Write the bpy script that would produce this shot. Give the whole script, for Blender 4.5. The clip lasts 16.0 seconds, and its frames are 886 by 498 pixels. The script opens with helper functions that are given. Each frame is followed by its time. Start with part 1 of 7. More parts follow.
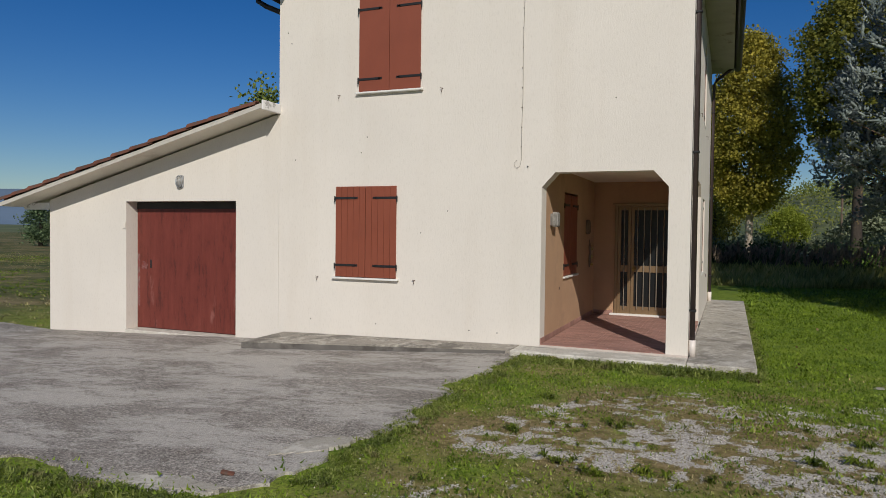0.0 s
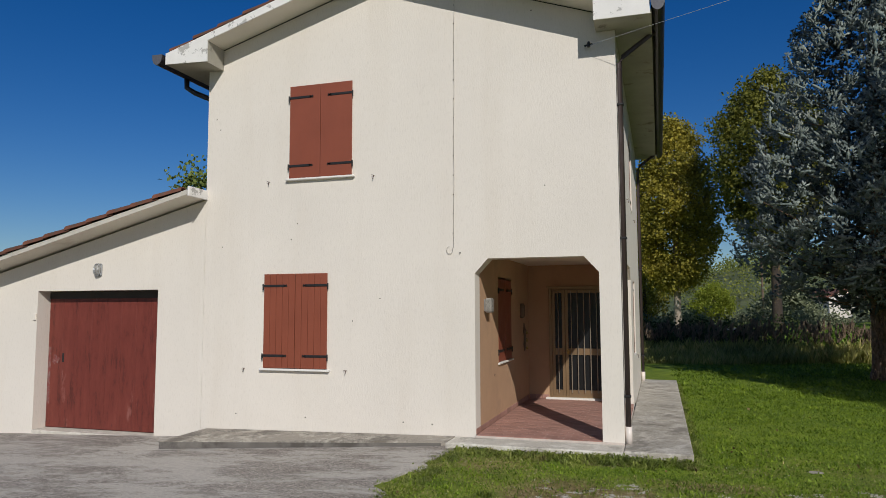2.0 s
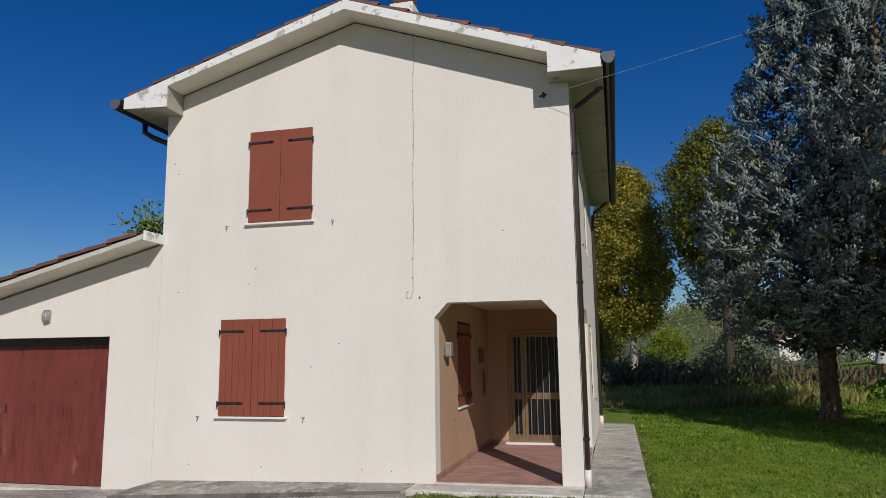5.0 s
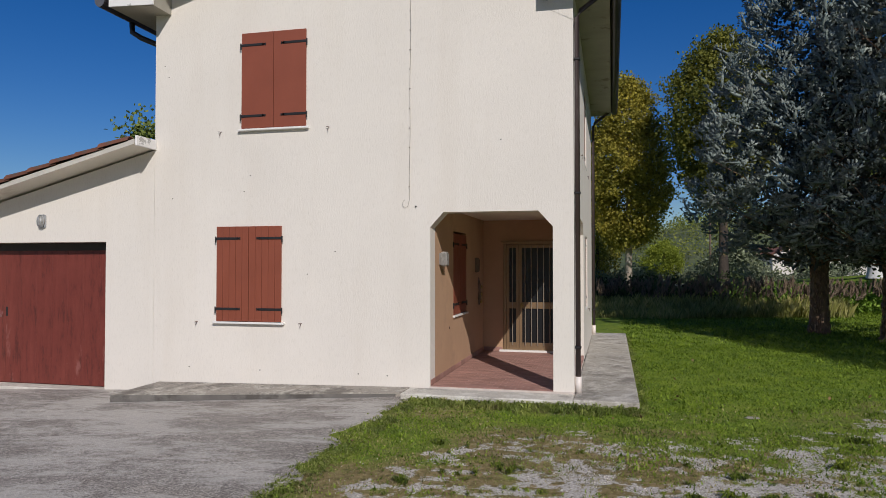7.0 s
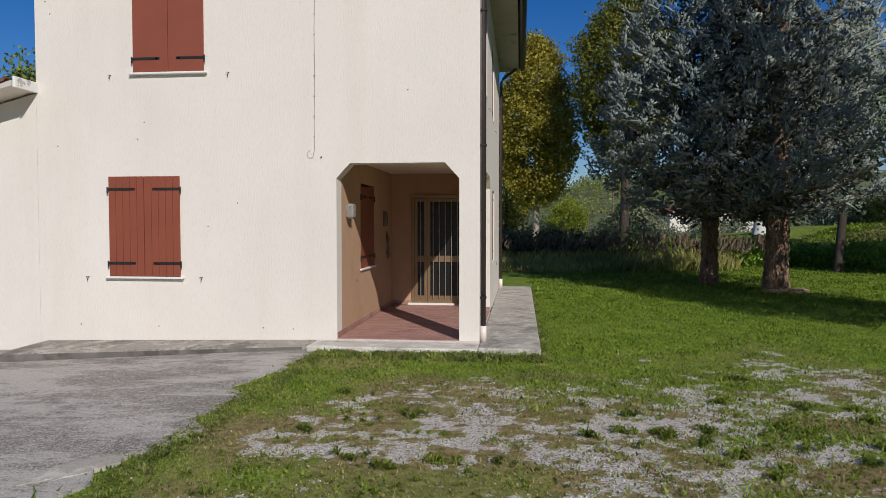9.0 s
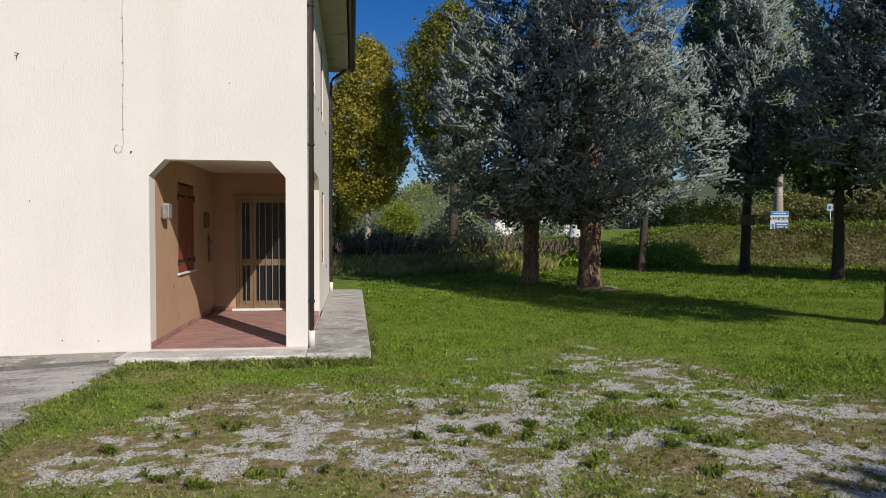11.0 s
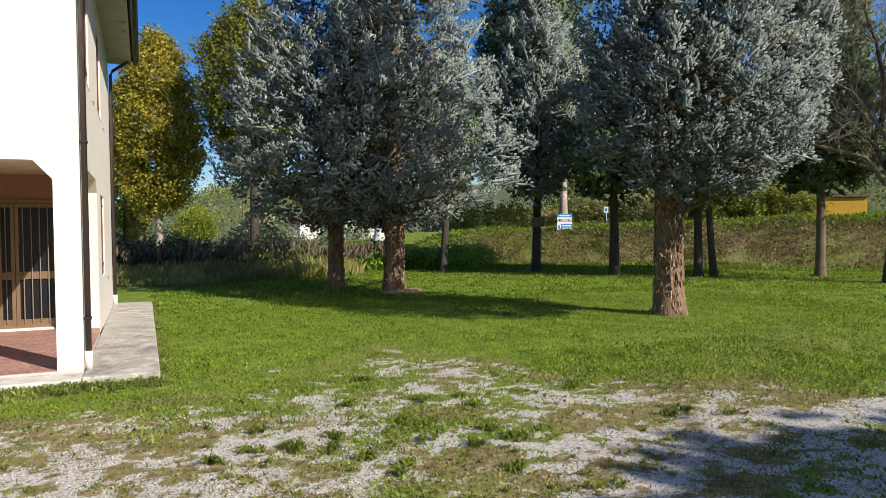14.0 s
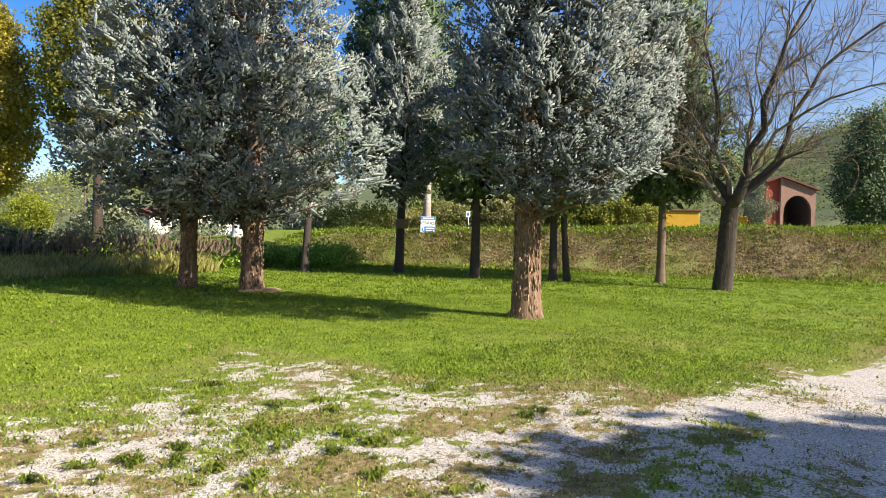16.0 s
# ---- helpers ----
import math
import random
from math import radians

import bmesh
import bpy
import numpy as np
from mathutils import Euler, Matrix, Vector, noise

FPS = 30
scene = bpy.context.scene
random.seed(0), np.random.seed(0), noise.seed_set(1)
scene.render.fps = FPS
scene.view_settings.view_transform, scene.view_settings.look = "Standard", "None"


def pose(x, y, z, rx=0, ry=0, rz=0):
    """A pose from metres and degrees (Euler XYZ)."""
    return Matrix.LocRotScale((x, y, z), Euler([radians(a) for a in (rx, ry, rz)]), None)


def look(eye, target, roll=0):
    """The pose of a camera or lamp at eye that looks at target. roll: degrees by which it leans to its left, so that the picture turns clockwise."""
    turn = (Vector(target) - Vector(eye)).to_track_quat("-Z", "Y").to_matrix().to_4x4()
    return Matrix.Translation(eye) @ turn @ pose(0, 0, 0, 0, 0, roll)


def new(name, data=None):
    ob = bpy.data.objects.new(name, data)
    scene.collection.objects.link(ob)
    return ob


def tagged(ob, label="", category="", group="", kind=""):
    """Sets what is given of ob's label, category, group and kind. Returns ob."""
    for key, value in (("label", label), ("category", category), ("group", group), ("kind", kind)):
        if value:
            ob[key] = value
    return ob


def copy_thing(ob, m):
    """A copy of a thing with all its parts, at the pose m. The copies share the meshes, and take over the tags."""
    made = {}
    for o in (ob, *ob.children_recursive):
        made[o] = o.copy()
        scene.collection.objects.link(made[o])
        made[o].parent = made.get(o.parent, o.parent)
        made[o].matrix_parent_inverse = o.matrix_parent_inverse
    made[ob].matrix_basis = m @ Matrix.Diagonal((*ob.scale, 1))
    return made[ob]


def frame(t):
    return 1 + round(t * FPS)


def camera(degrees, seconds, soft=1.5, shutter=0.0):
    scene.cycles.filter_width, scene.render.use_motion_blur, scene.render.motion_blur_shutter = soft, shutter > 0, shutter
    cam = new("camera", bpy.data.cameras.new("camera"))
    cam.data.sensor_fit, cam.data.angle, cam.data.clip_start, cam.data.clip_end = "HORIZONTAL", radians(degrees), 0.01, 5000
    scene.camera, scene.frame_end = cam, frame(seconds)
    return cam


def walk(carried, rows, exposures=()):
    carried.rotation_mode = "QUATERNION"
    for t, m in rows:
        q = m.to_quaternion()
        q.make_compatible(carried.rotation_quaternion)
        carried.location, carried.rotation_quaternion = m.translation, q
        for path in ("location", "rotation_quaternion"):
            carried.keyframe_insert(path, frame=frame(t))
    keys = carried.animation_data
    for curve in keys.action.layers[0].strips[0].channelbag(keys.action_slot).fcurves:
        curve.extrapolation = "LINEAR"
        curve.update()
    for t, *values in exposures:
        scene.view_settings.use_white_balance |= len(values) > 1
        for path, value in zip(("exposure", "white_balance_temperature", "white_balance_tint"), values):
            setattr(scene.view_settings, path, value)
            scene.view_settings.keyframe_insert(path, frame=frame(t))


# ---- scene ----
cam = camera(65.0, 16.0, soft=0.4)
PATH = [
    (0, (0.461, -9.28, 1.548), (-0.301, -7.432, 1.493), 0.7),
    (0.5, (0.408, -9.142, 1.546), (-0.287, -7.267, 1.566), 0.5),
    (1, (0.438, -9.137, 1.551), (-0.233, -7.254, 1.623), 0.3),
    (1.5, (0.429, -9.056, 1.59), (-0.196, -7.162, 1.737), 0.1),
    (2, (0.462, -9.118, 1.671), (-0.129, -7.214, 1.842), -0.2),
    (2.5, (0.493, -9.118, 1.624), (-0.078, -7.217, 1.869), -0.4),
    (3, (0.501, -9.122, 1.639), (-0.023, -7.213, 1.922), -0.5),
    (3.2, (0.463, -9.134, 1.664), (-0.033, -7.22, 1.965), -0.6),
    (5.3, (0.468, -9.191, 1.64), (0.001, -7.269, 1.94), -0.6),
    (5.5, (0.467, -9.181, 1.644), (-0.001, -7.254, 1.905), -0.5),
    (6, (0.466, -9.169, 1.648), (-0.003, -7.233, 1.823), -0.2),
    (6.5, (0.465, -9.153, 1.655), (-0.002, -7.211, 1.76), 0.1),
    (7, (0.476, -9.13, 1.63), (0.004, -7.187, 1.676), 0.0),
    (7.5, (0.476, -9.127, 1.611), (0.003, -7.184, 1.594), 0.2),
    (8, (0.462, -9.117, 1.593), (-0.007, -7.174, 1.516), 0.2),
    (8.5, (0.47, -9.11, 1.584), (0.088, -7.148, 1.503), 0.1),
    (9, (0.533, -9.106, 1.54), (0.311, -7.12, 1.467), 0.0),
    (9.5, (0.562, -9.035, 1.536), (0.475, -7.038, 1.457), -0.3),
    (9.7, (0.566, -9.013, 1.529), (0.522, -7.015, 1.455), -0.1),
    (11.8, (0.592, -8.942, 1.516), (1.011, -6.988, 1.453), -0.3),
    (12, (0.611, -8.918, 1.53), (1.064, -6.971, 1.466), -0.4),
    (12.5, (0.614, -8.91, 1.529), (1.154, -6.985, 1.468), -0.6),
    (13, (0.629, -8.873, 1.527), (1.253, -6.974, 1.468), -0.8),
    (13.5, (0.639, -8.851, 1.526), (1.351, -6.983, 1.467), -0.6),
    (14, (0.653, -8.817, 1.523), (1.442, -6.98, 1.469), -0.6),
    (14.5, (0.669, -8.78, 1.521), (1.546, -6.983, 1.463), 0.1),
    (15, (0.682, -8.751, 1.519), (1.642, -6.997, 1.463), 0.2),
    (15.5, (0.693, -8.724, 1.517), (1.735, -7.018, 1.465), 0.5),
    (16, (0.715, -8.673, 1.514), (1.848, -7.025, 1.465), 1.3),
]
EXPOSURES = [(0, -0.32, 6650, 8), (3, -0.30, 6450, 8), (5.5, -0.28, 6400, 11), (8, -0.26, 6400, 12), (9.5, -0.09, 6450, 11), (12, 0.22, 6600, 11), (14, 0.68, 6900, 10), (15, 0.90, 7050, 10), (16, 1.34, 7450, 12)]
walk(cam, [(t, look(e, g, r)) for t, e, g, r in PATH], EXPOSURES)

# ---- sky and sun ----
SUN_WAY = Vector((0.56, -1.0, 0.76)).normalized()
world = bpy.data.worlds.new("world")
scene.world = world
world.use_nodes = True
wn = world.node_tree.nodes
sky = wn.new("ShaderNodeTexSky")
sky.sky_type, sky.sun_disc = "NISHITA", False
sky.sun_elevation, sky.sun_rotation = math.asin(SUN_WAY.z), math.atan2(0.56, -1.0)
sky.altitude, sky.air_density, sky.dust_density, sky.ozone_density = 100, 1.0, 0.4, 5.0
vivid = wn.new("ShaderNodeHueSaturation")
vivid.inputs["Saturation"].default_value, vivid.inputs["Hue"].default_value = 1.33, 0.513
world.node_tree.links.new(sky.outputs[0], vivid.inputs["Color"])
sky_at = wn.new("ShaderNodeTexCoord")
sunward = wn.new("ShaderNodeVectorMath")
sunward.operation = "DOT_PRODUCT"
sunward.inputs[1].default_value = (0.489, -0.872, -0.5)
world.node_tree.links.new(sky_at.outputs["Generated"], sunward.inputs[0])
haze = wn.new("ShaderNodeMapRange")
haze.interpolation_type = "SMOOTHSTEP"
haze.inputs["From Min"].default_value, haze.inputs["From Max"].default_value, haze.inputs["To Max"].default_value = -0.9, 0.5, 0.5
world.node_tree.links.new(sunward.outputs["Value"], haze.inputs["Value"])
veil = wn.new("ShaderNodeMix")
veil.data_type = "RGBA"
veil.inputs["B"].default_value = (3.2, 4.0, 5.0, 1)
world.node_tree.links.new(haze.outputs["Result"], veil.inputs["Factor"])
world.node_tree.links.new(vivid.outputs[0], veil.inputs["A"])
world.node_tree.links.new(veil.outputs["Result"], wn["Background"].inputs[0])
wn["Background"].inputs[1].default_value = 0.078
sun = new("sun", bpy.data.lights.new("sun", "SUN"))
sun.data.energy, sun.data.angle, sun.data.color = 4.0, radians(0.53), (1.0, 0.955, 0.90)
sun.matrix_world = look(SUN_WAY * 60, (0, 0, 0))


# ---- materials ----
def nodes_of(name):
    m = bpy.data.materials.new(name)
    m.use_nodes = True
    nt = m.node_tree
    return m, nt, nt.nodes, nt.links, nt.nodes["Principled BSDF"]


def noise_node(nt, scale, detail=4, rough=0.6, stretch=None, coord="Object"):
    tc = nt.nodes.new("ShaderNodeTexCoord")
    n = nt.nodes.new("ShaderNodeTexNoise")
    n.inputs["Scale"].default_value, n.inputs["Detail"].default_value, n.inputs["Roughness"].default_value = scale, detail, rough
    if stretch:
        mp = nt.nodes.new("ShaderNodeMapping")
        mp.inputs["Scale"].default_value = stretch
        nt.links.new(tc.outputs[coord], mp.inputs[0])
        nt.links.new(mp.outputs[0], n.inputs["Vector"])
    else:
        nt.links.new(tc.outputs[coord], n.inputs["Vector"])
    return n.outputs["Fac"]


def ramp(nt, fac, stops):
    r = nt.nodes.new("ShaderNodeValToRGB")
    while len(r.color_ramp.elements) < len(stops):
        r.color_ramp.elements.new(0.5)
    for e, (p, c) in zip(r.color_ramp.elements, stops):
        e.position, e.color = p, (*c, 1) if len(c) == 3 else c
    nt.links.new(fac, r.inputs[0])
    return r.outputs[0]


def mix(nt, fac, a, b, kind="MIX"):
    m = nt.nodes.new("ShaderNodeMix")
    m.data_type, m.blend_type = "RGBA", kind
    for s, v in ((m.inputs[0], fac), (m.inputs[6], a), (m.inputs[7], b)):
        if isinstance(v, (int, float)):
            s.default_value = v
        elif isinstance(v, tuple):
            s.default_value = (*v, 1)
        else:
            nt.links.new(v, s)
    return m.outputs[2]


def bump(nt, bsdf, height, strength, distance):
    b = nt.nodes.new("ShaderNodeBump")
    b.inputs["Strength"].default_value, b.inputs["Distance"].default_value = strength, distance
    nt.links.new(height, b.inputs["Height"])
    nt.links.new(b.outputs[0], bsdf.inputs["Normal"])


def shade(c, k):
    return tuple(min(1.0, v * k) for v in c)


def surface(name, base, rough=0.8, var=0.15, scale=1.5, fine=40.0, relief=0.3, depth=0.004, metal=0.0, stain=None, stain_scale=0.8, stain_at=(0.52, 0.66), stretch=None, fine_stretch=None, random_k=0.0, rough_var=0.1):
    """Colour varied by a broad and a fine noise, with optional stains of their own shape and fine relief."""
    m, nt, nd, lk, bsdf = nodes_of(name)
    broad = noise_node(nt, scale, 5, 0.6, stretch)
    grain = noise_node(nt, fine, 4, 0.65, fine_stretch)
    col = ramp(nt, broad, [(0.3, shade(base, 1 - var)), (0.7, shade(base, 1 + var))])
    col = mix(nt, 0.7, col, ramp(nt, grain, [(0.3, (1 - var, 1 - var, 1 - var)), (0.7, (1, 1, 1))]), "MULTIPLY")
    if stain:
        mask = ramp(nt, noise_node(nt, stain_scale, 8, 0.7, stretch), [(stain_at[0], (0, 0, 0)), (stain_at[1], (1, 1, 1))])
        col = mix(nt, mask, col, stain)
    if random_k:
        oi = nt.nodes.new("ShaderNodeObjectInfo")
        k = ramp(nt, oi.outputs["Random"], [(0.0, (1 - random_k,) * 3), (1.0, (1, 1, 1))])
        col = mix(nt, 1.0, col, k, "MULTIPLY")
    lk.new(col, bsdf.inputs["Base Color"])
    lk.new(ramp(nt, grain, [(0.3, (max(0, rough - rough_var),) * 3), (0.7, (min(1, rough + rough_var),) * 3)]), bsdf.inputs["Roughness"])
    bsdf.inputs["Metallic"].default_value = metal
    if relief:
        bump(nt, bsdf, grain, relief, depth)
    return m


def leafy(name, dark, mid, light, rough=0.6, through_leaf=0.25, patch=0.6, dry=None, dry_at=(0.5, 0.62), dry_scale=1.3, fine=0.0):
    """Leaves: each one its own tone, with broad patches over the crown and some light passing through."""
    m, nt, nd, lk, bsdf = nodes_of(name)
    geo = nd.new("ShaderNodeNewGeometry")
    col = ramp(nt, geo.outputs["Random Per Island"], [(0.0, dark), (0.5, mid), (1.0, light)])
    broad = ramp(nt, noise_node(nt, patch, 3), [(0.36, (0.60, 0.66, 0.65)), (0.64, (1.16, 1.13, 1.05))])
    col = mix(nt, 1.0, col, broad, "MULTIPLY")
    if fine:
        col = mix(nt, 1.0, col, ramp(nt, noise_node(nt, fine, 4, 0.7), [(0.34, (0.55, 0.55, 0.53)), (0.52, (1, 1, 1)), (0.68, (1.2, 1.2, 1.2))]), "MULTIPLY")
    if dry:
        where = ramp(nt, noise_node(nt, dry_scale, 5, 0.65), [(dry_at[0], (0, 0, 0)), (dry_at[1], (0.85, 0.85, 0.85))])
        col = mix(nt, where, col, mix(nt, geo.outputs["Random Per Island"], shade(dry, 0.65), shade(dry, 1.4)))
    lk.new(col, bsdf.inputs["Base Color"])
    bsdf.inputs["Roughness"].default_value = rough
    bsdf.inputs["Specular IOR Level"].default_value = 0.3
    tr = nd.new("ShaderNodeBsdfTranslucent")
    lk.new(col, tr.inputs[0])
    ms = nd.new("ShaderNodeMixShader")
    ms.inputs[0].default_value = through_leaf
    lk.new(bsdf.outputs[0], ms.inputs[1])
    lk.new(tr.outputs[0], ms.inputs[2])
    lk.new(ms.outputs[0], nd["Material Output"].inputs[0])
    return m


def stucco(name, base, streak):
    """Rough-cast plaster dragged downwards: vertical grooves, pits, faint weather streaks and patches."""
    m, nt, nd, lk, bsdf = nodes_of(name)
    groove = noise_node(nt, 46, 5, 0.75, (1.0, 1.0, 0.26))
    pits = noise_node(nt, 120, 3, 0.6)
    broad = noise_node(nt, 0.5, 6, 0.6)
    runs = noise_node(nt, 1.6, 6, 0.65, (1.0, 1.0, 0.12))
    col = ramp(nt, broad, [(0.3, shade(base, 0.95)), (0.7, shade(base, 1.03))])
    col = mix(nt, ramp(nt, runs, [(0.5, (0, 0, 0)), (0.85, (0.5, 0.5, 0.5))]), col, streak)
    col = mix(nt, 0.6, col, ramp(nt, groove, [(0.32, (0.86, 0.85, 0.835)), (0.48, (1, 1, 1))]), "MULTIPLY")
    lk.new(col, bsdf.inputs["Base Color"])
    bsdf.inputs["Roughness"].default_value = 0.92
    add = nd.new("ShaderNodeMath")
    add.operation = "MULTIPLY_ADD"
    lk.new(pits, add.inputs[0])
    add.inputs[1].default_value = 0.35
    lk.new(groove, add.inputs[2])
    bump(nt, bsdf, add.outputs[0], 0.32, 0.010)
    return m


M_STUCCO = stucco("cream_stucco", (0.76, 0.705, 0.635), (0.65, 0.58, 0.495))
M_TAN = surface("tan_plaster", (0.49, 0.305, 0.185), 0.9, 0.08, 1.2, 90, 0.25, 0.004, stain=(0.42, 0.265, 0.165), stain_scale=1.3)
M_CEIL = surface("porch_ceiling_paint", (0.74, 0.66, 0.57), 0.9, 0.06, 1.0, 80, 0.2)
M_WHITE = surface("white_painted_concrete", (0.80, 0.78, 0.75), 0.85, 0.06, 2, 60, 0.25, stain=(0.44, 0.425, 0.40), stain_scale=5.0, stain_at=(0.56, 0.585))
M_SOFFIT = surface("soffit_paint", (0.74, 0.69, 0.60), 0.9, 0.06, 1.2, 60, 0.2, stain=(0.55, 0.48, 0.40), stain_scale=0.9, stain_at=(0.6, 0.75))
# stained soffit paint in a darker tone, under-eave shade included in the colour
M_EAVE = surface("shaded_eave_paint", (0.40, 0.375, 0.31), 0.9, 0.12, 1.6, 60, 0.2, stain=(0.20, 0.175, 0.14), stain_scale=2.2, stain_at=(0.58, 0.66))
M_SHUTTER = surface("red_brown_shutter_paint", (0.25, 0.066, 0.035), 0.5, 0.08, 2.0, 60, 0.15, 0.002, fine_stretch=(1, 1, 0.08))
M_GROOVE = surface("pale_worn_groove", (0.36, 0.15, 0.10), 0.7, 0.1)
M_IRON = surface("black_iron", (0.018, 0.017, 0.018), 0.5, 0.2, 6, 80, 0.2, 0.002)
M_SILL = surface("white_stone_sill", (0.78, 0.76, 0.72), 0.55, 0.06, 3, 60, 0.15)
M_RUST = surface("rusty_iron", (0.10, 0.055, 0.04), 0.8, 0.3, 8, 80, 0.3)
M_PIPE = surface("brown_painted_downpipe", (0.065, 0.045, 0.042), 0.42, 0.2, 3, 50, 0.12, 0.002, stain=(0.13, 0.11, 0.11), stain_scale=3.0, stretch=(1, 1, 0.2))
M_GUTTER = surface("dark_brown_gutter", (0.030, 0.026, 0.028), 0.4, 0.2, 3, 50, 0.12, 0.002)
M_GUTEND = surface("grey_gutter_end", (0.10, 0.10, 0.115), 0.45, 0.15)
M_BOOT = surface("white_plastic_pipe", (0.78, 0.70, 0.64), 0.4, 0.05)
M_TILE = surface("terracotta_roof_tile", (0.22, 0.082, 0.05), 0.9, 0.3, 3, 50, 0.35, 0.006, stain=(0.115, 0.085, 0.068), stain_scale=5, stain_at=(0.48, 0.62), random_k=0.35)
M_KLINKER = surface("terracotta_floor_tile", (0.43, 0.235, 0.19), 0.62, 0.15, 5, 70, 0.2, 0.002, stain=(0.58, 0.46, 0.41), stain_scale=1.6, stain_at=(0.5, 0.75), random_k=0.3)
M_GROUT = surface("floor_grout", (0.62, 0.54, 0.48), 0.95, 0.15, 6, 90, 0.3)


def concrete(name, base, dirt, pale, amount):
    """Old cast concrete: gritty, with crisp dark weathering, pale worn streaks and pits."""
    m, nt, nd, lk, bsdf = nodes_of(name)
    grit = noise_node(nt, 150, 4, 0.7)
    col = ramp(nt, grit, [(0.32, shade(base, 0.62)), (0.5, base), (0.68, shade(base, 1.25))])
    worn = ramp(nt, noise_node(nt, 3.2, 12, 0.78), [(0.50, (0, 0, 0)), (0.57, (0.75, 0.75, 0.75))])
    col = mix(nt, worn, col, mix(nt, 0.2, pale, col))
    stain = ramp(nt, noise_node(nt, 1.4, 14, 0.80), [(0.56 - amount, (0, 0, 0)), (0.63 - amount, (0.8, 0.8, 0.8))])
    col = mix(nt, stain, col, mix(nt, 0.25, dirt, col))
    pits = ramp(nt, noise_node(nt, 38, 6, 0.7), [(0.30, (0.55, 0.52, 0.48)), (0.40, (1, 1, 1))])
    col = mix(nt, 0.9, col, pits, "MULTIPLY")
    lk.new(col, bsdf.inputs["Base Color"])
    bsdf.inputs["Roughness"].default_value = 0.94
    bump(nt, bsdf, grit, 0.6, 0.006)
    return m


M_CONCRETE = concrete("weathered_concrete", (0.41, 0.375, 0.32), (0.13, 0.115, 0.095), (0.70, 0.665, 0.60), 0.055)
M_CONCRETE_PALE = concrete("pale_concrete", (0.55, 0.51, 0.445), (0.20, 0.18, 0.15), (0.76, 0.73, 0.66), 0.02)
M_CONCRETE_DARK = concrete("old_dark_concrete", (0.33, 0.295, 0.25), (0.07, 0.06, 0.05), (0.60, 0.555, 0.48), 0.065)
M_RISER = surface("dark_cement", (0.17, 0.155, 0.14), 0.95, 0.25, 3, 60, 0.5, 0.006, stain=(0.09, 0.08, 0.07), stain_scale=2.0, stain_at=(0.5, 0.6))
M_GLASS_LAMP = surface("frosted_lamp_glass", (0.33, 0.315, 0.29), 0.3, 0.2, 20, 60, 0.5, 0.004)
M_ALU = surface("bronze_anodised_frame", (0.31, 0.21, 0.12), 0.42, 0.08, 3, 60, 0.05, metal=0.55)
M_BAR = surface("pale_metal_bar", (0.42, 0.36, 0.29), 0.4, 0.1, 3, 60, 0.05, metal=0.5)
M_BRASS = surface("brass_lock", (0.40, 0.27, 0.10), 0.3, 0.1, metal=0.9)
M_CABLE = surface("dull_cable", (0.42, 0.38, 0.32), 0.7, 0.15)
M_WIRE = surface("grey_wire", (0.45, 0.47, 0.5), 0.6, 0.1)
M_RAKE = surface("weathered_render", (0.56, 0.52, 0.46), 0.9, 0.12, 2, 50, 0.3, stain=(0.36, 0.32, 0.28), stain_scale=1.6, stain_at=(0.55, 0.7))
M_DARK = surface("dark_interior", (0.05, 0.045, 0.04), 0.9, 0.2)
M_BARK = surface("fibrous_reddish_bark", (0.21, 0.13, 0.082), 0.95, 0.4, 6, 26, 0.9, 0.03, fine_stretch=(1, 1, 0.16), stain=(0.28, 0.185, 0.12), stain_scale=5, stretch=(1, 1, 0.25))
M_FLAKE = surface("peeling_bark_strip", (0.42, 0.285, 0.185), 0.95, 0.5, 9, 50, 0.5, 0.01, fine_stretch=(1, 1, 0.2), stain=(0.19, 0.12, 0.078), stain_scale=7.0, stain_at=(0.48, 0.6))
M_BARK_DARK = surface("dark_conifer_bark", (0.062, 0.047, 0.038), 0.95, 0.3, 6, 26, 0.8, 0.02, fine_stretch=(1, 1, 0.2))
M_BARK_GREY = surface("grey_branch_bark", (0.062, 0.047, 0.037), 0.95, 0.35, 5, 30, 0.9, 0.025, stain=(0.26, 0.19, 0.06), stain_scale=2.2, stain_at=(0.59, 0.68), fine_stretch=(1, 1, 0.25))
M_BARK_WHITE = surface("white_plane_bark", (0.66, 0.66, 0.64), 0.9, 0.12, 2, 30, 0.5, 0.01, stain=(0.30, 0.29, 0.26), stain_scale=2.4, stain_at=(0.56, 0.62))
M_BARK_LICHEN = surface("lichened_limb_bark", (0.17, 0.14, 0.115), 0.95, 0.3, 5, 30, 0.7, 0.02, stain=(0.32, 0.235, 0.075), stain_scale=4.0, stain_at=(0.53, 0.60))
M_BARK_PLANE = surface("mottled_plane_bark", (0.36, 0.29, 0.23), 0.9, 0.2, 2, 30, 0.5, 0.01, stain=(0.55, 0.50, 0.44), stain_scale=2.4, stain_at=(0.54, 0.60))
M_HILL = surface("wooded_hillside", (0.125, 0.145, 0.055), 1.0, 0.4, 0.09, 0.35, 0.0, stain=(0.075, 0.10, 0.038), stain_scale=0.05, stain_at=(0.46, 0.56))
M_BLUE = leafy("blue_grey_cypress_foliage", (0.175, 0.207, 0.195), (0.255, 0.298, 0.283), (0.35, 0.402, 0.384), 0.85, 0.10, 1.9, (0.31, 0.29, 0.215), (0.56, 0.72), 0.9, 42.0)
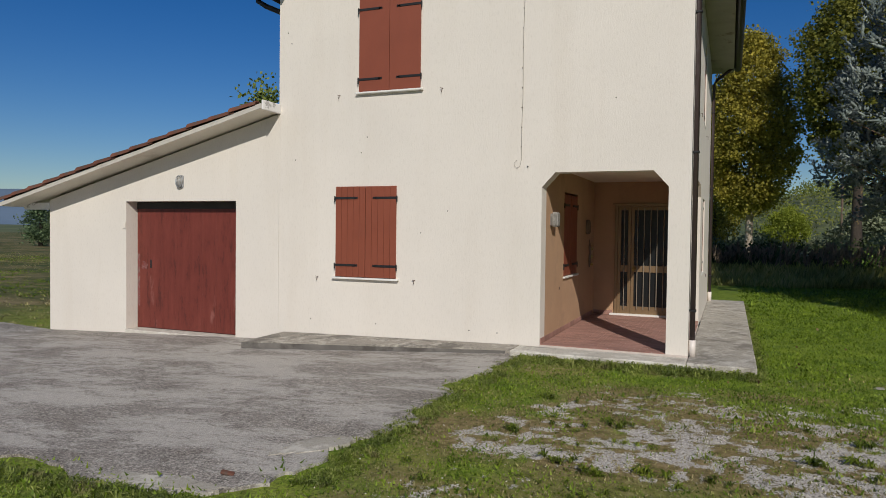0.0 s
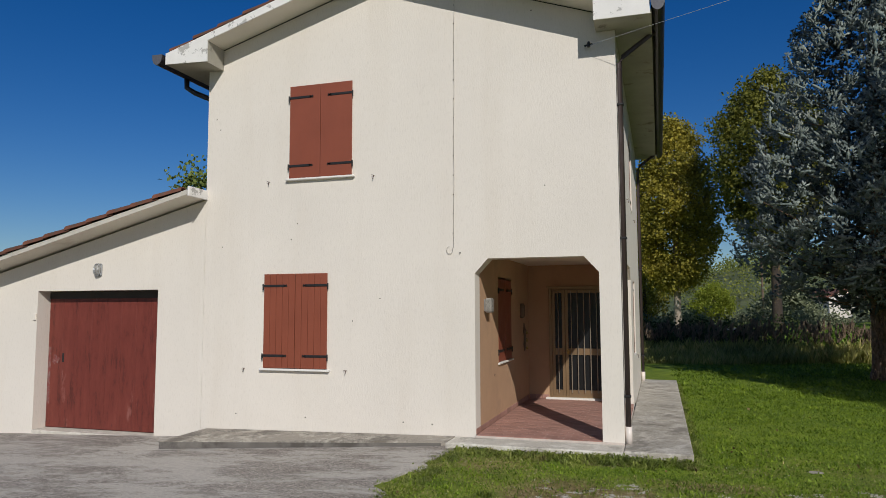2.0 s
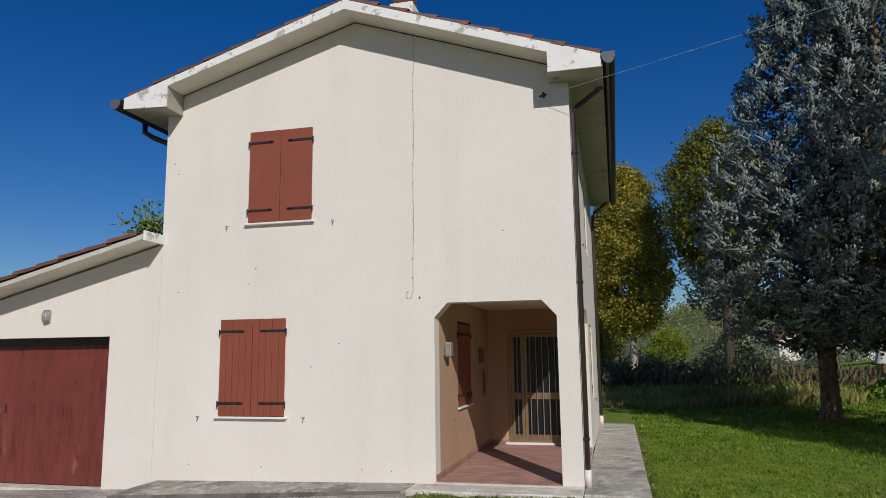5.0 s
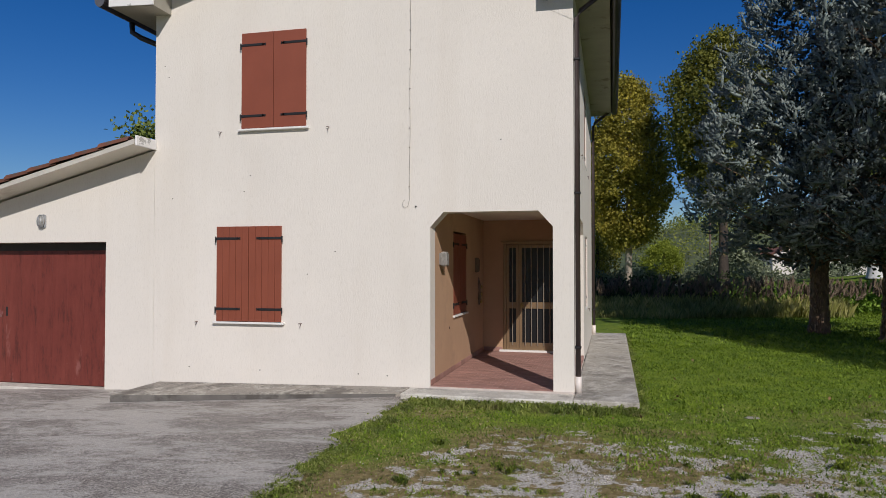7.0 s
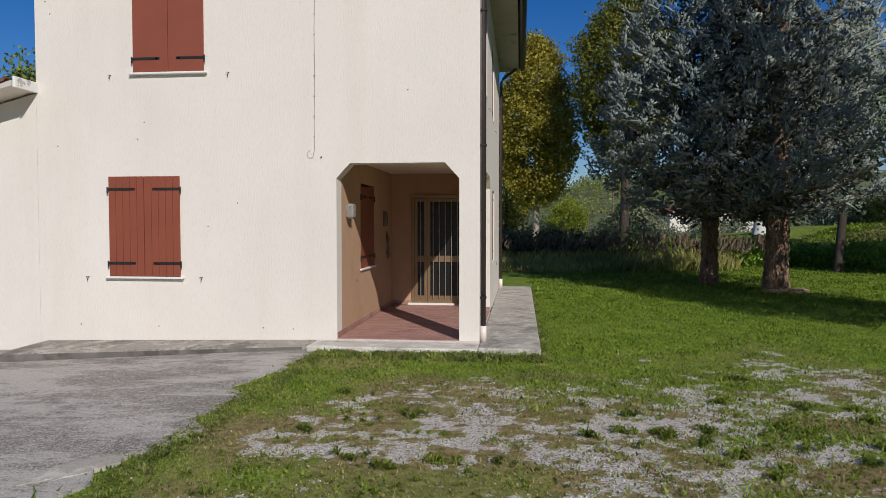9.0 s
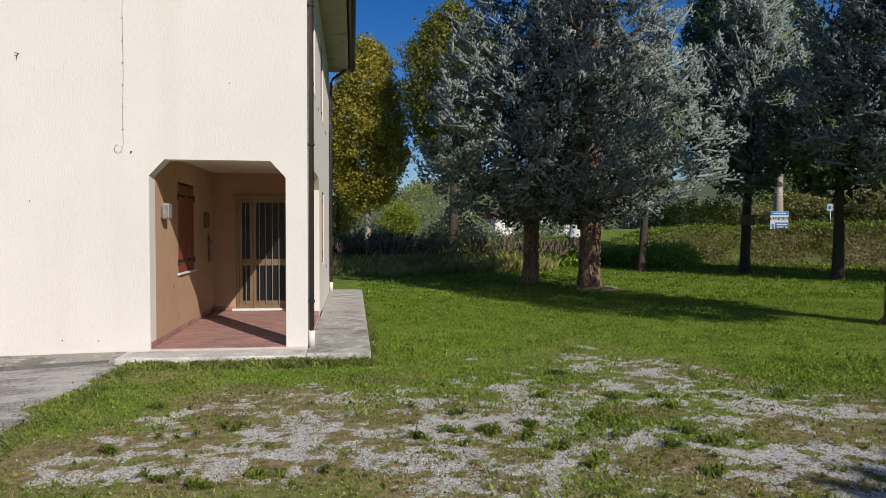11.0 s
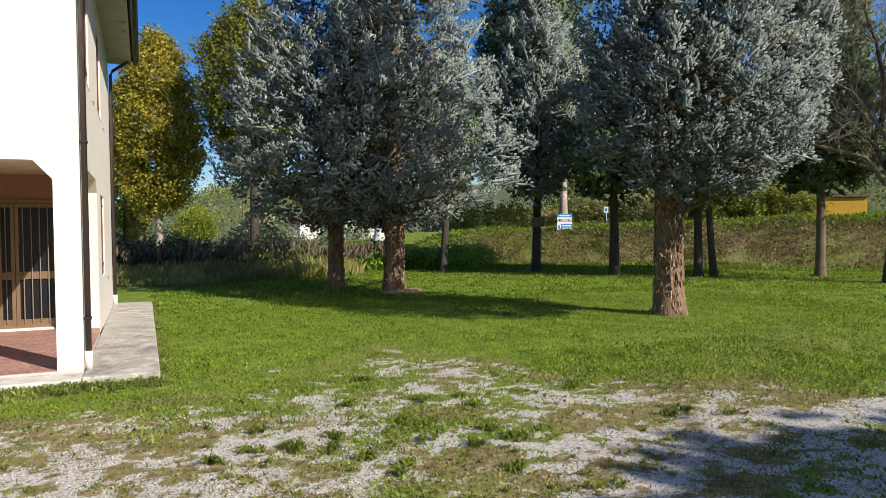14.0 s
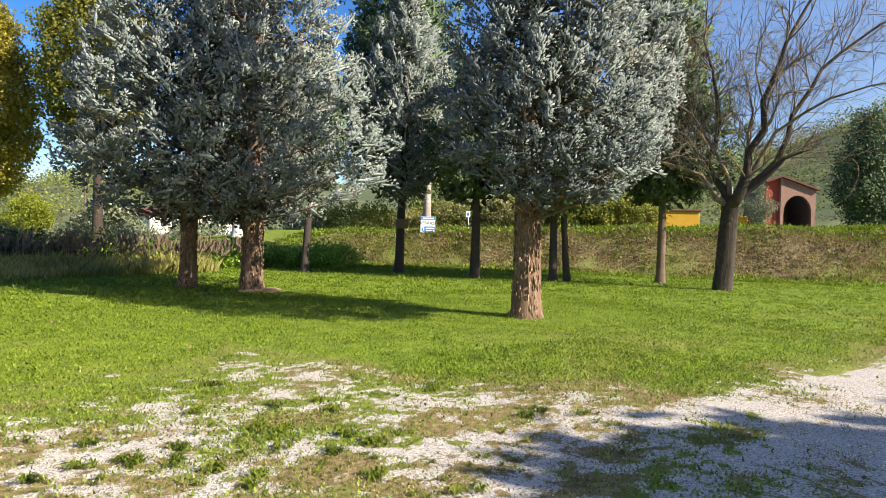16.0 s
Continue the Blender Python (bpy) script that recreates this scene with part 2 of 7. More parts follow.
M_BLUE2 = leafy("silvery_cypress_foliage", (0.15, 0.178, 0.168), (0.222, 0.261, 0.25), (0.32, 0.373, 0.357), 0.85, 0.10, 1.9, (0.28, 0.27, 0.20), (0.60, 0.74), 0.9, 42.0)
# dry inner twigs, toned dark so crown hollows read as shaded
M_DRY_SHADED = leafy("dry_shaded_inner_twigs", (0.075, 0.08, 0.068), (0.13, 0.139, 0.12), (0.20, 0.212, 0.185), 0.9, 0.2, 0.8)
M_FIR = leafy("dark_green_conifer_foliage", (0.05, 0.082, 0.04), (0.10, 0.155, 0.075), (0.18, 0.25, 0.12), 0.7, 0.15, 0.5)
M_YELLOW = leafy("yellowing_plane_leaves", (0.21, 0.19, 0.03), (0.41, 0.355, 0.055), (0.58, 0.475, 0.085), 0.6, 0.45, 0.4)
M_AUTUMN = leafy("olive_yellow_leaves", (0.10, 0.115, 0.02), (0.20, 0.205, 0.035), (0.33, 0.315, 0.06), 0.6, 0.4, 0.4)
M_GREEN = leafy("mid_green_leaves", (0.09, 0.125, 0.03), (0.17, 0.22, 0.05), (0.30, 0.34, 0.085), 0.6, 0.3, 0.4)
M_HEDGE = leafy("brownish_hedge_leaves", (0.16, 0.165, 0.065), (0.30, 0.295, 0.12), (0.45, 0.42, 0.19), 0.65, 0.3, 0.6)
M_LIME = leafy("lime_green_leaves", (0.14, 0.165, 0.022), (0.26, 0.285, 0.045), (0.40, 0.40, 0.085), 0.6, 0.35, 0.6)
M_BRIGHT = leafy("bright_lime_leaves", (0.15, 0.20, 0.02), (0.29, 0.345, 0.035), (0.42, 0.46, 0.07), 0.6, 0.4, 0.6)
M_SCRUB = leafy("dark_bramble_leaves", (0.03, 0.045, 0.012), (0.062, 0.085, 0.026), (0.12, 0.15, 0.05), 0.7, 0.25, 0.4)
M_IVY = leafy("bright_ivy_leaves", (0.14, 0.24, 0.03), (0.27, 0.43, 0.06), (0.42, 0.58, 0.11), 0.6, 0.38, 0.6)
M_OLIVE = leafy("grey_olive_leaves", (0.14, 0.17, 0.095), (0.24, 0.275, 0.165), (0.37, 0.40, 0.27), 0.65, 0.25, 0.6)
M_WOODS = leafy("wooded_hill_leaves", (0.10, 0.13, 0.03), (0.19, 0.22, 0.05), (0.32, 0.33, 0.08), 0.8, 0.25, 0.03)
M_REED = leafy("dry_reeds", (0.26, 0.27, 0.075), (0.46, 0.45, 0.15), (0.66, 0.58, 0.27), 0.8, 0.5, 0.4)
M_PLUME = leafy("brown_reed_plumes", (0.18, 0.125, 0.085), (0.30, 0.21, 0.15), (0.42, 0.31, 0.22), 0.9, 0.4, 0.5)
M_BLADE = leafy("lawn_blades", (0.095, 0.15, 0.013), (0.19, 0.285, 0.023), (0.31, 0.41, 0.05), 0.6, 0.36, 3.5, (0.27, 0.25, 0.06), (0.64, 0.82), 1.1)
M_BLADE_DRY = leafy("dry_grass_blades", (0.12, 0.105, 0.045), (0.33, 0.28, 0.13), (0.58, 0.49, 0.27), 0.8, 0.3, 0.8, (0.27, 0.31, 0.07), (0.50, 0.62), 2.2)
M_WEED = leafy("broad_weed_leaves", (0.07, 0.105, 0.012), (0.17, 0.225, 0.025), (0.32, 0.37, 0.055), 0.5, 0.35, 1.5)
M_FRINGE = leafy("uncut_edge_grass", (0.12, 0.155, 0.025), (0.24, 0.30, 0.055), (0.42, 0.45, 0.14), 0.6, 0.35, 2.5, (0.30, 0.25, 0.12), (0.56, 0.70), 3.0)
M_LITTER = leafy("brown_fallen_leaves", (0.12, 0.075, 0.038), (0.30, 0.20, 0.10), (0.52, 0.38, 0.22), 0.85, 0.25, 0.5)
M_STRAW = leafy("brown_bank_straw", (0.10, 0.072, 0.04), (0.27, 0.20, 0.11), (0.48, 0.37, 0.22), 0.85, 0.25, 0.8)
M_STONE = leafy("white_gravel_stones", (0.45, 0.415, 0.375), (0.65, 0.61, 0.565), (0.82, 0.78, 0.735), 0.9, 0.0, 1.2)
M_RED_WALL = surface("red_house_paint", (0.42, 0.065, 0.035), 0.85, 0.1)
M_YELLOW_PAINT = surface("yellow_paint", (0.60, 0.34, 0.025), 0.7, 0.08)
M_FARWHITE = surface("far_white_wall", (0.70, 0.66, 0.60), 0.9, 0.08)
M_ROAD = surface("asphalt_road", (0.10, 0.10, 0.105), 0.9, 0.15)
M_SIGN_WHITE = surface("white_sign_board", (0.75, 0.76, 0.78), 0.5, 0.03)
M_SIGN_BLUE = surface("blue_sign_print", (0.03, 0.22, 0.52), 0.5, 0.03)
M_SIGN_BLACK = surface("black_print", (0.015, 0.015, 0.02), 0.6, 0.05)
M_POST = surface("grey_galvanised_post", (0.38, 0.39, 0.40), 0.5, 0.1, metal=0.4)
M_PLANK = surface("weathered_wood", (0.17, 0.12, 0.085), 0.9, 0.25, 4, 40, 0.4, fine_stretch=(1, 1, 0.1))


def brick_material():
    m, nt, nd, lk, bsdf = nodes_of("old_brickwork")
    tc, b = nd.new("ShaderNodeTexCoord"), nd.new("ShaderNodeTexBrick")
    b.inputs["Scale"].default_value = 7.0
    b.inputs["Color1"].default_value, b.inputs["Color2"].default_value, b.inputs["Mortar"].default_value = (0.30, 0.14, 0.09, 1), (0.22, 0.10, 0.07, 1), (0.4, 0.36, 0.3, 1)
    mp = nd.new("ShaderNodeMapping")
    mp.inputs["Rotation"].default_value = (radians(90), 0, 0)
    lk.new(tc.outputs["Object"], mp.inputs[0])
    lk.new(mp.outputs[0], b.inputs["Vector"])
    lk.new(b.outputs["Color"], bsdf.inputs["Base Color"])
    bsdf.inputs["Roughness"].default_value = 0.9
    return m


M_BRICK = brick_material()


def garage_paint():
    """Old red sheet: sun-bleached bands, dark runs, scuffs to grey primer near the lock."""
    m, nt, nd, lk, bsdf = nodes_of("worn_red_garage_paint")
    runs = noise_node(nt, 7.0, 9, 0.78, (1, 1, 0.2))
    col = ramp(nt, runs, [(0.36, (0.075, 0.016, 0.011)), (0.46, (0.15, 0.029, 0.020)), (0.66, (0.195, 0.042, 0.029))])
    worn = ramp(nt, noise_node(nt, 3.2, 8, 0.75, (1, 1, 0.3)), [(0.60, (0, 0, 0)), (0.68, (0.7, 0.7, 0.7))])
    col = mix(nt, worn, col, (0.30, 0.115, 0.095))
    pit = ramp(nt, noise_node(nt, 9, 8, 0.7, (1, 1, 0.35)), [(0.66, (0, 0, 0)), (0.71, (0.8, 0.8, 0.8))])
    col = mix(nt, pit, col, (0.075, 0.022, 0.02))
    lk.new(col, bsdf.inputs["Base Color"])
    bsdf.inputs["Roughness"].default_value = 0.55
    bump(nt, bsdf, runs, 0.15, 0.004)
    return m


M_GARAGE = garage_paint()
M_SCUFF = surface("bare_scuffed_metal", (0.22, 0.13, 0.12), 0.7, 0.3, 14, 60, 0.2, stain=(0.19, 0.042, 0.037), stain_scale=16, stain_at=(0.42, 0.55))


def asphalt_material():
    """Old exposed-aggregate drive: pale and dark grit, warm grey base, crisp drifts of pale dust."""
    m, nt, nd, lk, bsdf = nodes_of("old_gritty_asphalt")
    tc, vor = nd.new("ShaderNodeTexCoord"), nd.new("ShaderNodeTexVoronoi")
    vor.inputs["Scale"].default_value = 95
    lk.new(tc.outputs["Object"], vor.inputs["Vector"])
    grit = ramp(nt, vor.outputs["Color"], [(0.1, (0.10, 0.09, 0.078)), (0.5, (0.255, 0.228, 0.20)), (0.9, (0.50, 0.46, 0.415))])
    speck = ramp(nt, noise_node(nt, 42, 8, 0.8), [(0.34, (0.50, 0.48, 0.47)), (0.5, (1, 1, 1)), (0.64, (1.45, 1.42, 1.38))])
    col = mix(nt, 0.85, grit, speck, "MULTIPLY")
    broad = ramp(nt, noise_node(nt, 0.45, 12, 0.8), [(0.38, (0.80, 0.77, 0.75)), (0.50, (1, 1, 1)), (0.60, (1.18, 1.17, 1.15))])
    col = mix(nt, 1.0, col, broad, "MULTIPLY")
    dust = ramp(nt, noise_node(nt, 0.9, 15, 0.86, (0.6, 1.5, 1)), [(0.475, (0, 0, 0)), (0.535, (0.75, 0.75, 0.75))])
    col = mix(nt, dust, col, mix(nt, 0.4, (0.66, 0.62, 0.565), grit))
    lk.new(col, bsdf.inputs["Base Color"])
    bsdf.inputs["Roughness"].default_value = 0.93
    bump(nt, bsdf, vor.outputs["Distance"], 0.6, 0.008)
    return m


M_ASPHALT = asphalt_material()


def pane_material():
    m, nt, nd, lk, bsdf = nodes_of("dark_patterned_glass")
    bsdf.inputs["Base Color"].default_value = (0.013, 0.014, 0.015, 1)
    bsdf.inputs["Roughness"].default_value = 0.22
    bsdf.inputs["Specular IOR Level"].default_value = 0.4
    tc, vor = nd.new("ShaderNodeTexCoord"), nd.new("ShaderNodeTexVoronoi")
    vor.inputs["Scale"].default_value = 90
    lk.new(tc.outputs["Object"], vor.inputs["Vector"])
    bump(nt, bsdf, vor.outputs["Distance"], 0.4, 0.004)
    return m


M_PANE = pane_material()


def ground_material():
    """Lawn soil with short green growth, crushed white gravel, bare brown earth and field, blended by the ground's own masks."""
    m, nt, nd, lk, bsdf = nodes_of("ground_cover")

    def mask(name):
        a = nd.new("ShaderNodeAttribute")
        a.attribute_name = name
        return a.outputs["Fac"]

    grass = ramp(nt, noise_node(nt, 34, 8, 0.8), [(0.36, (0.05, 0.08, 0.010)), (0.5, (0.16, 0.235, 0.025)), (0.64, (0.30, 0.39, 0.052))])
    grass = mix(nt, 1.0, grass, ramp(nt, noise_node(nt, 2.6, 6, 0.7), [(0.36, (0.66, 0.74, 0.7)), (0.64, (1.2, 1.12, 1.0))]), "MULTIPLY")
    dry = ramp(nt, noise_node(nt, 14, 6, 0.7), [(0.3, (0.085, 0.070, 0.03)), (0.5, (0.215, 0.165, 0.07)), (0.7, (0.37, 0.275, 0.15))])
    vor = nd.new("ShaderNodeTexVoronoi")
    tc = nd.new("ShaderNodeTexCoord")
    vor.inputs["Scale"].default_value = 70
    lk.new(tc.outputs["Object"], vor.inputs["Vector"])
    gravel = ramp(nt, vor.outputs["Color"], [(0.08, (0.17, 0.15, 0.13)), (0.27, (0.53, 0.49, 0.445)), (0.9, (0.81, 0.77, 0.72))])
    gravel = mix(nt, 0.7, gravel, ramp(nt, vor.outputs["Distance"], [(0.0, (1, 1, 1)), (0.7, (0.5, 0.48, 0.46))]), "MULTIPLY")
    earth = ramp(nt, noise_node(nt, 7, 10, 0.8), [(0.36, (0.035, 0.027, 0.015)), (0.5, (0.155, 0.12, 0.06)), (0.64, (0.38, 0.30, 0.16))])
    field = ramp(nt, noise_node(nt, 0.5, 10, 0.78, (0.35, 1.0, 1.0)), [(0.42, (0.05, 0.075, 0.018)), (0.50, (0.11, 0.105, 0.04)), (0.62, (0.26, 0.20, 0.105))])
    col = mix(nt, mask("dry"), grass, dry)
    col = mix(nt, mask("earth"), col, earth)
    col = mix(nt, mask("field"), col, field)
    edge = nd.new("ShaderNodeMath")
    edge.operation = "ADD"
    lk.new(mask("gravel"), edge.inputs[0])
    jit = nd.new("ShaderNodeMath")
    jit.operation = "MULTIPLY_ADD"
    lk.new(noise_node(nt, 24, 7, 0.8), jit.inputs[0])
    jit.inputs[1].default_value, jit.inputs[2].default_value = 3.4, -1.7
    lk.new(jit.outputs[0], edge.inputs[1])
    sharp = ramp(nt, edge.outputs[0], [(0.40, (0, 0, 0)), (0.60, (1, 1, 1))])
    col = mix(nt, sharp, col, gravel)
    lk.new(col, bsdf.inputs["Base Color"])
    bsdf.inputs["Roughness"].default_value = 0.95
    bsdf.inputs["Specular IOR Level"].default_value = 0.2
    add = nd.new("ShaderNodeMath")
    lk.new(noise_node(nt, 30, 5, 0.7), add.inputs[0])
    soften = nd.new("ShaderNodeMath")
    soften.operation = "MULTIPLY"
    soften.inputs[1].default_value = 0.3
    lk.new(vor.outputs["Distance"], soften.inputs[0])
    lk.new(soften.outputs[0], add.inputs[1])
    bump(nt, bsdf, add.outputs[0], 0.6, 0.02)
    return m


M_GROUND = ground_material()

# ---- building blocks ----
ORIGIN = {}


def thing(name, at, label, category, group="", kind=""):
    ob = new(name)
    ob.location = at
    ob.empty_display_size = 0.1
    ORIGIN[ob] = Vector(at)
    return tagged(ob, label, category, group, kind)


def mesh_of(bm, name, material, offset=None, smooth=False):
    if offset is not None:
        bmesh.ops.translate(bm, verts=bm.verts, vec=-offset)
    bmesh.ops.recalc_face_normals(bm, faces=bm.faces)
    me = bpy.data.meshes.new(name)
    bm.to_mesh(me)
    bm.free()
    me.materials.append(material)
    if smooth:
        me.polygons.foreach_set("use_smooth", [True] * len(me.polygons))
    return me


def part(name, bm, material, parent, label="", smooth=False):
    off = ORIGIN[parent]
    ob = new(name, mesh_of(bm, name, material, off, smooth))
    ob.parent = parent
    ORIGIN[ob] = off
    if label:
        tagged(ob, label)
    return ob


def solid(name, bm, material, label, category, kind="structure", smooth=False, group=""):
    ob = new(name, mesh_of(bm, name, material, None, smooth))
    ORIGIN[ob] = Vector((0, 0, 0))
    return tagged(ob, label, category, group, kind)


def box(bm, a, b, bevel=0.0, turn=None):
    a, b = Vector(a), Vector(b)
    m = Matrix.Translation((a + b) / 2)
    if turn is not None:
        m = m @ turn
    vs = bmesh.ops.create_cube(bm, size=1, matrix=m @ Matrix.Diagonal((*(b - a), 1)))["verts"]
    if bevel:
        es = list({e for v in vs for e in v.link_edges})
        bmesh.ops.bevel(bm, geom=es, offset=bevel, segments=1, affect="EDGES", profile=0.5)
    return bm


def boxes(*pairs, bevel=0.0):
    bm = bmesh.new()
    for a, b in pairs:
        box(bm, a, b, bevel)
    return bm


def tube(bm, pts, radii, sides=8, caps=True):
    """A round limb or pipe through the points."""
    pts = [Vector(p) for p in pts]
    rings = []
    up = Vector((0.13, 0.27, 1)).normalized()
    for i, p in enumerate(pts):
        d = (pts[min(i + 1, len(pts) - 1)] - pts[max(i - 1, 0)]).normalized()
        s = d.cross(up)
        s = s.normalized() if s.length > 1e-3 else Vector((1, 0, 0))
        u = s.cross(d)
        r = radii[i] if isinstance(radii, (list, tuple)) else radii
        rings.append([bm.verts.new(p + (s * math.cos(k * math.tau / sides) + u * math.sin(k * math.tau / sides)) * r) for k in range(sides)])
    for a, b in zip(rings, rings[1:]):
        for k in range(sides):
            bm.faces.new((a[k], a[(k + 1) % sides], b[(k + 1) % sides], b[k]))
    if caps:
        bm.faces.new(rings[0][::-1])
        bm.faces.new(rings[-1])
    return bm


def plate(outline, holes, to3d, depth):
    """A wall: a flat outline with holes through it, given thickness. to3d(u, v, w) places it."""
    bm = bmesh.new()
    edges = []
    for loop in [outline] + list(holes):
        vs = [bm.verts.new((u, v, 0)) for u, v in loop]
        edges += [bm.edges.new((vs[i], vs[(i + 1) % len(vs)])) for i in range(len(vs))]
    bmesh.ops.triangle_fill(bm, use_beauty=True, use_dissolve=False, edges=edges)
    ext = bmesh.ops.extrude_face_region(bm, geom=list(bm.faces))["geom"]
    top = {v for v in ext if isinstance(v, bmesh.types.BMVert)}
    for v in bm.verts:
        v.co = Vector(to3d(v.co.x, v.co.y, depth if v in top else 0.0))
    return bm


def rect(u0, v0, u1, v1):
    return [(u0, v0), (u1, v0), (u1, v1), (u0, v1)]


def prism_y(outline, y0, y1):
    return plate(outline, [], lambda u, v, w: (u, y0 + w, v), y1 - y0)


rng = np.random.default_rng(7)


def triangles(name, verts, faces, material, parent=None, label="", category="", kind="", normals=None):
    """A mesh from arrays of corners and triangles, for foliage and grass; normals soften feathery masses."""
    off = ORIGIN[parent] if parent else Vector((0, 0, 0))
    me = bpy.data.meshes.new(name)
    verts = np.asarray(verts, dtype=np.float32) - np.array(off, dtype=np.float32)
    me.vertices.add(len(verts))
    me.vertices.foreach_set("co", verts.ravel())
    n = len(faces)
    me.loops.add(n * 3)
    me.loops.foreach_set("vertex_index", np.asarray(faces, dtype=np.int32).ravel())
    me.polygons.add(n)
    me.polygons.foreach_set("loop_start", np.arange(0, n * 3, 3, dtype=np.int32))
    me.update(calc_edges=True)
    me.validate()
    if normals is not None:
        me.polygons.foreach_set("use_smooth", [True] * n)
        me.normals_split_custom_set_from_vertices(normals)
    me.materials.append(material)
    ob = new(name, me)
    if parent:
        ob.parent = parent
    ORIGIN[ob] = off
    return tagged(ob, label, category, "", kind)


def turns(dirs, spin):
    """Rotations that lay z along each direction, spun about it."""
    z = dirs / np.linalg.norm(dirs, axis=1, keepdims=True)
    h = np.where(np.abs(z[:, 2:3]) < 0.95, np.array([[0, 0, 1.0]]), np.array([[1.0, 0, 0]]))
    x = np.cross(h, z)
    x /= np.linalg.norm(x, axis=1, keepdims=True)
    y = np.cross(z, x)
    c, s = np.cos(spin)[:, None], np.sin(spin)[:, None]
    return np.stack([x * c + y * s, y * c - x * s, z], axis=2)


def strew(tv, tf, pos, dirs, size, squash=None):
    """Copies of a small template at each place: corners and triangles."""
    n, k = len(pos), len(tv)
    r = turns(np.asarray(dirs, float), rng.uniform(0, math.tau, n))
    t = tv[None] * np.asarray(size, float).reshape(n, 1, 1)
    if squash is not None:
        t = t * squash
    v = np.einsum("nij,nkj->nki", r, t) + np.asarray(pos, float)[:, None]
    f = tf[None] + (np.arange(n) * k)[:, None, None]
    return v.reshape(-1, 3), f.reshape(-1, 3)


def merge(chunks):
    vs, fs, o = [], [], 0
    for v, f in chunks:
        vs.append(v)
        fs.append(f + o)
        o += len(v)
    return np.concatenate(vs), np.concatenate(fs)


def spray_template(n, spread, length, width, seed, ring=0.12):
    """A feathery shoot: three-sided spikes round an axis, widest at the ring."""
    g = np.random.default_rng(seed)
    v, f = [], []
    for i in range(n):
        h = (i + 0.5) / n
        a = i * 2.4 + g.uniform(-0.3, 0.3)
        tilt = spread * (1 - 0.55 * h) + g.uniform(-0.15, 0.15)
        d = np.array([math.cos(a) * math.sin(tilt), math.sin(a) * math.sin(tilt), math.cos(tilt)])
        p = np.array([0, 0, h * 0.8])
        s = np.cross(d, [0.3, 0.2, 1.0])
        s /= np.linalg.norm(s)
        u = np.cross(s, d)
        ln = length * (1.1 - 0.5 * h) * g.uniform(0.7, 1.2)
        b = len(v)
        for k in range(3):
            v.append(p + d * ln * ring + (s * math.cos(k * 2.094) + u * math.sin(k * 2.094)) * width)
        v.append(p + d * ln)
        f += [(b + 1, b, b + 3), (b + 2, b + 1, b + 3), (b, b + 2, b + 3)]
    return np.array(v), np.array(f)


def bud_template(seed):
    """A small lumpy shoot tip."""
    g = np.random.default_rng(seed)
    v = [(0, 0, 0)]
    for j in range(4):
        a, q = j * math.tau / 4 + g.uniform(-0.4, 0.4), 0.25 * g.uniform(0.6, 1.35)
        v.append((math.cos(a) * q, math.sin(a) * q, g.uniform(0.35, 0.75)))
    v.append((g.uniform(-0.12, 0.12), g.uniform(-0.12, 0.12), 1.0))
    f = []
    for j in range(4):
        a, b = 1 + j, 1 + (j + 1) % 4
        f += [(0, b, a), (a, b, 5)]
    return np.array(v), np.array(f)


def leaf_template(n, size, seed, lift=0.6):
    """A knot of bent leaves: two triangles each, folded along the middle."""
    g = np.random.default_rng(seed)
    v, f = [], []
    for i in range(n):
        c = g.normal(0, 0.42, 3)
        d = g.normal(0, 1, 3)
        d[2] = abs(d[2]) * lift
        d /= np.linalg.norm(d)
        s = np.cross(d, g.normal(0, 1, 3))
        s /= np.linalg.norm(s)
        u = np.cross(s, d)
        b = len(v)
        w = size * g.uniform(0.6, 1.1)
        v += [c, c + d * w * 0.55 + s * w * 0.38 + u * w * 0.1, c + d * w, c + d * w * 0.55 - s * w * 0.38 + u * w * 0.1]
        f += [(b, b + 1, b + 2), (b, b + 2, b + 3)]
    return np.array(v), np.array(f)


SPRIG = [bud_template(s) for s in (1, 2, 3, 13)]
SPRIG_FAR = [spray_template(4, 0.9, 0.7, 0.14, s, 0.25) for s in (4, 5)]
LEAVES = [leaf_template(6, 0.6, s) for s in (6, 7)]
TABLE = np.random.default_rng(11).random((256, 256))


def field_noise(x, y, scale, shift=0.0):
    """Smooth value noise over the plan, 0 to 1."""
    x, y = np.asarray(x, float) * scale + 31.7 + shift, np.asarray(y, float) * scale + 17.3 - shift * 1.7
    i, j = np.floor(x).astype(int), np.floor(y).astype(int)
    u, v = x - i, y - j
    u, v = u * u * (3 - 2 * u), v * v * (3 - 2 * v)
    t = lambda a, b: TABLE[a % 256, b % 256]
    return (t(i, j) * (1 - u) + t(i + 1, j) * u) * (1 - v) + (t(i, j + 1) * (1 - u) + t(i + 1, j + 1) * u) * v


def smooth(a, b, x):
    s = np.clip((np.asarray(x, float) - a) / (b - a), 0, 1)
    return s * s * (3 - 2 * s)


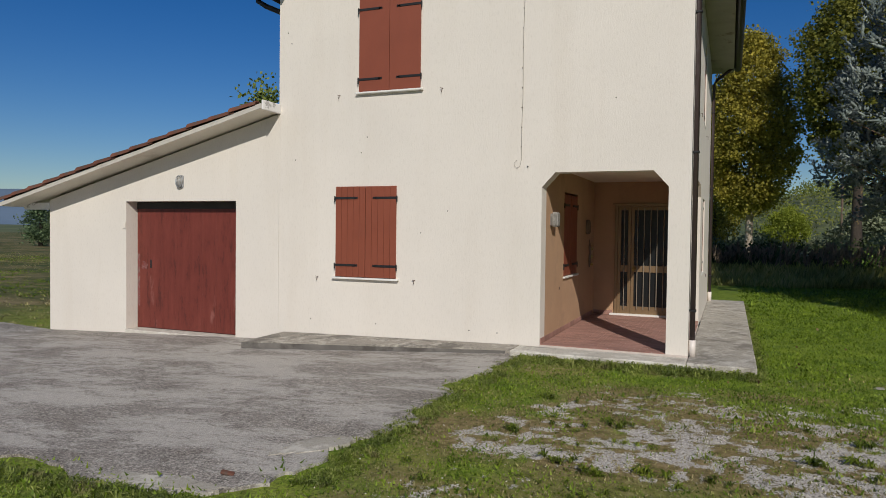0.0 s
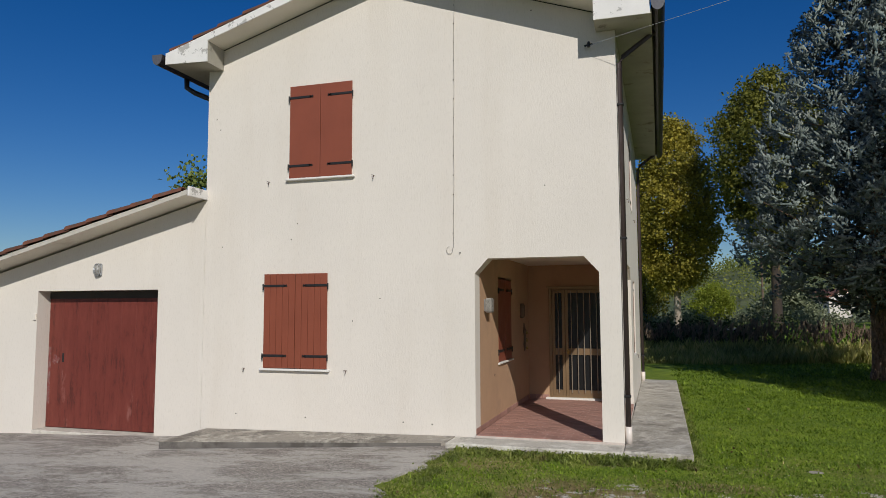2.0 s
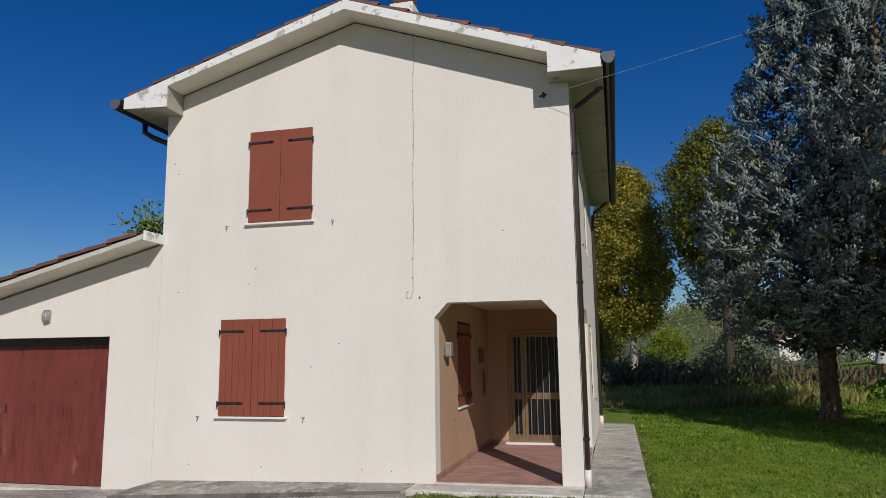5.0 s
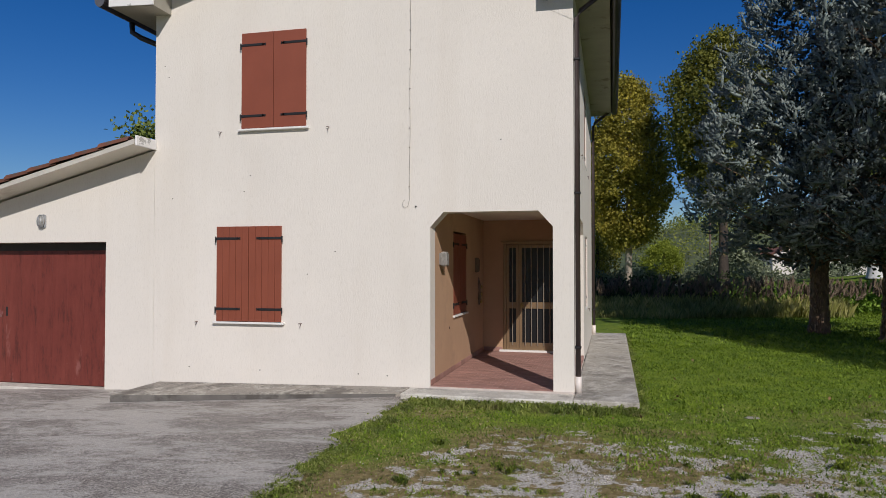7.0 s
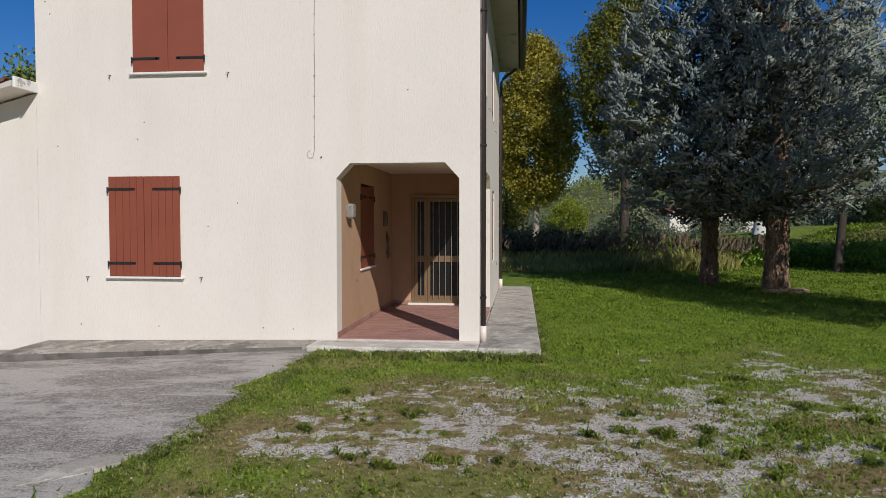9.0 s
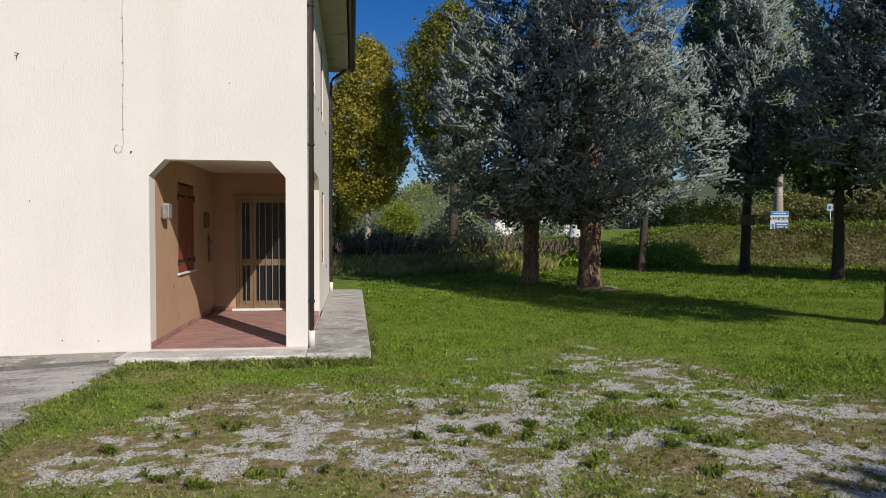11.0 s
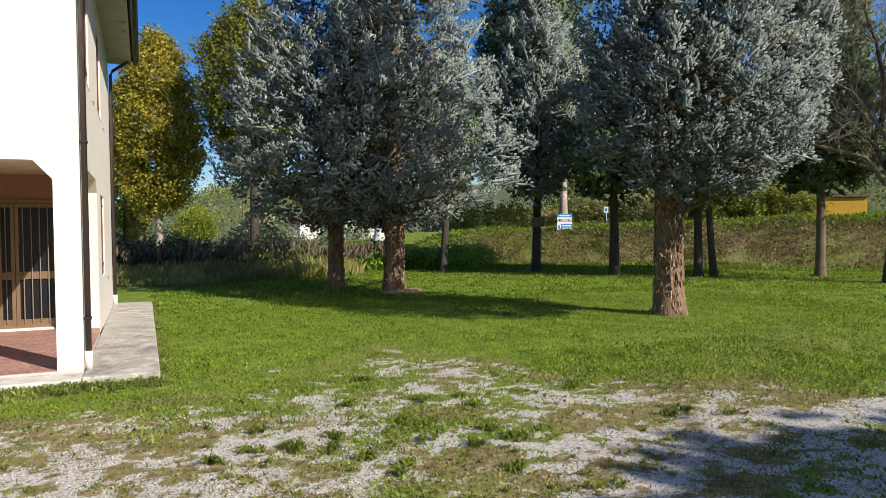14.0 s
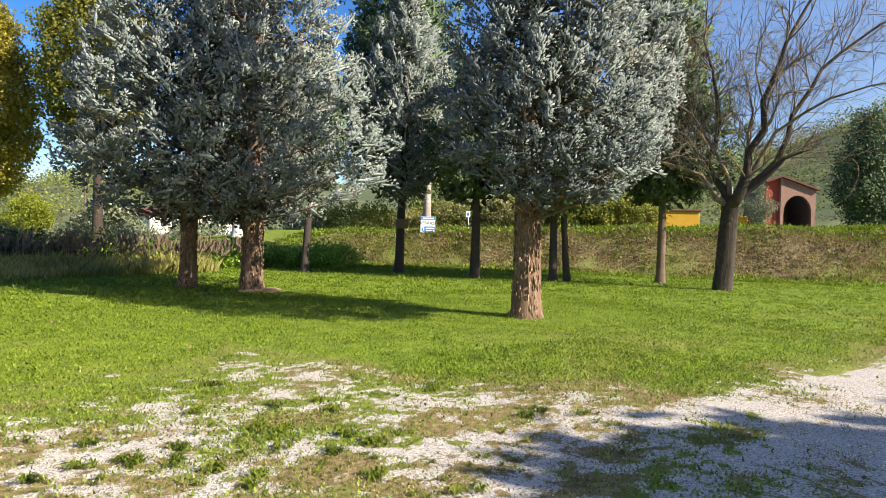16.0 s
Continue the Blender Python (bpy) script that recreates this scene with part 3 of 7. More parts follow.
# ---- the lie of the land ----
def land(x, y):
    """Height of the ground: nearly level lawn, falling to the garage, with a road bank beyond the trees."""
    x, y = np.asarray(x, float), np.asarray(y, float)
    z = -0.12 - 0.0345 * np.clip(-2 - x, 0, 9.4)
    s, u = 0.81 * x + 0.585 * y, 0.585 * x - 0.81 * y
    crest = 1.72 + 0.55 * np.clip((u + 8) / 20, -0.6, 1.0)
    foot = 25.3 + 1.5 * field_noise(x, y, 0.12) - 3.0 * smooth(-8, -20, u)
    rise = smooth(foot, 31.0, s) * smooth(-34, -16, u)
    z = z + rise * crest + 0.03 * (field_noise(x, y, 0.35) - 0.5) * smooth(1.5, 4, np.hypot(np.maximum(0, -x), np.maximum(0, -y - 1)) + np.maximum(0, x - 1) + np.maximum(0, y - 8))
    z = z + 0.12 * (field_noise(x, y, 0.9) - 0.5) * rise
    return z


# low straw-coloured mats on the gravel (x, y, half-length, half-width, strength) and single weed tufts (x, y)
MATS = [(3.05, -3.05, 0.45, 0.28, 1.0), (4.35, -3.75, 0.60, 0.36, 1.0), (2.78, -4.35, 0.34, 0.26, 0.9), (6.45, -4.15, 0.55, 0.25, 1.0), (7.9, -4.75, 0.22, 0.40, 0.8), (4.9, -5.15, 0.45, 0.22, 0.9), (4.1, -5.55, 0.35, 0.2, 0.9), (-1.8, -3.7, 0.25, 0.5, 0.9), (0.62, -3.7, 0.35, 0.15, 0.6), (0.95, -1.5, 0.5, 0.2, 0.7), (-0.35, -3.55, 0.3, 0.12, 0.6), (-1.6, -1.1, 0.5, 0.3, 0.6), (6.0, -5.3, 0.5, 0.18, 0.7)]
TUFTS = [(2.68, -3.19), (3.27, -3.71), (2.07, -3.42), (1.92, -3.70), (1.39, -3.48), (2.14, -4.0), (1.62, -3.48), (5.12, -3.95), (4.87, -4.03), (4.73, -2.74), (2.36, -4.26), (2.79, -1.56), (2.44, -2.42), (3.10, -2.62), (2.68, -3.74), (2.94, -4.08), (1.05, -3.68), (1.46, -3.03), (3.52, -2.62), (5.32, -4.22), (2.19, -4.42), (2.95, -4.67), (3.42, -5.22), (-0.37, -4.51), (-0.01, -4.40), (-0.66, -4.36), (-0.39, -3.25), (1.67, -3.59), (2.82, -3.34), (3.48, -2.98), (3.30, -4.02), (-1.16, -2.50), (-1.19, -3.74)]


def gravel_depth(x, y):
    """How far inside the worn gravel wedge a place lies, and how far on the clean lane."""
    x, y = np.asarray(x, float), np.asarray(y, float)
    far_edge = np.interp(x, [-1.9, -1.46, -1.26, -0.7, 0.8, 1.9, 2.7, 3.65, 4.3, 4.7, 5.2, 6.3, 7.4, 8.8, 11.6, 30.0], [-4.2, -3.7, -2.9, -2.05, -1.75, -1.6, -1.0, 0.45, -0.5, -1.7, -2.8, -3.5, -4.0, -4.1, -4.0, -4.6])
    d = (far_edge - y) * smooth(-2.0, -1.3, x) - 0.5 * smooth(-1.3, -2.0, x)
    green = np.exp(-((y + 4.78 - 0.10 * np.sin(x * 2.3)) / 0.36) ** 2) * np.maximum(smooth(1.0, 0.5, x), np.exp(-((x - 2.4) / 0.55) ** 2)) + 0.55 * smooth(-4.9, -5.5, y) * smooth(3.2, 1.6, x)
    lane = smooth(-4.15, -4.65, y) * smooth(5.0, 7.0, x)
    return d, np.clip(green, 0, 1), lane


def mat_cover(x, y):
    x, y = np.asarray(x, float), np.asarray(y, float)
    wob = 0.55 * (field_noise(x, y, 4.0, 40) - 0.5) + 0.5 * (field_noise(x, y, 11.0, 44) - 0.5)
    k = np.zeros_like(x)
    for mx, my, rx, ry, w in MATS:
        k = np.maximum(k, w * smooth(1.25, 0.65, np.hypot((x - mx) / rx, (y - my) / ry) + wob))
    return k


def gravel_cover(x, y):
    x, y = np.asarray(x, float), np.asarray(y, float)
    d, green, lane = gravel_depth(x, y)
    n = 0.12 * field_noise(x * 0.8, y, 2.0) + 0.24 * field_noise(x * 0.8, y, 4.3, 5) + 0.34 * field_noise(x * 0.9, y, 9.0, 9) + 0.30 * field_noise(x, y, 17.0, 14)
    t = np.interp(d, [-1.0, -0.4, 0.0, 0.35, 0.9, 2.0], [1.2, 0.80, 0.645, 0.567, 0.515, 0.48]) + 0.24 * green - 0.22 * lane + 0.20 * mat_cover(x, y)
    return smooth(-0.15, 0.15, n - t)


def dry_cover(x, y):
    x, y = np.asarray(x, float), np.asarray(y, float)
    n = 0.5 * field_noise(x * 0.7, y, 0.8, 3) + 0.3 * field_noise(x, y, 2.2, 8) + 0.2 * field_noise(x, y, 5.0, 18)
    d, green, lane = gravel_depth(x, y)
    rim = smooth(-0.9, 0.1, d) * (1 - 0.7 * green)
    zone = smooth(0.8, -2.0, y) * smooth(-2.4, -1.4, x)
    return np.clip(smooth(0.42, 0.62, n) * (0.05 + 0.30 * zone + 0.45 * rim) + 0.28 * rim + 0.85 * mat_cover(x, y), 0, 1)


def spaced(lo, hi, step, reach, grow):
    mid = list(np.arange(lo, hi + step / 2, step))
    a, b, d = [lo], [hi], step
    while a[-1] > -reach or b[-1] < reach:
        d *= grow
        a.append(a[-1] - d)
        b.append(b[-1] + d)
    return np.array(sorted(set(a[1:])) + mid + b[1:])


gx, gy = spaced(-2.2, 9.0, 0.04, 2400, 1.17), spaced(-13.1, 0.7, 0.04, 2400, 1.17)
gy = gy[(gy > -5.9) | (gy < -13.1) | (np.arange(len(gy)) % 3 == 0)]
GX, GY = np.meshgrid(gx, gy)
GZ = land(GX, GY)
ground_mesh = bpy.data.meshes.new("ground")
nx, ny = len(gx), len(gy)
idx = np.arange(nx * ny).reshape(ny, nx)
quads = np.stack([idx[:-1, :-1], idx[:-1, 1:], idx[1:, 1:], idx[1:, :-1]], axis=-1).reshape(-1, 4)
ground_mesh.vertices.add(nx * ny)
ground_mesh.vertices.foreach_set("co", np.stack([GX, GY, GZ], axis=-1).astype(np.float32).ravel())
ground_mesh.loops.add(len(quads) * 4)
ground_mesh.loops.foreach_set("vertex_index", quads.astype(np.int32).ravel())
ground_mesh.polygons.add(len(quads))
ground_mesh.polygons.foreach_set("loop_start", np.arange(0, len(quads) * 4, 4, dtype=np.int32))
ground_mesh.update(calc_edges=True)
ground_mesh.polygons.foreach_set("use_smooth", [True] * len(quads))


def ground_z(x, y):
    """Height of the ground sheet itself, between its corners."""
    i, j = np.clip(np.searchsorted(gx, x) - 1, 0, nx - 2), np.clip(np.searchsorted(gy, y) - 1, 0, ny - 2)
    a, b = (x - gx[i]) / (gx[i + 1] - gx[i]), (y - gy[j]) / (gy[j + 1] - gy[j])
    return (GZ[j, i] * (1 - a) + GZ[j, i + 1] * a) * (1 - b) + (GZ[j + 1, i] * (1 - a) + GZ[j + 1, i + 1] * a) * b


bank_s = 0.81 * GX + 0.585 * GY
masks = {
    "gravel": gravel_cover(GX, GY),
    "dry": dry_cover(GX, GY),
    "earth": smooth(25.0, 26.5, bank_s) * smooth(31.5, 29.5, bank_s) * smooth(-17, -7, 0.585 * GX - 0.81 * GY) * smooth(0.15, 0.42, field_noise(GX, GY, 0.5, 2)),
    "field": np.maximum(smooth(-13, -16, GX), smooth(40, 60, np.hypot(GX, GY))),
}
for key, value in masks.items():
    ground_mesh.attributes.new(key, "FLOAT", "POINT").data.foreach_set("value", value.astype(np.float32).ravel())
ground_mesh.materials.append(M_GROUND)
ground = tagged(new("ground", ground_mesh), "green lawn with patches of white gravel and a grassy bank", "ground", "", "structure")

# ---- the house ----
W, D, T = 6.21, 8.0, 0.26          # width of the gable, depth, wall thickness
RIDGE, PEAK = -3.1, 6.58        # the ridge: where it stands, and the height of its underside
FRONT = -0.43                      # how far the roof reaches past the gable


def soffit(x):
    """Underside of the roof at x."""
    return PEAK - (RIDGE - x) * 0.300 if x < RIDGE else PEAK - (x - RIDGE) * 0.350


def front_face(u, v, w):
    return (u, w, v)


def side_face(u, v, w):
    return (-w, u, v)


gable = [(-W, -0.5), (-1.92, -0.5), (-1.92, -0.02), (-1.92, 2.145), (-1.735, 2.345), (-0.46, 2.345), (-0.27, 2.135), (-0.27, -0.02), (-0.27, -0.5), (0, -0.5), (0, soffit(0)), (RIDGE, PEAK), (-W, soffit(-W))]
holes = [rect(-5.10, 0.80, -4.14, 2.17), rect(-4.73, 3.60, -3.78, 4.97)]
solid("wall_front", plate(gable, holes, front_face, T), M_STUCCO, "cream rough-cast gable wall with a chamfered porch arch", "wall")
side = [(T, 2.345), (2.90, 2.345), (3.10, 2.145), (3.10, -0.5), (D, -0.5), (D, 5.4), (T, 5.4)]
side_holes = [rect(4.05, 0.80, 5.02, 2.17), rect(0.95, 3.50, 1.90, 4.87), rect(3.75, 3.50, 4.70, 4.87)]
solid("wall_side", plate(side, side_holes, side_face, T), M_STUCCO, "cream rough-cast long side wall with shuttered windows", "wall")
solid("wall_back", boxes(((-W, D - T, -0.5), (-T, D, 5.4))), M_STUCCO, "plain cream rear wall of the house", "wall")
solid("wall_left", boxes(((-W, T, -0.5), (-W + T, D - T, 5.4))), M_STUCCO, "plain cream wall of the house above the garage roof", "wall")
back_gable = [(-W, 5.4), (0, 5.4), (0, soffit(0)), (RIDGE, PEAK), (-W, soffit(-W))]
solid("wall_back_gable", prism_y(back_gable, D - T, D), M_STUCCO, "cream rear gable under the roof", "wall")

# porch: room wall, back wall with the door opening, floor and ceiling
porch_wall = plate(rect(T, -0.02, 4.0 + T, 2.48), [rect(1.42, 0.84, 2.40, 2.16)], lambda u, v, w: (-1.92 - w, u, v), T)
solid("wall_porch_side", porch_wall, M_TAN, "tan plastered porch wall with a shuttered window", "wall")
porch_back = plate([(-1.92, -0.02), (-1.53, -0.02), (-1.53, 2.07), (-0.37, 2.07), (-0.37, -0.02), (-T, -0.02), (-T, 2.48), (-1.92, 2.48)], [], lambda u, v, w: (u, 4.0 + w, v), T)
solid("wall_porch_back", porch_back, M_TAN, "tan plastered porch wall round the entrance door", "wall")
solid("ceiling_porch", boxes(((-1.92, T, 2.48), (-T, 4.0 + T, 2.60))), M_CEIL, "cream painted porch ceiling", "ceiling")
solid("ceiling_house", boxes(((-W + T, T, 2.75), (-T, D - T, 2.95))), M_CEIL, "plain ceiling over the ground floor", "ceiling")
solid("floor_house", boxes(((-W + T, T, -0.2), (-1.92 - T, D - T, -0.03)), ((-1.92 - T, 4.3, -0.2), (-T, D - T, -0.03))), M_GROUT, "plain floor inside the house", "floor")
# the hall's lack of light is put into the wall colour
solid("wall_inner", boxes(((-1.92 - T, 4.3, -0.03), (-1.92, D - T, 2.75)), ((-1.92, 6.2, -0.03), (-T, 6.4, 2.75))), M_DARK, "hall walls behind the entrance door, indoor dimness painted near-black", "wall")
porch_floor = solid("floor_porch", boxes(((-1.92, -0.02, -0.3), (0.0, 4.0, -0.008))), M_GROUT, "terracotta tiled porch floor with narrow tiles", "floor")

# garage wing
garage = [(-11.37, -0.6), (-9.46, -0.6), (-9.46, 1.985), (-7.055, 1.985), (-7.055, -0.6), (-W - 0.004, -0.6), (-W - 0.004, 3.36), (-11.37, 2.02)]
solid("wall_garage", plate(garage, [], front_face, T), M_STUCCO, "cream rough-cast garage wall under a lean-to roof", "wall")
solid("wall_garage_left", boxes(((-11.37, T, -0.6), (-11.37 + T, D, 2.02))), M_STUCCO, "plain cream outer garage wall", "wall")
solid("wall_garage_back", plate([(-11.37 + T, -0.6), (-W, -0.6), (-W, 3.36), (-11.37 + T, 2.08)], [], lambda u, v, w: (u, D - w, v), T), M_STUCCO, "plain cream rear garage wall", "wall")
solid("floor_garage", boxes(((-11.37 + T, T, -0.6), (-W, D - T, -0.36))), M_CONCRETE, "bare concrete garage floor", "floor")
solid("threshold", boxes(((-9.46, -0.03, -0.5), (-7.055, 0.30, -0.285)), bevel=0.012), M_CONCRETE_PALE, "pale concrete threshold under the garage door", "threshold")


# ---- roofs ----
def barrel_tile(length, r0, r1, seg=6, thick=0.014):
    """One curved clay tile, its hollow down, along +x and falling."""
    bm = bmesh.new()
    rows = []
    for x, r in ((0, r0), (length, r1)):
        for rr in (r, r - thick):
            rows.append([bm.verts.new((x, math.cos(math.pi * k / seg) * rr, math.sin(math.pi * k / seg) * rr * 0.85)) for k in range(seg + 1)])
    a, ai, b, bi = rows
    for k in range(seg):
        bm.faces.new((a[k], a[k + 1], b[k + 1], b[k]))
        bm.faces.new((ai[k], bi[k], bi[k + 1], ai[k + 1]))
        bm.faces.new((a[k], ai[k], ai[k + 1], a[k + 1]))
        bm.faces.new((b[k], b[k + 1], bi[k + 1], bi[k]))
    return bm


tile_mesh = mesh_of(barrel_tile(0.50, 0.085, 0.105), "roof_tile", M_TILE)
tile_v = np.array([v.co[:] for v in tile_mesh.vertices])
tile_f = []
for p in tile_mesh.polygons:
    q = list(p.vertices)
    tile_f += [(q[0], q[1], q[2]), (q[0], q[2], q[3])]
tile_f = np.array(tile_f)


def lay_tiles(roof, start, way, count, y0, y1, step=0.44, pitch=0.205):
    """Tile rows from the ridge down; the front rake singly, the field as one sheet of tiles."""
    way = Vector(way).normalized()
    rise = Matrix(((way.x, 0, -way.z), (0, 1, 0), (way.z, 0, way.x))) if way.x > 0 else Matrix(((way.x, 0, way.z), (0, -1, 0), (way.z, 0, -way.x)))
    chunks = []
    ys = np.arange(y0 + 0.10, y1 - 0.05, pitch)
    for i in range(count):
        for j, y in enumerate(ys):
            p = Vector(start) + way * (i * step)
            p.y = y
            tip = Matrix.Rotation(radians(-2.2), 3, "Y")
            m = rise @ tip
            jig = (rng.random(3) - 0.5) * 0.014
            if j == 0:
                ob = new("roof_tile", tile_mesh)
                ob.parent = roof
                ob.matrix_basis = Matrix.Translation(p - ORIGIN[roof] + Vector(jig)) @ m.to_4x4()
            else:
                v = tile_v @ np.array(m).T + np.array(p) + jig
                chunks.append((v, tile_f))
    v, f = merge(chunks)
    triangles("tile_field", v, f, M_TILE, roof, "overlapping terracotta barrel tiles", kind="stuff")


roof = thing("house_roof", (RIDGE, 4.0, 6.6), "gabled terracotta tile roof with white boxed eaves", "roof", kind="structure")
TH = 0.13
ridge_z = PEAK + TH
slab = [(-6.70, 5.505), (-5.98, soffit(-5.98)), (RIDGE, PEAK), (-0.24, soffit(-0.24)), (0.45, 5.36), (0.45, 5.47), (RIDGE, ridge_z + 0.01), (-6.70, 5.585)]
part("deck", prism_y(slab, FRONT + 0.02, 8.4), M_SOFFIT, roof, "cream painted sloping soffit")
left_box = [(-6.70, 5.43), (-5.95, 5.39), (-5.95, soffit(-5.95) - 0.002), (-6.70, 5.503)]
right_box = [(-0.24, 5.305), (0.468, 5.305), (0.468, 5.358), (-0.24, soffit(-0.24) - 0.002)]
part("eave_box", prism_y(left_box, FRONT + 0.02, 8.4), M_EAVE, roof, "grey-cream boxed eave, its paint darkened for under-eave shade")
part("eave_box", prism_y(right_box, FRONT + 0.02, 8.4), M_EAVE, roof, "grey-cream boxed eave, its paint darkened for under-eave shade")
for xa, xb in ((-5.95, RIDGE), (RIDGE, -0.24)):
    za, zb = soffit(xa) if xa != RIDGE else PEAK, soffit(xb) if xb != RIDGE else PEAK
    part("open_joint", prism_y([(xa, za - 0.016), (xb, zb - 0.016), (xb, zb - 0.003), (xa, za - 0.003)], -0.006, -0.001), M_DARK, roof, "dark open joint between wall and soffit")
rake_l = [(-6.70, 5.43), (-5.95, 5.40), (-5.95, soffit(-5.95)), (RIDGE, PEAK), (RIDGE, ridge_z + 0.012), (-6.70, 5.60)]
rake_r = [(-0.24, 5.30), (0.45, 5.30), (0.45, 5.475), (RIDGE, ridge_z + 0.012), (RIDGE, PEAK), (-0.24, soffit(-0.24))]
part("rake_board", prism_y(rake_l, FRONT, FRONT + 0.018), M_WHITE, roof, "white rendered rake edge, flaking")
part("rake_board", prism_y(rake_r, FRONT, FRONT + 0.018), M_WHITE, roof, "white rendered rake edge, flaking")
lay_tiles(roof, (RIDGE + 0.02, 0, ridge_z - 0.005), (3.55, 0, -1.26), 8, FRONT, 8.4, step=0.46)
lay_tiles(roof, (RIDGE - 0.02, 0, ridge_z + 0.005), (-3.60, 0, -1.13), 8, FRONT, 8.4, step=0.455)
bm = bmesh.new()
for i in range(20):
    vs = len(bm.verts)
    bmesh.ops.create_cone(bm, segments=10, radius1=0.115, radius2=0.10, depth=0.46, cap_ends=True, matrix=pose(RIDGE, FRONT + 0.23 + i * 0.44, ridge_z + 0.02, 92, 0, 0))
part("ridge_tiles", bm, M_TILE, roof, "row of terracotta ridge tiles")

chimney = thing("chimney", (-2.38, 0.18, 6.5), "small terracotta chimney with a white base on the roof", "chimney")
part("base", boxes(((-2.56, 0.0, 6.36), (-2.20, 0.36, 6.80)), bevel=0.01), M_WHITE, chimney, "white mortar base")
part("flue", boxes(((-2.53, 0.03, 6.80), (-2.23, 0.33, 7.05)), ((-2.58, -0.02, 7.05), (-2.18, 0.38, 7.10)), bevel=0.012), M_TILE, chimney, "terracotta flue block")
part("cap", boxes(((-2.53, 0.03, 7.10), (-2.48, 0.08, 7.22)), ((-2.28, 0.03, 7.10), (-2.23, 0.08, 7.22)), ((-2.53, 0.28, 7.10), (-2.48, 0.33, 7.22)), ((-2.28, 0.28, 7.10), (-2.23, 0.33, 7.22)), ((-2.60, -0.04, 7.22), (-2.16, 0.40, 7.27))), M_TILE, chimney, "terracotta cap on four legs")

lean = thing("garage_roof", (-9.2, 4.0, 2.6), "lean-to terracotta tile roof with a white rendered edge", "roof", kind="structure")


def lean_z(x):
    return 3.385 + (x + 6.22) * 0.2545


LEAN_FRONT = -0.46
part("deck", prism_y([(-12.1, lean_z(-12.1)), (-W - 0.006, lean_z(-W)), (-W - 0.006, lean_z(-W) + 0.066), (-12.1, lean_z(-12.1) + 0.066)], LEAN_FRONT + 0.016, 8.3), M_SOFFIT, lean, "cream painted soffit")
part("rake_board", prism_y([(-12.12, lean_z(-12.12) - 0.004), (-6.22, lean_z(-6.22) - 0.004), (-6.22, lean_z(-6.22) + 0.07), (-12.12, lean_z(-12.12) + 0.07)], LEAN_FRONT - 0.002, LEAN_FRONT + 0.014), M_RAKE, lean, "white rendered rake edge")
part("end_block", boxes(((-W - 0.004, LEAN_FRONT, lean_z(-W) - 0.03), (-W + 0.03, 0.0, lean_z(-W) + 0.12)), bevel=0.008), M_WHITE, lean, "white rendered end of the rake")
lay_tiles(lean, (-6.32, 0, lean_z(-6.32) + 0.075), (-1, 0, -0.2545), 14, LEAN_FRONT - 0.04, 8.3, step=0.425)
part("eave_beam", boxes(((-12.05, -0.02, 1.84), (-11.37, 0.10, 1.97)), bevel=0.01), M_WHITE, lean, "white painted eave beam")


# ---- gutters and downpipes ----
def gutter(x, y0, y1, z, inward):
    g = thing("gutter", (x, (y0 + y1) / 2, z), "dark brown half-round roof gutter", "gutter", "gutters")
    bm = bmesh.new()
    n = 8
    prof = [(x + math.cos(math.pi + math.pi * k / n) * 0.085, z + math.sin(math.pi + math.pi * k / n) * 0.12) for k in range(n + 1)]
    prof = [(prof[0][0], z + 0.04)] + prof + [(prof[-1][0], z + 0.04)]
    inner = [(u + (0.008 if u < x else -0.008), v + 0.008) for u, v in prof]
    part("trough", prism_y(prof + inner[::-1], y0 + 0.012, y1), M_GUTTER, g)
    part("end_cap", prism_y([(u * 1.0, v) for u, v in prof], y0, y0 + 0.01), M_GUTEND, g, "grey gutter end cap")
    return g


gutter(0.545, FRONT - 0.03, 8.43, 5.44, -1)
gutter(-6.82, FRONT - 0.05, 8.43, 5.54, 1)


def downpipe(x, y, top, elbow, out, label):
    p = thing("downpipe", (x, y, 0), label, "downpipe", "downpipes")
    pts = [(x, y, 0.18), (x, y, elbow)] + [(x + (out[0] - x) * k, y + (out[1] - y) * k, elbow + 0.06 + (top - elbow - 0.06) * k) for k in (0.10, 0.5, 0.9)] + [(out[0], out[1], top + 0.06)]
    part("pipe", tube(bmesh.new(), pts, 0.033, 12), M_PIPE, p, smooth=True)
    part("boot", tube(bmesh.new(), [(x, y, -0.03), (x, y, 0.19)], 0.044, 14), M_BOOT, p, "white plastic pipe boot", smooth=True)
    for z in (0.55, 2.55, 4.3):
        part("clip", boxes(((x - 0.042, y - 0.042, z), (x + 0.042, y + 0.042, z + 0.03)), bevel=0.006), M_IRON, p)
    return p


downpipe(0.046, 0.05, 5.40, 4.86, (0.535, 0.40, 5.32), "brown painted round downpipe at the house corner")
downpipe(0.05, D - 0.06, 5.40, 4.95, (0.52, D + 0.1, 5.38), "brown painted round downpipe at the rear corner")
lp = thing("downpipe", (-6.27, 1.2, 4.9), "dark brown bent downpipe under the far eave", "downpipe", "downpipes")
part("pipe", tube(bmesh.new(), [(-6.83, 0.25, 5.46), (-6.82, 0.25, 5.28), (-6.66, 0.25, 5.18), (-6.30, 0.25, 5.02), (-6.262, 0.25, 4.9), (-6.262, 0.25, 3.6)], 0.042, 10), M_GUTTER, lp, smooth=True)


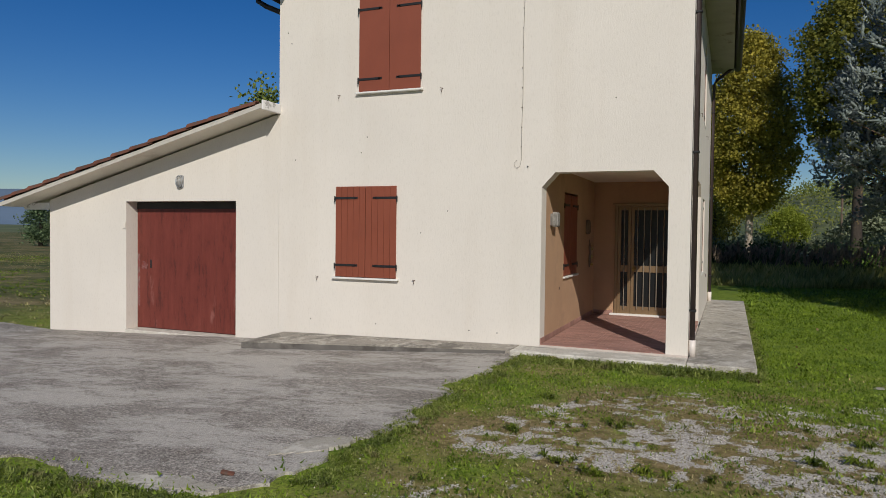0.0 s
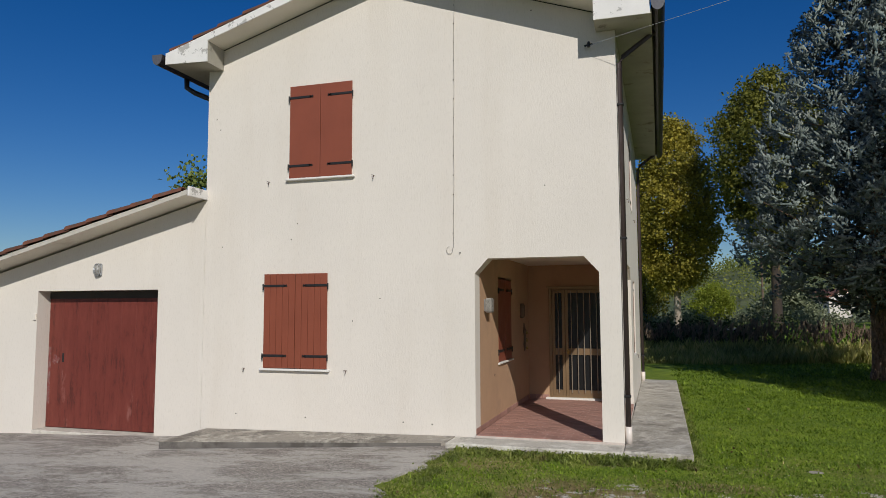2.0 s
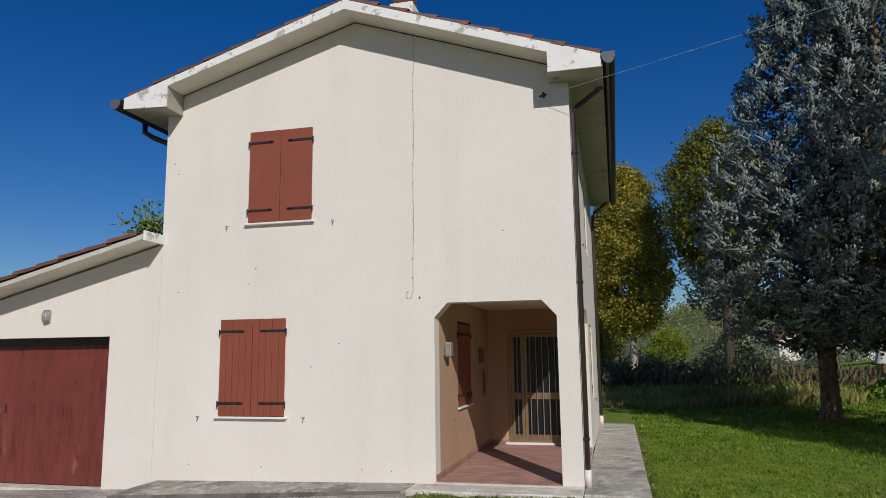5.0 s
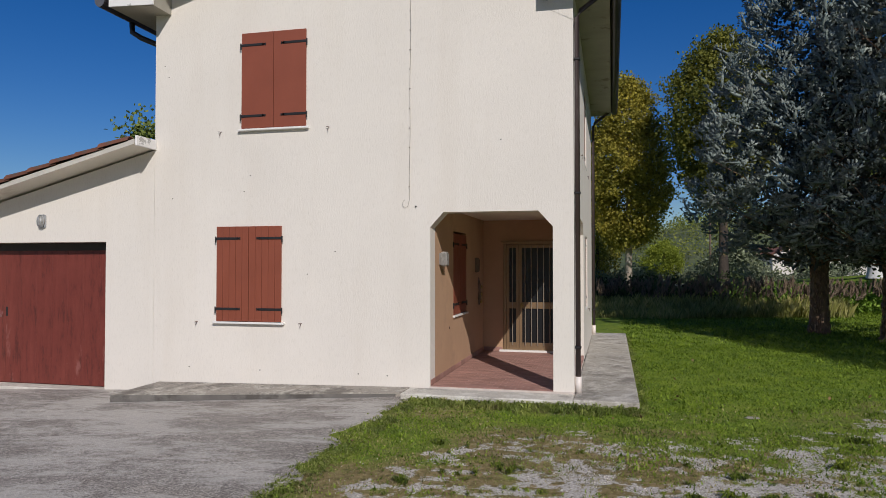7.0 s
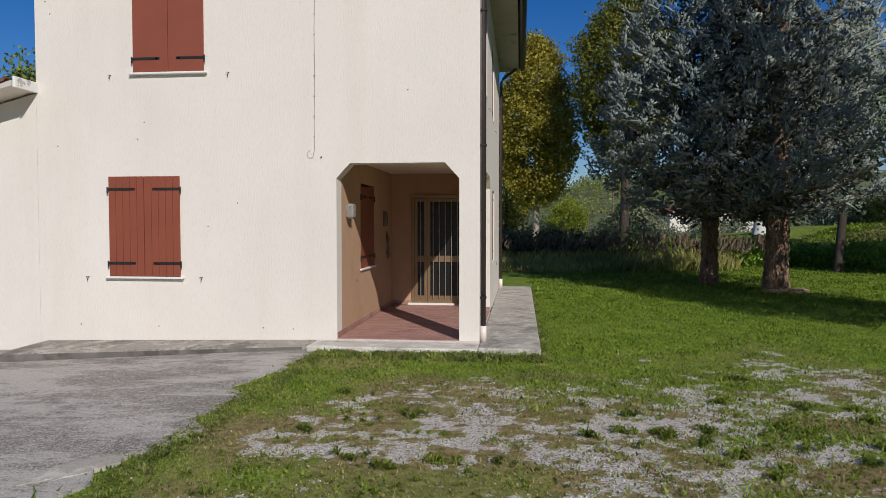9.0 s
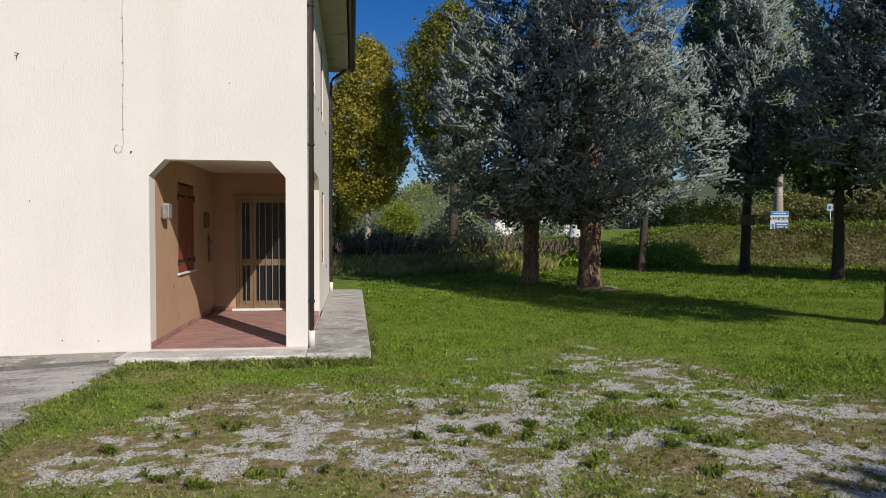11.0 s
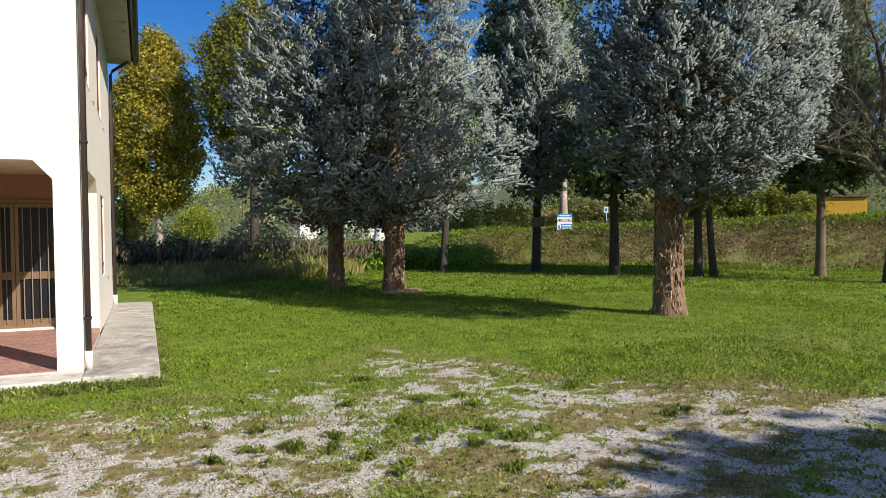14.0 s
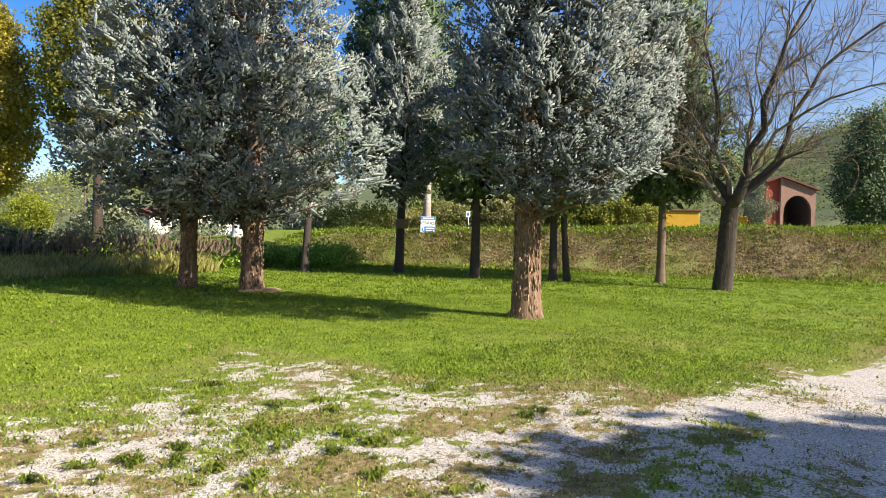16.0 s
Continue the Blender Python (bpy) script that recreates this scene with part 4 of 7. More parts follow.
# ---- shutters ----
def shutters(name, w, h, label, group, pale=True):
    """A closed pair of planked shutters with strap hinges, facing -y, its sill's middle at the origin."""
    s = thing(name, (0, 0, 0), label, "shutters", group)
    for side in (-1, 1):
        x0, x1 = (-w / 2, -0.003) if side < 0 else (0.003, w / 2)
        back = part("leaf", boxes(((x0 + 0.012, -0.004, 0.03), (x1 - 0.012, 0.016, h))), M_GROOVE if pale else M_SHUTTER, s)
        n = 5 if pale else 1
        for i in range(n):
            a, b = x0 + (x1 - x0) * i / n, x0 + (x1 - x0) * (i + 1) / n
            gap = 0.0022 if pale else 0.0008
            part("plank", boxes(((a + gap, -0.026, 0.025), (b - gap, -0.0045, h)), bevel=0.003), M_SHUTTER, back)
        for z in (h * 0.145, h * 0.875):
            bm = boxes(((x0 if side < 0 else x1 - 0.36, -0.034, z - 0.018), (x0 + 0.36 if side < 0 else x1, -0.0265, z + 0.018)), bevel=0.003)
            tip = x0 + 0.36 if side < 0 else x1 - 0.36
            for k in (-1, 1):
                box(bm, (tip - 0.03, -0.034, z - 0.008), (tip + 0.03, -0.0265, z + 0.008), 0, Matrix.Rotation(radians(24 * k), 4, "Y"))
            edge = x0 - 0.012 if side < 0 else x1 + 0.012
            strap = part("hinge_strap", bm, M_IRON, s, "black iron strap hinge")
            part("pintle", tube(bmesh.new(), [(edge, -0.03, z - 0.06), (edge, -0.03, z + 0.03)], 0.011, 8), M_IRON, strap)
    part("sill", boxes(((-w / 2 - 0.045, -0.055, -0.012), (w / 2 + 0.045, 0.10, 0.018)), bevel=0.006), M_SILL, s, "white stone sill")
    return s


low = shutters("shutters", 1.035, 1.40, "closed red-brown planked shutters with pale worn grooves", "shutters")
low.matrix_basis = pose(-4.628, -0.004, 0.79)
high = shutters("shutters", 1.015, 1.42, "closed plain red-brown shutters on the upper floor", "shutters", False)
high.matrix_basis = pose(-4.25, -0.004, 3.585)
porch_shut = shutters("shutters", 0.99, 1.30, "closed red-brown shutters in the shaded porch", "shutters", False)
porch_shut.matrix_basis = pose(-1.944, 1.91, 0.825, 0, 0, 90)
for y, z in ((4.53, 0.79), (1.42, 3.49), (4.22, 3.49)):
    tagged(copy_thing(low, pose(-0.05, y, z, 0, 0, 90)), "closed red-brown planked shutters on the side wall")


def stay(at, turn=0):
    """A wrought shutter stay: a small iron seven on the wall."""
    k = thing("shutter_stay", (0, 0, 0), "small rusty iron shutter stay on the wall", "shutter stay", "shutter stays")
    part("shank", tube(bmesh.new(), [(0.025, 0.0, 0.0), (0.02, -0.05, 0.0), (-0.03, -0.055, 0.008)], 0.007, 6), M_RUST, k)
    part("drop", tube(bmesh.new(), [(0.02, -0.05, 0.004), (0.012, -0.055, -0.05), (0.0, -0.055, -0.085)], [0.008, 0.007, 0.009], 6), M_RUST, k)
    k.matrix_basis = pose(*at, 0, 0, turn) @ Matrix.Scale(0.62, 4)
    return k


for x, z in ((-5.11, 3.58), (-3.41, 3.58), (-5.48, 0.80), (-3.82, 0.80)):
    stay((x, 0.004, z))
for y, z in ((2.25, 3.40), (5.05, 3.40), (5.4, 0.74)):
    stay((-0.004, y, z), 90)

# ---- garage door ----
gd = thing("garage_door", (-8.26, 0.25, -0.285), "worn red sheet-metal garage door, set back in the wall", "garage door")
xs = np.linspace(-9.45, -7.065, 9)
part("sheet", boxes(((-9.455, 0.262, -0.28), (-7.06, 0.30, 1.98))), M_GARAGE, gd)
for a, b in zip(xs, xs[1:]):
    part("panel", boxes(((a + 0.0012, 0.248, -0.27), (b - 0.0012, 0.2615, 1.90)), bevel=0.002), M_GARAGE, gd)
# near-black strip paints the lintel's shadow across the door head
part("head_shade", boxes(((-9.45, 0.235, 1.86), (-7.065, 0.25, 1.975)), bevel=0.003), M_DARK, gd, "dark strip over the door, painting the lintel's shade")
part("lock_plate", boxes(((-9.15, 0.2445, 0.80), (-9.11, 0.2475, 0.95)), bevel=0.002), M_IRON, gd, "dark keyhole plate")
part("scuffed_patch", plate([(-9.28 + 0.085 * math.cos(k * 0.5236) * (0.8 + 0.25 * math.sin(k * 2.1)), 0.84 + 0.08 * math.sin(k * 0.5236) * (0.9 + 0.3 * math.cos(k * 1.7))) for k in range(12)], [], lambda u, v, w: (u, 0.2478 - w, v), 0.0008), M_SCUFF, gd, "patch scuffed to bare metal")
part("scuffed_edge", boxes(((-9.445, 0.2470, 0.10), (-9.39, 0.2477, 1.05))), M_SCUFF, gd, "edge worn to bare metal")
part("handle", tube(bmesh.new(), [(-7.22, 0.246, 0.35), (-7.22, 0.215, 0.35), (-7.22, 0.215, 0.50), (-7.22, 0.246, 0.50)], 0.009, 8), M_IRON, gd)

# bulkhead lamp over the garage
gl = thing("wall_lamp", (-8.22, 0.0, 2.32), "oval caged bulkhead lamp on the wall", "wall lamp", "wall lamps")
bm = bmesh.new()
bmesh.ops.create_uvsphere(bm, u_segments=14, v_segments=8, radius=1, matrix=Matrix.Translation((-8.22, -0.02, 2.315)) @ Matrix.Diagonal((0.062, 0.062, 0.095, 1)))
part("glass", bm, M_GLASS_LAMP, gl, "ribbed glass", smooth=True)
part("base", boxes(((-8.29, -0.022, 2.21), (-8.15, 0.001, 2.42)), bevel=0.02), M_POST, gl, "grey metal base")
for dx in (-0.035, 0.0, 0.035):
    part("cage_bar", tube(bmesh.new(), [(-8.22 + dx, -0.02, 2.21), (-8.22 + dx, -0.082 + abs(dx) * 0.4, 2.26), (-8.22 + dx, -0.092 + abs(dx) * 0.4, 2.315), (-8.22 + dx, -0.082 + abs(dx) * 0.4, 2.37), (-8.22 + dx, -0.02, 2.42)], 0.006, 6), M_POST, gl)
part("cage_ring", tube(bmesh.new(), [(-8.22 + 0.068 * math.cos(k * 0.524), -0.05, 2.315 + 0.1 * math.sin(k * 0.524)) for k in range(13)], 0.006, 6), M_POST, gl)
part("outlet", boxes(((-9.53, -0.022, 1.50), (-9.47, 0.001, 1.62)), bevel=0.006), M_STUCCO, thing("junction_box", (-9.5, 0, 1.56), "small painted junction box beside the garage door", "junction box"))

# ---- porch lamp, bell box and chime ----
pl = thing("wall_lamp", (-1.92, 0.62, 1.72), "square frosted glass porch lamp with ribbed sides", "wall lamp", "wall lamps")
part("back_plate", boxes(((-1.921, 0.50, 1.63), (-1.90, 0.64, 1.80)), bevel=0.008), M_POST, pl, "grey back plate")
part("shade", boxes(((-1.90, 0.48, 1.61), (-1.81, 0.66, 1.82)), bevel=0.02), M_GLASS_LAMP, pl, "frosted glass shade")
for k in range(7):
    part("rib", boxes(((-1.895 + k * 0.012, 0.473, 1.635), (-1.888 + k * 0.012, 0.4795, 1.79)), bevel=0.002), M_GLASS_LAMP, pl)
bb = thing("bell_box", (-1.92, 3.25, 1.62), "dark wooden bell box on the porch wall", "bell box")
part("body", boxes(((-1.921, 3.15, 1.50), (-1.87, 3.33, 1.76)), bevel=0.012), M_PLANK, bb)
part("lid", boxes(((-1.8695, 3.17, 1.53), (-1.855, 3.31, 1.73)), bevel=0.006), M_PLANK, bb)
ch = thing("door_chime", (-1.90, 3.55, 1.15), "dark carved hanging door chime", "door chime")
part("plaque", tube(bmesh.new(), [(-1.918, 3.50, 1.40), (-1.90, 3.46, 1.28), (-1.90, 3.52, 1.15), (-1.90, 3.48, 1.02), (-1.915, 3.53, 0.90)], [0.014, 0.03, 0.02, 0.03, 0.014], 8), M_PLANK, ch)
for z in (1.26, 1.12, 0.98):
    part("bell", tube(bmesh.new(), [(-1.885, 3.60, z), (-1.885, 3.61, z - 0.05)], [0.014, 0.026], 8), M_BRASS, ch)
    part("hanger", tube(bmesh.new(), [(-1.905, 3.51, z + 0.03), (-1.885, 3.60, z)], 0.006, 5), M_PLANK, ch)
part("plate", boxes(((-1.9205, 1.13, 0.66), (-1.915, 1.15, 0.70))), M_RUST, thing("wall_nail", (-1.92, 1.14, 0.68), "rusty nail in the porch wall", "nail"))

# ---- entrance door ----
dr = thing("entrance_door", (-0.95, 4.02, 0.0), "bronze aluminium and glass entrance door behind vertical bars", "door", kind="structure")
Y0, Y1 = 3.985, 4.045
part("frame", boxes(((-1.53, Y0 - 0.01, 0.0), (-1.475, Y1, 2.07)), ((-0.42, Y0 - 0.01, 0.0), (-0.37, Y1, 2.07)), ((-1.475, Y0 - 0.01, 2.02), (-0.42, Y1, 2.07)), ((-1.57, Y0 - 0.03, 2.055), (-0.33, Y0 - 0.012, 2.085)), bevel=0.004), M_ALU, dr)
for name, x0, x1 in (("side_leaf", -1.473, -1.235), ("main_leaf", -1.230, -0.422)):
    leaf = part(name, boxes(((x0, Y0, 0.03), (x0 + 0.055, Y1, 2.015)), ((x1 - 0.055, Y0, 0.03), (x1, Y1, 2.015)), ((x0 + 0.055, Y0, 0.03), (x1 - 0.055, Y1, 0.17)), ((x0 + 0.055, Y0, 0.81), (x1 - 0.055, Y1, 0.93)), ((x0 + 0.055, Y0, 1.955), (x1 - 0.055, Y1, 2.015)), bevel=0.003), M_ALU, dr)
    for z0, z1 in ((0.17, 0.81), (0.93, 1.955)):
        part("pane", boxes(((x0 + 0.05, Y0 + 0.025, z0 - 0.005), (x1 - 0.05, Y0 + 0.032, z1 + 0.005))), M_PANE, leaf, "dark patterned glass pane")
    n = 1 if x1 - x0 < 0.3 else 6
    for i in range(n):
        x = x0 + (x1 - x0) * (i + 1) / (n + 1)
        part("bar", tube(bmesh.new(), [(x, Y0 - 0.02, 0.12), (x, Y0 - 0.02, 1.99)], 0.0085, 8), M_BAR, leaf, "pale metal bar")
lock = part("lock", boxes(((-1.205, Y0 - 0.012, 0.825), (-1.165, Y0 - 0.0005, 0.915)), bevel=0.004), M_BRASS, dr, "brass lock plate")
part("knob", tube(bmesh.new(), [(-1.185, Y0 - 0.012, 0.875), (-1.185, Y0 - 0.05, 0.875), (-1.13, Y0 - 0.055, 0.872)], 0.011, 8), M_BRASS, lock)
solid("door_step", boxes(((-1.60, 3.90, -0.008), (-0.30, 4.0, 0.032)), bevel=0.006), M_SILL, "white stone entrance step", "step")

# ---- cable down the gable, and the service wire ----
cb = thing("wall_cable", (-2.2, 0, 4.3), "thin cable clipped down the gable wall, its end coiled", "cable")
path = [(-2.19 - 0.004 * math.sin(z * 5.0) - 0.02 * (6.3 - z) / 3.8, -0.012, z) for z in np.linspace(6.32, 2.52, 30)]
path += [(-2.222 + 0.045 * math.cos(a) - 0.045, -0.016, 2.47 + 0.05 * math.sin(a)) for a in np.linspace(0.4, -4.6, 12)]
part("cable", tube(bmesh.new(), path, 0.0026, 6), M_CABLE, cb)
for z in np.arange(2.7, 6.2, 0.27):
    part("clip", boxes(((-2.204 - 0.02 * (6.3 - z) / 3.8, -0.014, z), (-2.190 - 0.02 * (6.3 - z) / 3.8, 0.001, z + 0.005))), M_RUST, cb)
part("pipe_end", tube(bmesh.new(), [(-2.12, 0.002, 2.43), (-2.12, -0.02, 2.43)], 0.009, 8), M_IRON, cb)
sw = thing("service_wire", (-0.37, 0, 5.17), "thin grey overhead wire fixed to an iron bracket", "wire")
a, b = Vector((-0.33, -0.10, 5.10)), Vector((40.0, -20.5, 6.45))
part("wire", tube(bmesh.new(), [a.lerp(b, k / 14) - Vector((0, 0, 0.2 * (1 - (2 * k / 14 - 1) ** 2))) for k in range(15)], 0.0023, 6), M_WIRE, sw)
part("bracket", tube(bmesh.new(), [(-0.38, 0.002, 5.13), (-0.38, -0.10, 5.10), (-0.28, -0.11, 5.11)], 0.012, 8), M_IRON, sw, "black iron bracket")
part("insulator", tube(bmesh.new(), [(-0.33, -0.10, 5.08), (-0.33, -0.10, 5.15)], [0.025, 0.016], 8), M_IRON, sw)
up = thing("utility_pole", (40.0, -20.5, float(land(40.0, -20.5))), "weathered wooden pole that carries the house wire", "utility pole")
part("shaft", tube(bmesh.new(), [(40.0, -20.5, -0.4), (40.0, -20.5, 6.8)], [0.11, 0.08], 10), M_PLANK, up)
part("crossarm", boxes(((39.6, -20.54, 6.42), (40.4, -20.46, 6.50)), bevel=0.008), M_PLANK, up)

# ---- concrete round the house ----
strip = [(-2.2, -0.50), (0.79, -0.45), (0.79, 8.3), (0.004, 8.3), (0.004, -0.004), (-2.2, -0.004)]
walk_path = thing("pavement", (0.4, 4, -0.03), "weathered concrete path round the house", "pavement", kind="structure")
for y0, y1 in ((-0.45, 2.05), (2.06, 4.6), (4.61, 8.3)):
    part("slab", boxes(((0.004, y0, -0.30), (0.79, y1, -0.022)), bevel=0.012), M_CONCRETE, walk_path)
part("kerb", boxes(((-2.2, -0.49, -0.30), (0.002, -0.022, -0.03)), bevel=0.014), M_CONCRETE_PALE, walk_path, "pale concrete strip before the porch")
plat = thing("platform", (-4.3, -0.5, -0.2), "low weathered concrete platform along the gable wall", "platform", kind="structure")
def slab_top(u, v):
    return -0.03 - 0.0198 * (-2.2 - u) + 0.024 * v


bm = plate([(-6.16, -0.96), (-2.21, -0.33), (-2.21, -0.004), (-6.10, -0.004)], [], lambda u, v, w: (u, v, -0.50 if w == 0 else slab_top(u, v)), 1.0)
part("slab", bm, M_CONCRETE_DARK, plat)
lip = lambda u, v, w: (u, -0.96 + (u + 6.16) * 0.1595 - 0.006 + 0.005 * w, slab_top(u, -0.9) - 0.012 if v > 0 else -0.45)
part("riser", plate([(-6.165, 0), (-2.30, 0), (-2.30, 1), (-6.165, 1)], [], lip, 1.0), M_RISER, plat, "dark cement edge of the platform")

# old asphalt drive before the garage, its edge eaten by grass
bm = bmesh.new()
edge = []
for k in range(60):
    y = -0.35 - k * 5.0 / 59
    edge.append((-2.17 - 0.10 * math.sin(y * 2.1) - 0.09 * math.sin(y * 5.3 + 1) + 0.05 * math.sin(y * 11), y))
for k in range(16):
    a = k / 15 * 1.5
    edge.append((-2.25 - 0.45 * (1 - math.cos(a)) - 0.05 * math.sin(a * 9), -5.35 - 0.50 * math.sin(a) + 0.04 * math.sin(a * 13)))
for k in range(70):
    x = -2.75 - k * 13.0 / 69
    edge.append((x, -5.85 - 0.12 * math.sin(x * 1.7) - 0.07 * math.sin(x * 4.9) - 0.04 * math.sin(x * 10.3) - 0.012 * (x + 2.7) ** 2 * 0.2))
edge += [(-15.8, -0.8), (-13.0, 0.25), (-11.38, -0.004), (-9.4, -0.004), (-7.0, -0.004), (-6.22, -0.006)]
vs = [bm.verts.new((x, y, 0)) for x, y in edge]
es = [bm.edges.new((vs[i], vs[(i + 1) % len(vs)])) for i in range(len(vs))]
bmesh.ops.triangle_fill(bm, use_beauty=True, use_dissolve=False, edges=es)
bmesh.ops.bisect_plane(bm, geom=list(bm.verts) + list(bm.edges) + list(bm.faces), plane_co=(-11.4, 0, 0), plane_no=(1, 0, 0))
ext = bmesh.ops.extrude_face_region(bm, geom=list(bm.faces))["geom"]
top = {v for v in ext if isinstance(v, bmesh.types.BMVert)}
for v in bm.verts:
    z = -0.12 - 0.0345 * min(max(-2 - v.co.x, 0), 9.4)
    v.co.z = z + (0.028 if v in top else -0.12)
solid("driveway", bm, M_ASPHALT, "old gritty grey asphalt drive with pale dust", "driveway")

# old fixing holes in the gable wall
for x, z in ((-5.6, 0.13), (-4.45, 0.12), (-2.95, 0.12), (-2.53, 0.11), (-5.9, 2.62), (-4.72, 2.70), (-4.62, 2.93), (-6.05, 4.62), (-5.98, 4.45), (-3.3, 1.82), (-1.75, 6.05), (-1.1, 5.72), (-0.95, 3.3), (-3.72, 1.5)):
    hole = thing("fixing_hole", (x, 0, z), "small dark fixing hole in the wall", "fixing hole", "fixing holes")
    part("plug", tube(bmesh.new(), [(x, -0.002, z), (x, 0.006, z)], 0.009, 7), M_IRON, hole)
# pale cement skim where the drive meets the grass
def skim(cx, cy, rx, ry, turn, seed):
    g = np.random.default_rng(seed)
    bm = bmesh.new()
    ring = []
    for k in range(64):
        a = k * math.tau / 64
        w = 0.55 + 0.5 * float(field_noise(math.cos(a) * 2 + seed, math.sin(a) * 2, 1.0)) + 0.3 * float(field_noise(math.cos(a) * 7 + seed, math.sin(a) * 7, 1.0)) + g.normal(0, 0.035)
        u, v = rx * w * math.cos(a), ry * w * math.sin(a)
        c, q = math.cos(turn), math.sin(turn)
        ring.append(bm.verts.new((cx + u * c - v * q, cy + u * q + v * c, 0)))
    f = bm.faces.new(ring)
    top = bmesh.ops.extrude_face_region(bm, geom=[f])["geom"]
    high = {v for v in top if isinstance(v, bmesh.types.BMVert)}
    for v in bm.verts:
        v.co.z = float(land(v.co.x, v.co.y)) + (0.0305 if v in high else -0.05)
    solid("cement_patch", bm, M_CONCRETE, "thin pale cement patch at the edge of the drive", "patch", "structure")


skim(-2.42, -4.78, 0.34, 0.17, 0.95, 3)
skim(-2.95, -5.80, 0.50, 0.10, 0.05, 5)

# ---- trees ----
def trunk_mesh(base, top, r0, r1, sides=18, rings=22, lump=0.12, flare=0.35, seed=0, lean=(0, 0)):
    g = np.random.default_rng(seed)
    ph = g.uniform(0, math.tau, 6)
    bm = bmesh.new()
    rows = []
    for i in range(rings + 1):
        k = (i / rings) ** 1.4
        z = base[2] + (top - base[2]) * k
        r = r0 + (r1 - r0) * k + r0 * flare * math.exp(-(z - base[2]) / 0.22)
        cx, cy = base[0] + lean[0] * k, base[1] + lean[1] * k
        row = []
        for j in range(sides):
            a = j * math.tau / sides
            w = 1 + lump * (0.5 * math.sin(3 * a + ph[0] + z * 0.4) + 0.4 * math.sin(5 * a + ph[1] - z * 0.8) + 0.35 * math.sin(9 * a + ph[2] + z * 1.3)) + g.normal(0, lump * 0.22)
            row.append(bm.verts.new((cx + math.cos(a) * r * w, cy + math.sin(a) * r * w, z)))
        rows.append(row)
    for a, b in zip(rows, rows[1:]):
        for j in range(sides):
            bm.faces.new((a[j], a[(j + 1) % sides], b[(j + 1) % sides], b[j]))
    bm.faces.new(rows[-1])
    return bm


def scatter(at, profile, clumps, seed, inside=(0.94, 0.36), depth=0.45, lump=2.6, gap=0.16):
    """Places and outward ways of clumps near the skin of a crown whose half-width follows the profile of (height, half-width)."""
    g = np.random.default_rng(seed)
    pz, pr = np.array([p[0] for p in profile]), np.array([p[1] for p in profile])
    top = pr.max()
    n = clumps * 14
    z, a = g.uniform(pz[0], pz[-1], n), g.uniform(0, math.tau, n)
    env = np.interp(z, pz, pr)
    bump_n = field_noise(np.cos(a) * lump + seed * 3.1, np.sin(a) * lump + z * 0.9, 1.0, seed) * 0.6 + field_noise(np.cos(a) * 5.0 + z * 2.1, np.sin(a) * 5.0 - z, 1.0, seed + 4) * 0.4
    keep = np.flatnonzero((g.random(n) < env / top + 0.10) & (bump_n > gap))[:clumps]
    z, a, env, bump_n = z[keep], a[keep], env[keep], bump_n[keep]
    r = env * (inside[0] + inside[1] * (bump_n * 2 - 1)) * (1 - depth * g.random(len(z)) ** 2.2)
    centres = np.stack([at[0] + np.cos(a) * r, at[1] + np.sin(a) * r, z + g.normal(0, 0.06, len(z))], axis=1)
    outs = np.stack([np.cos(a), np.sin(a), np.zeros(len(z))], axis=1)
    return centres, outs


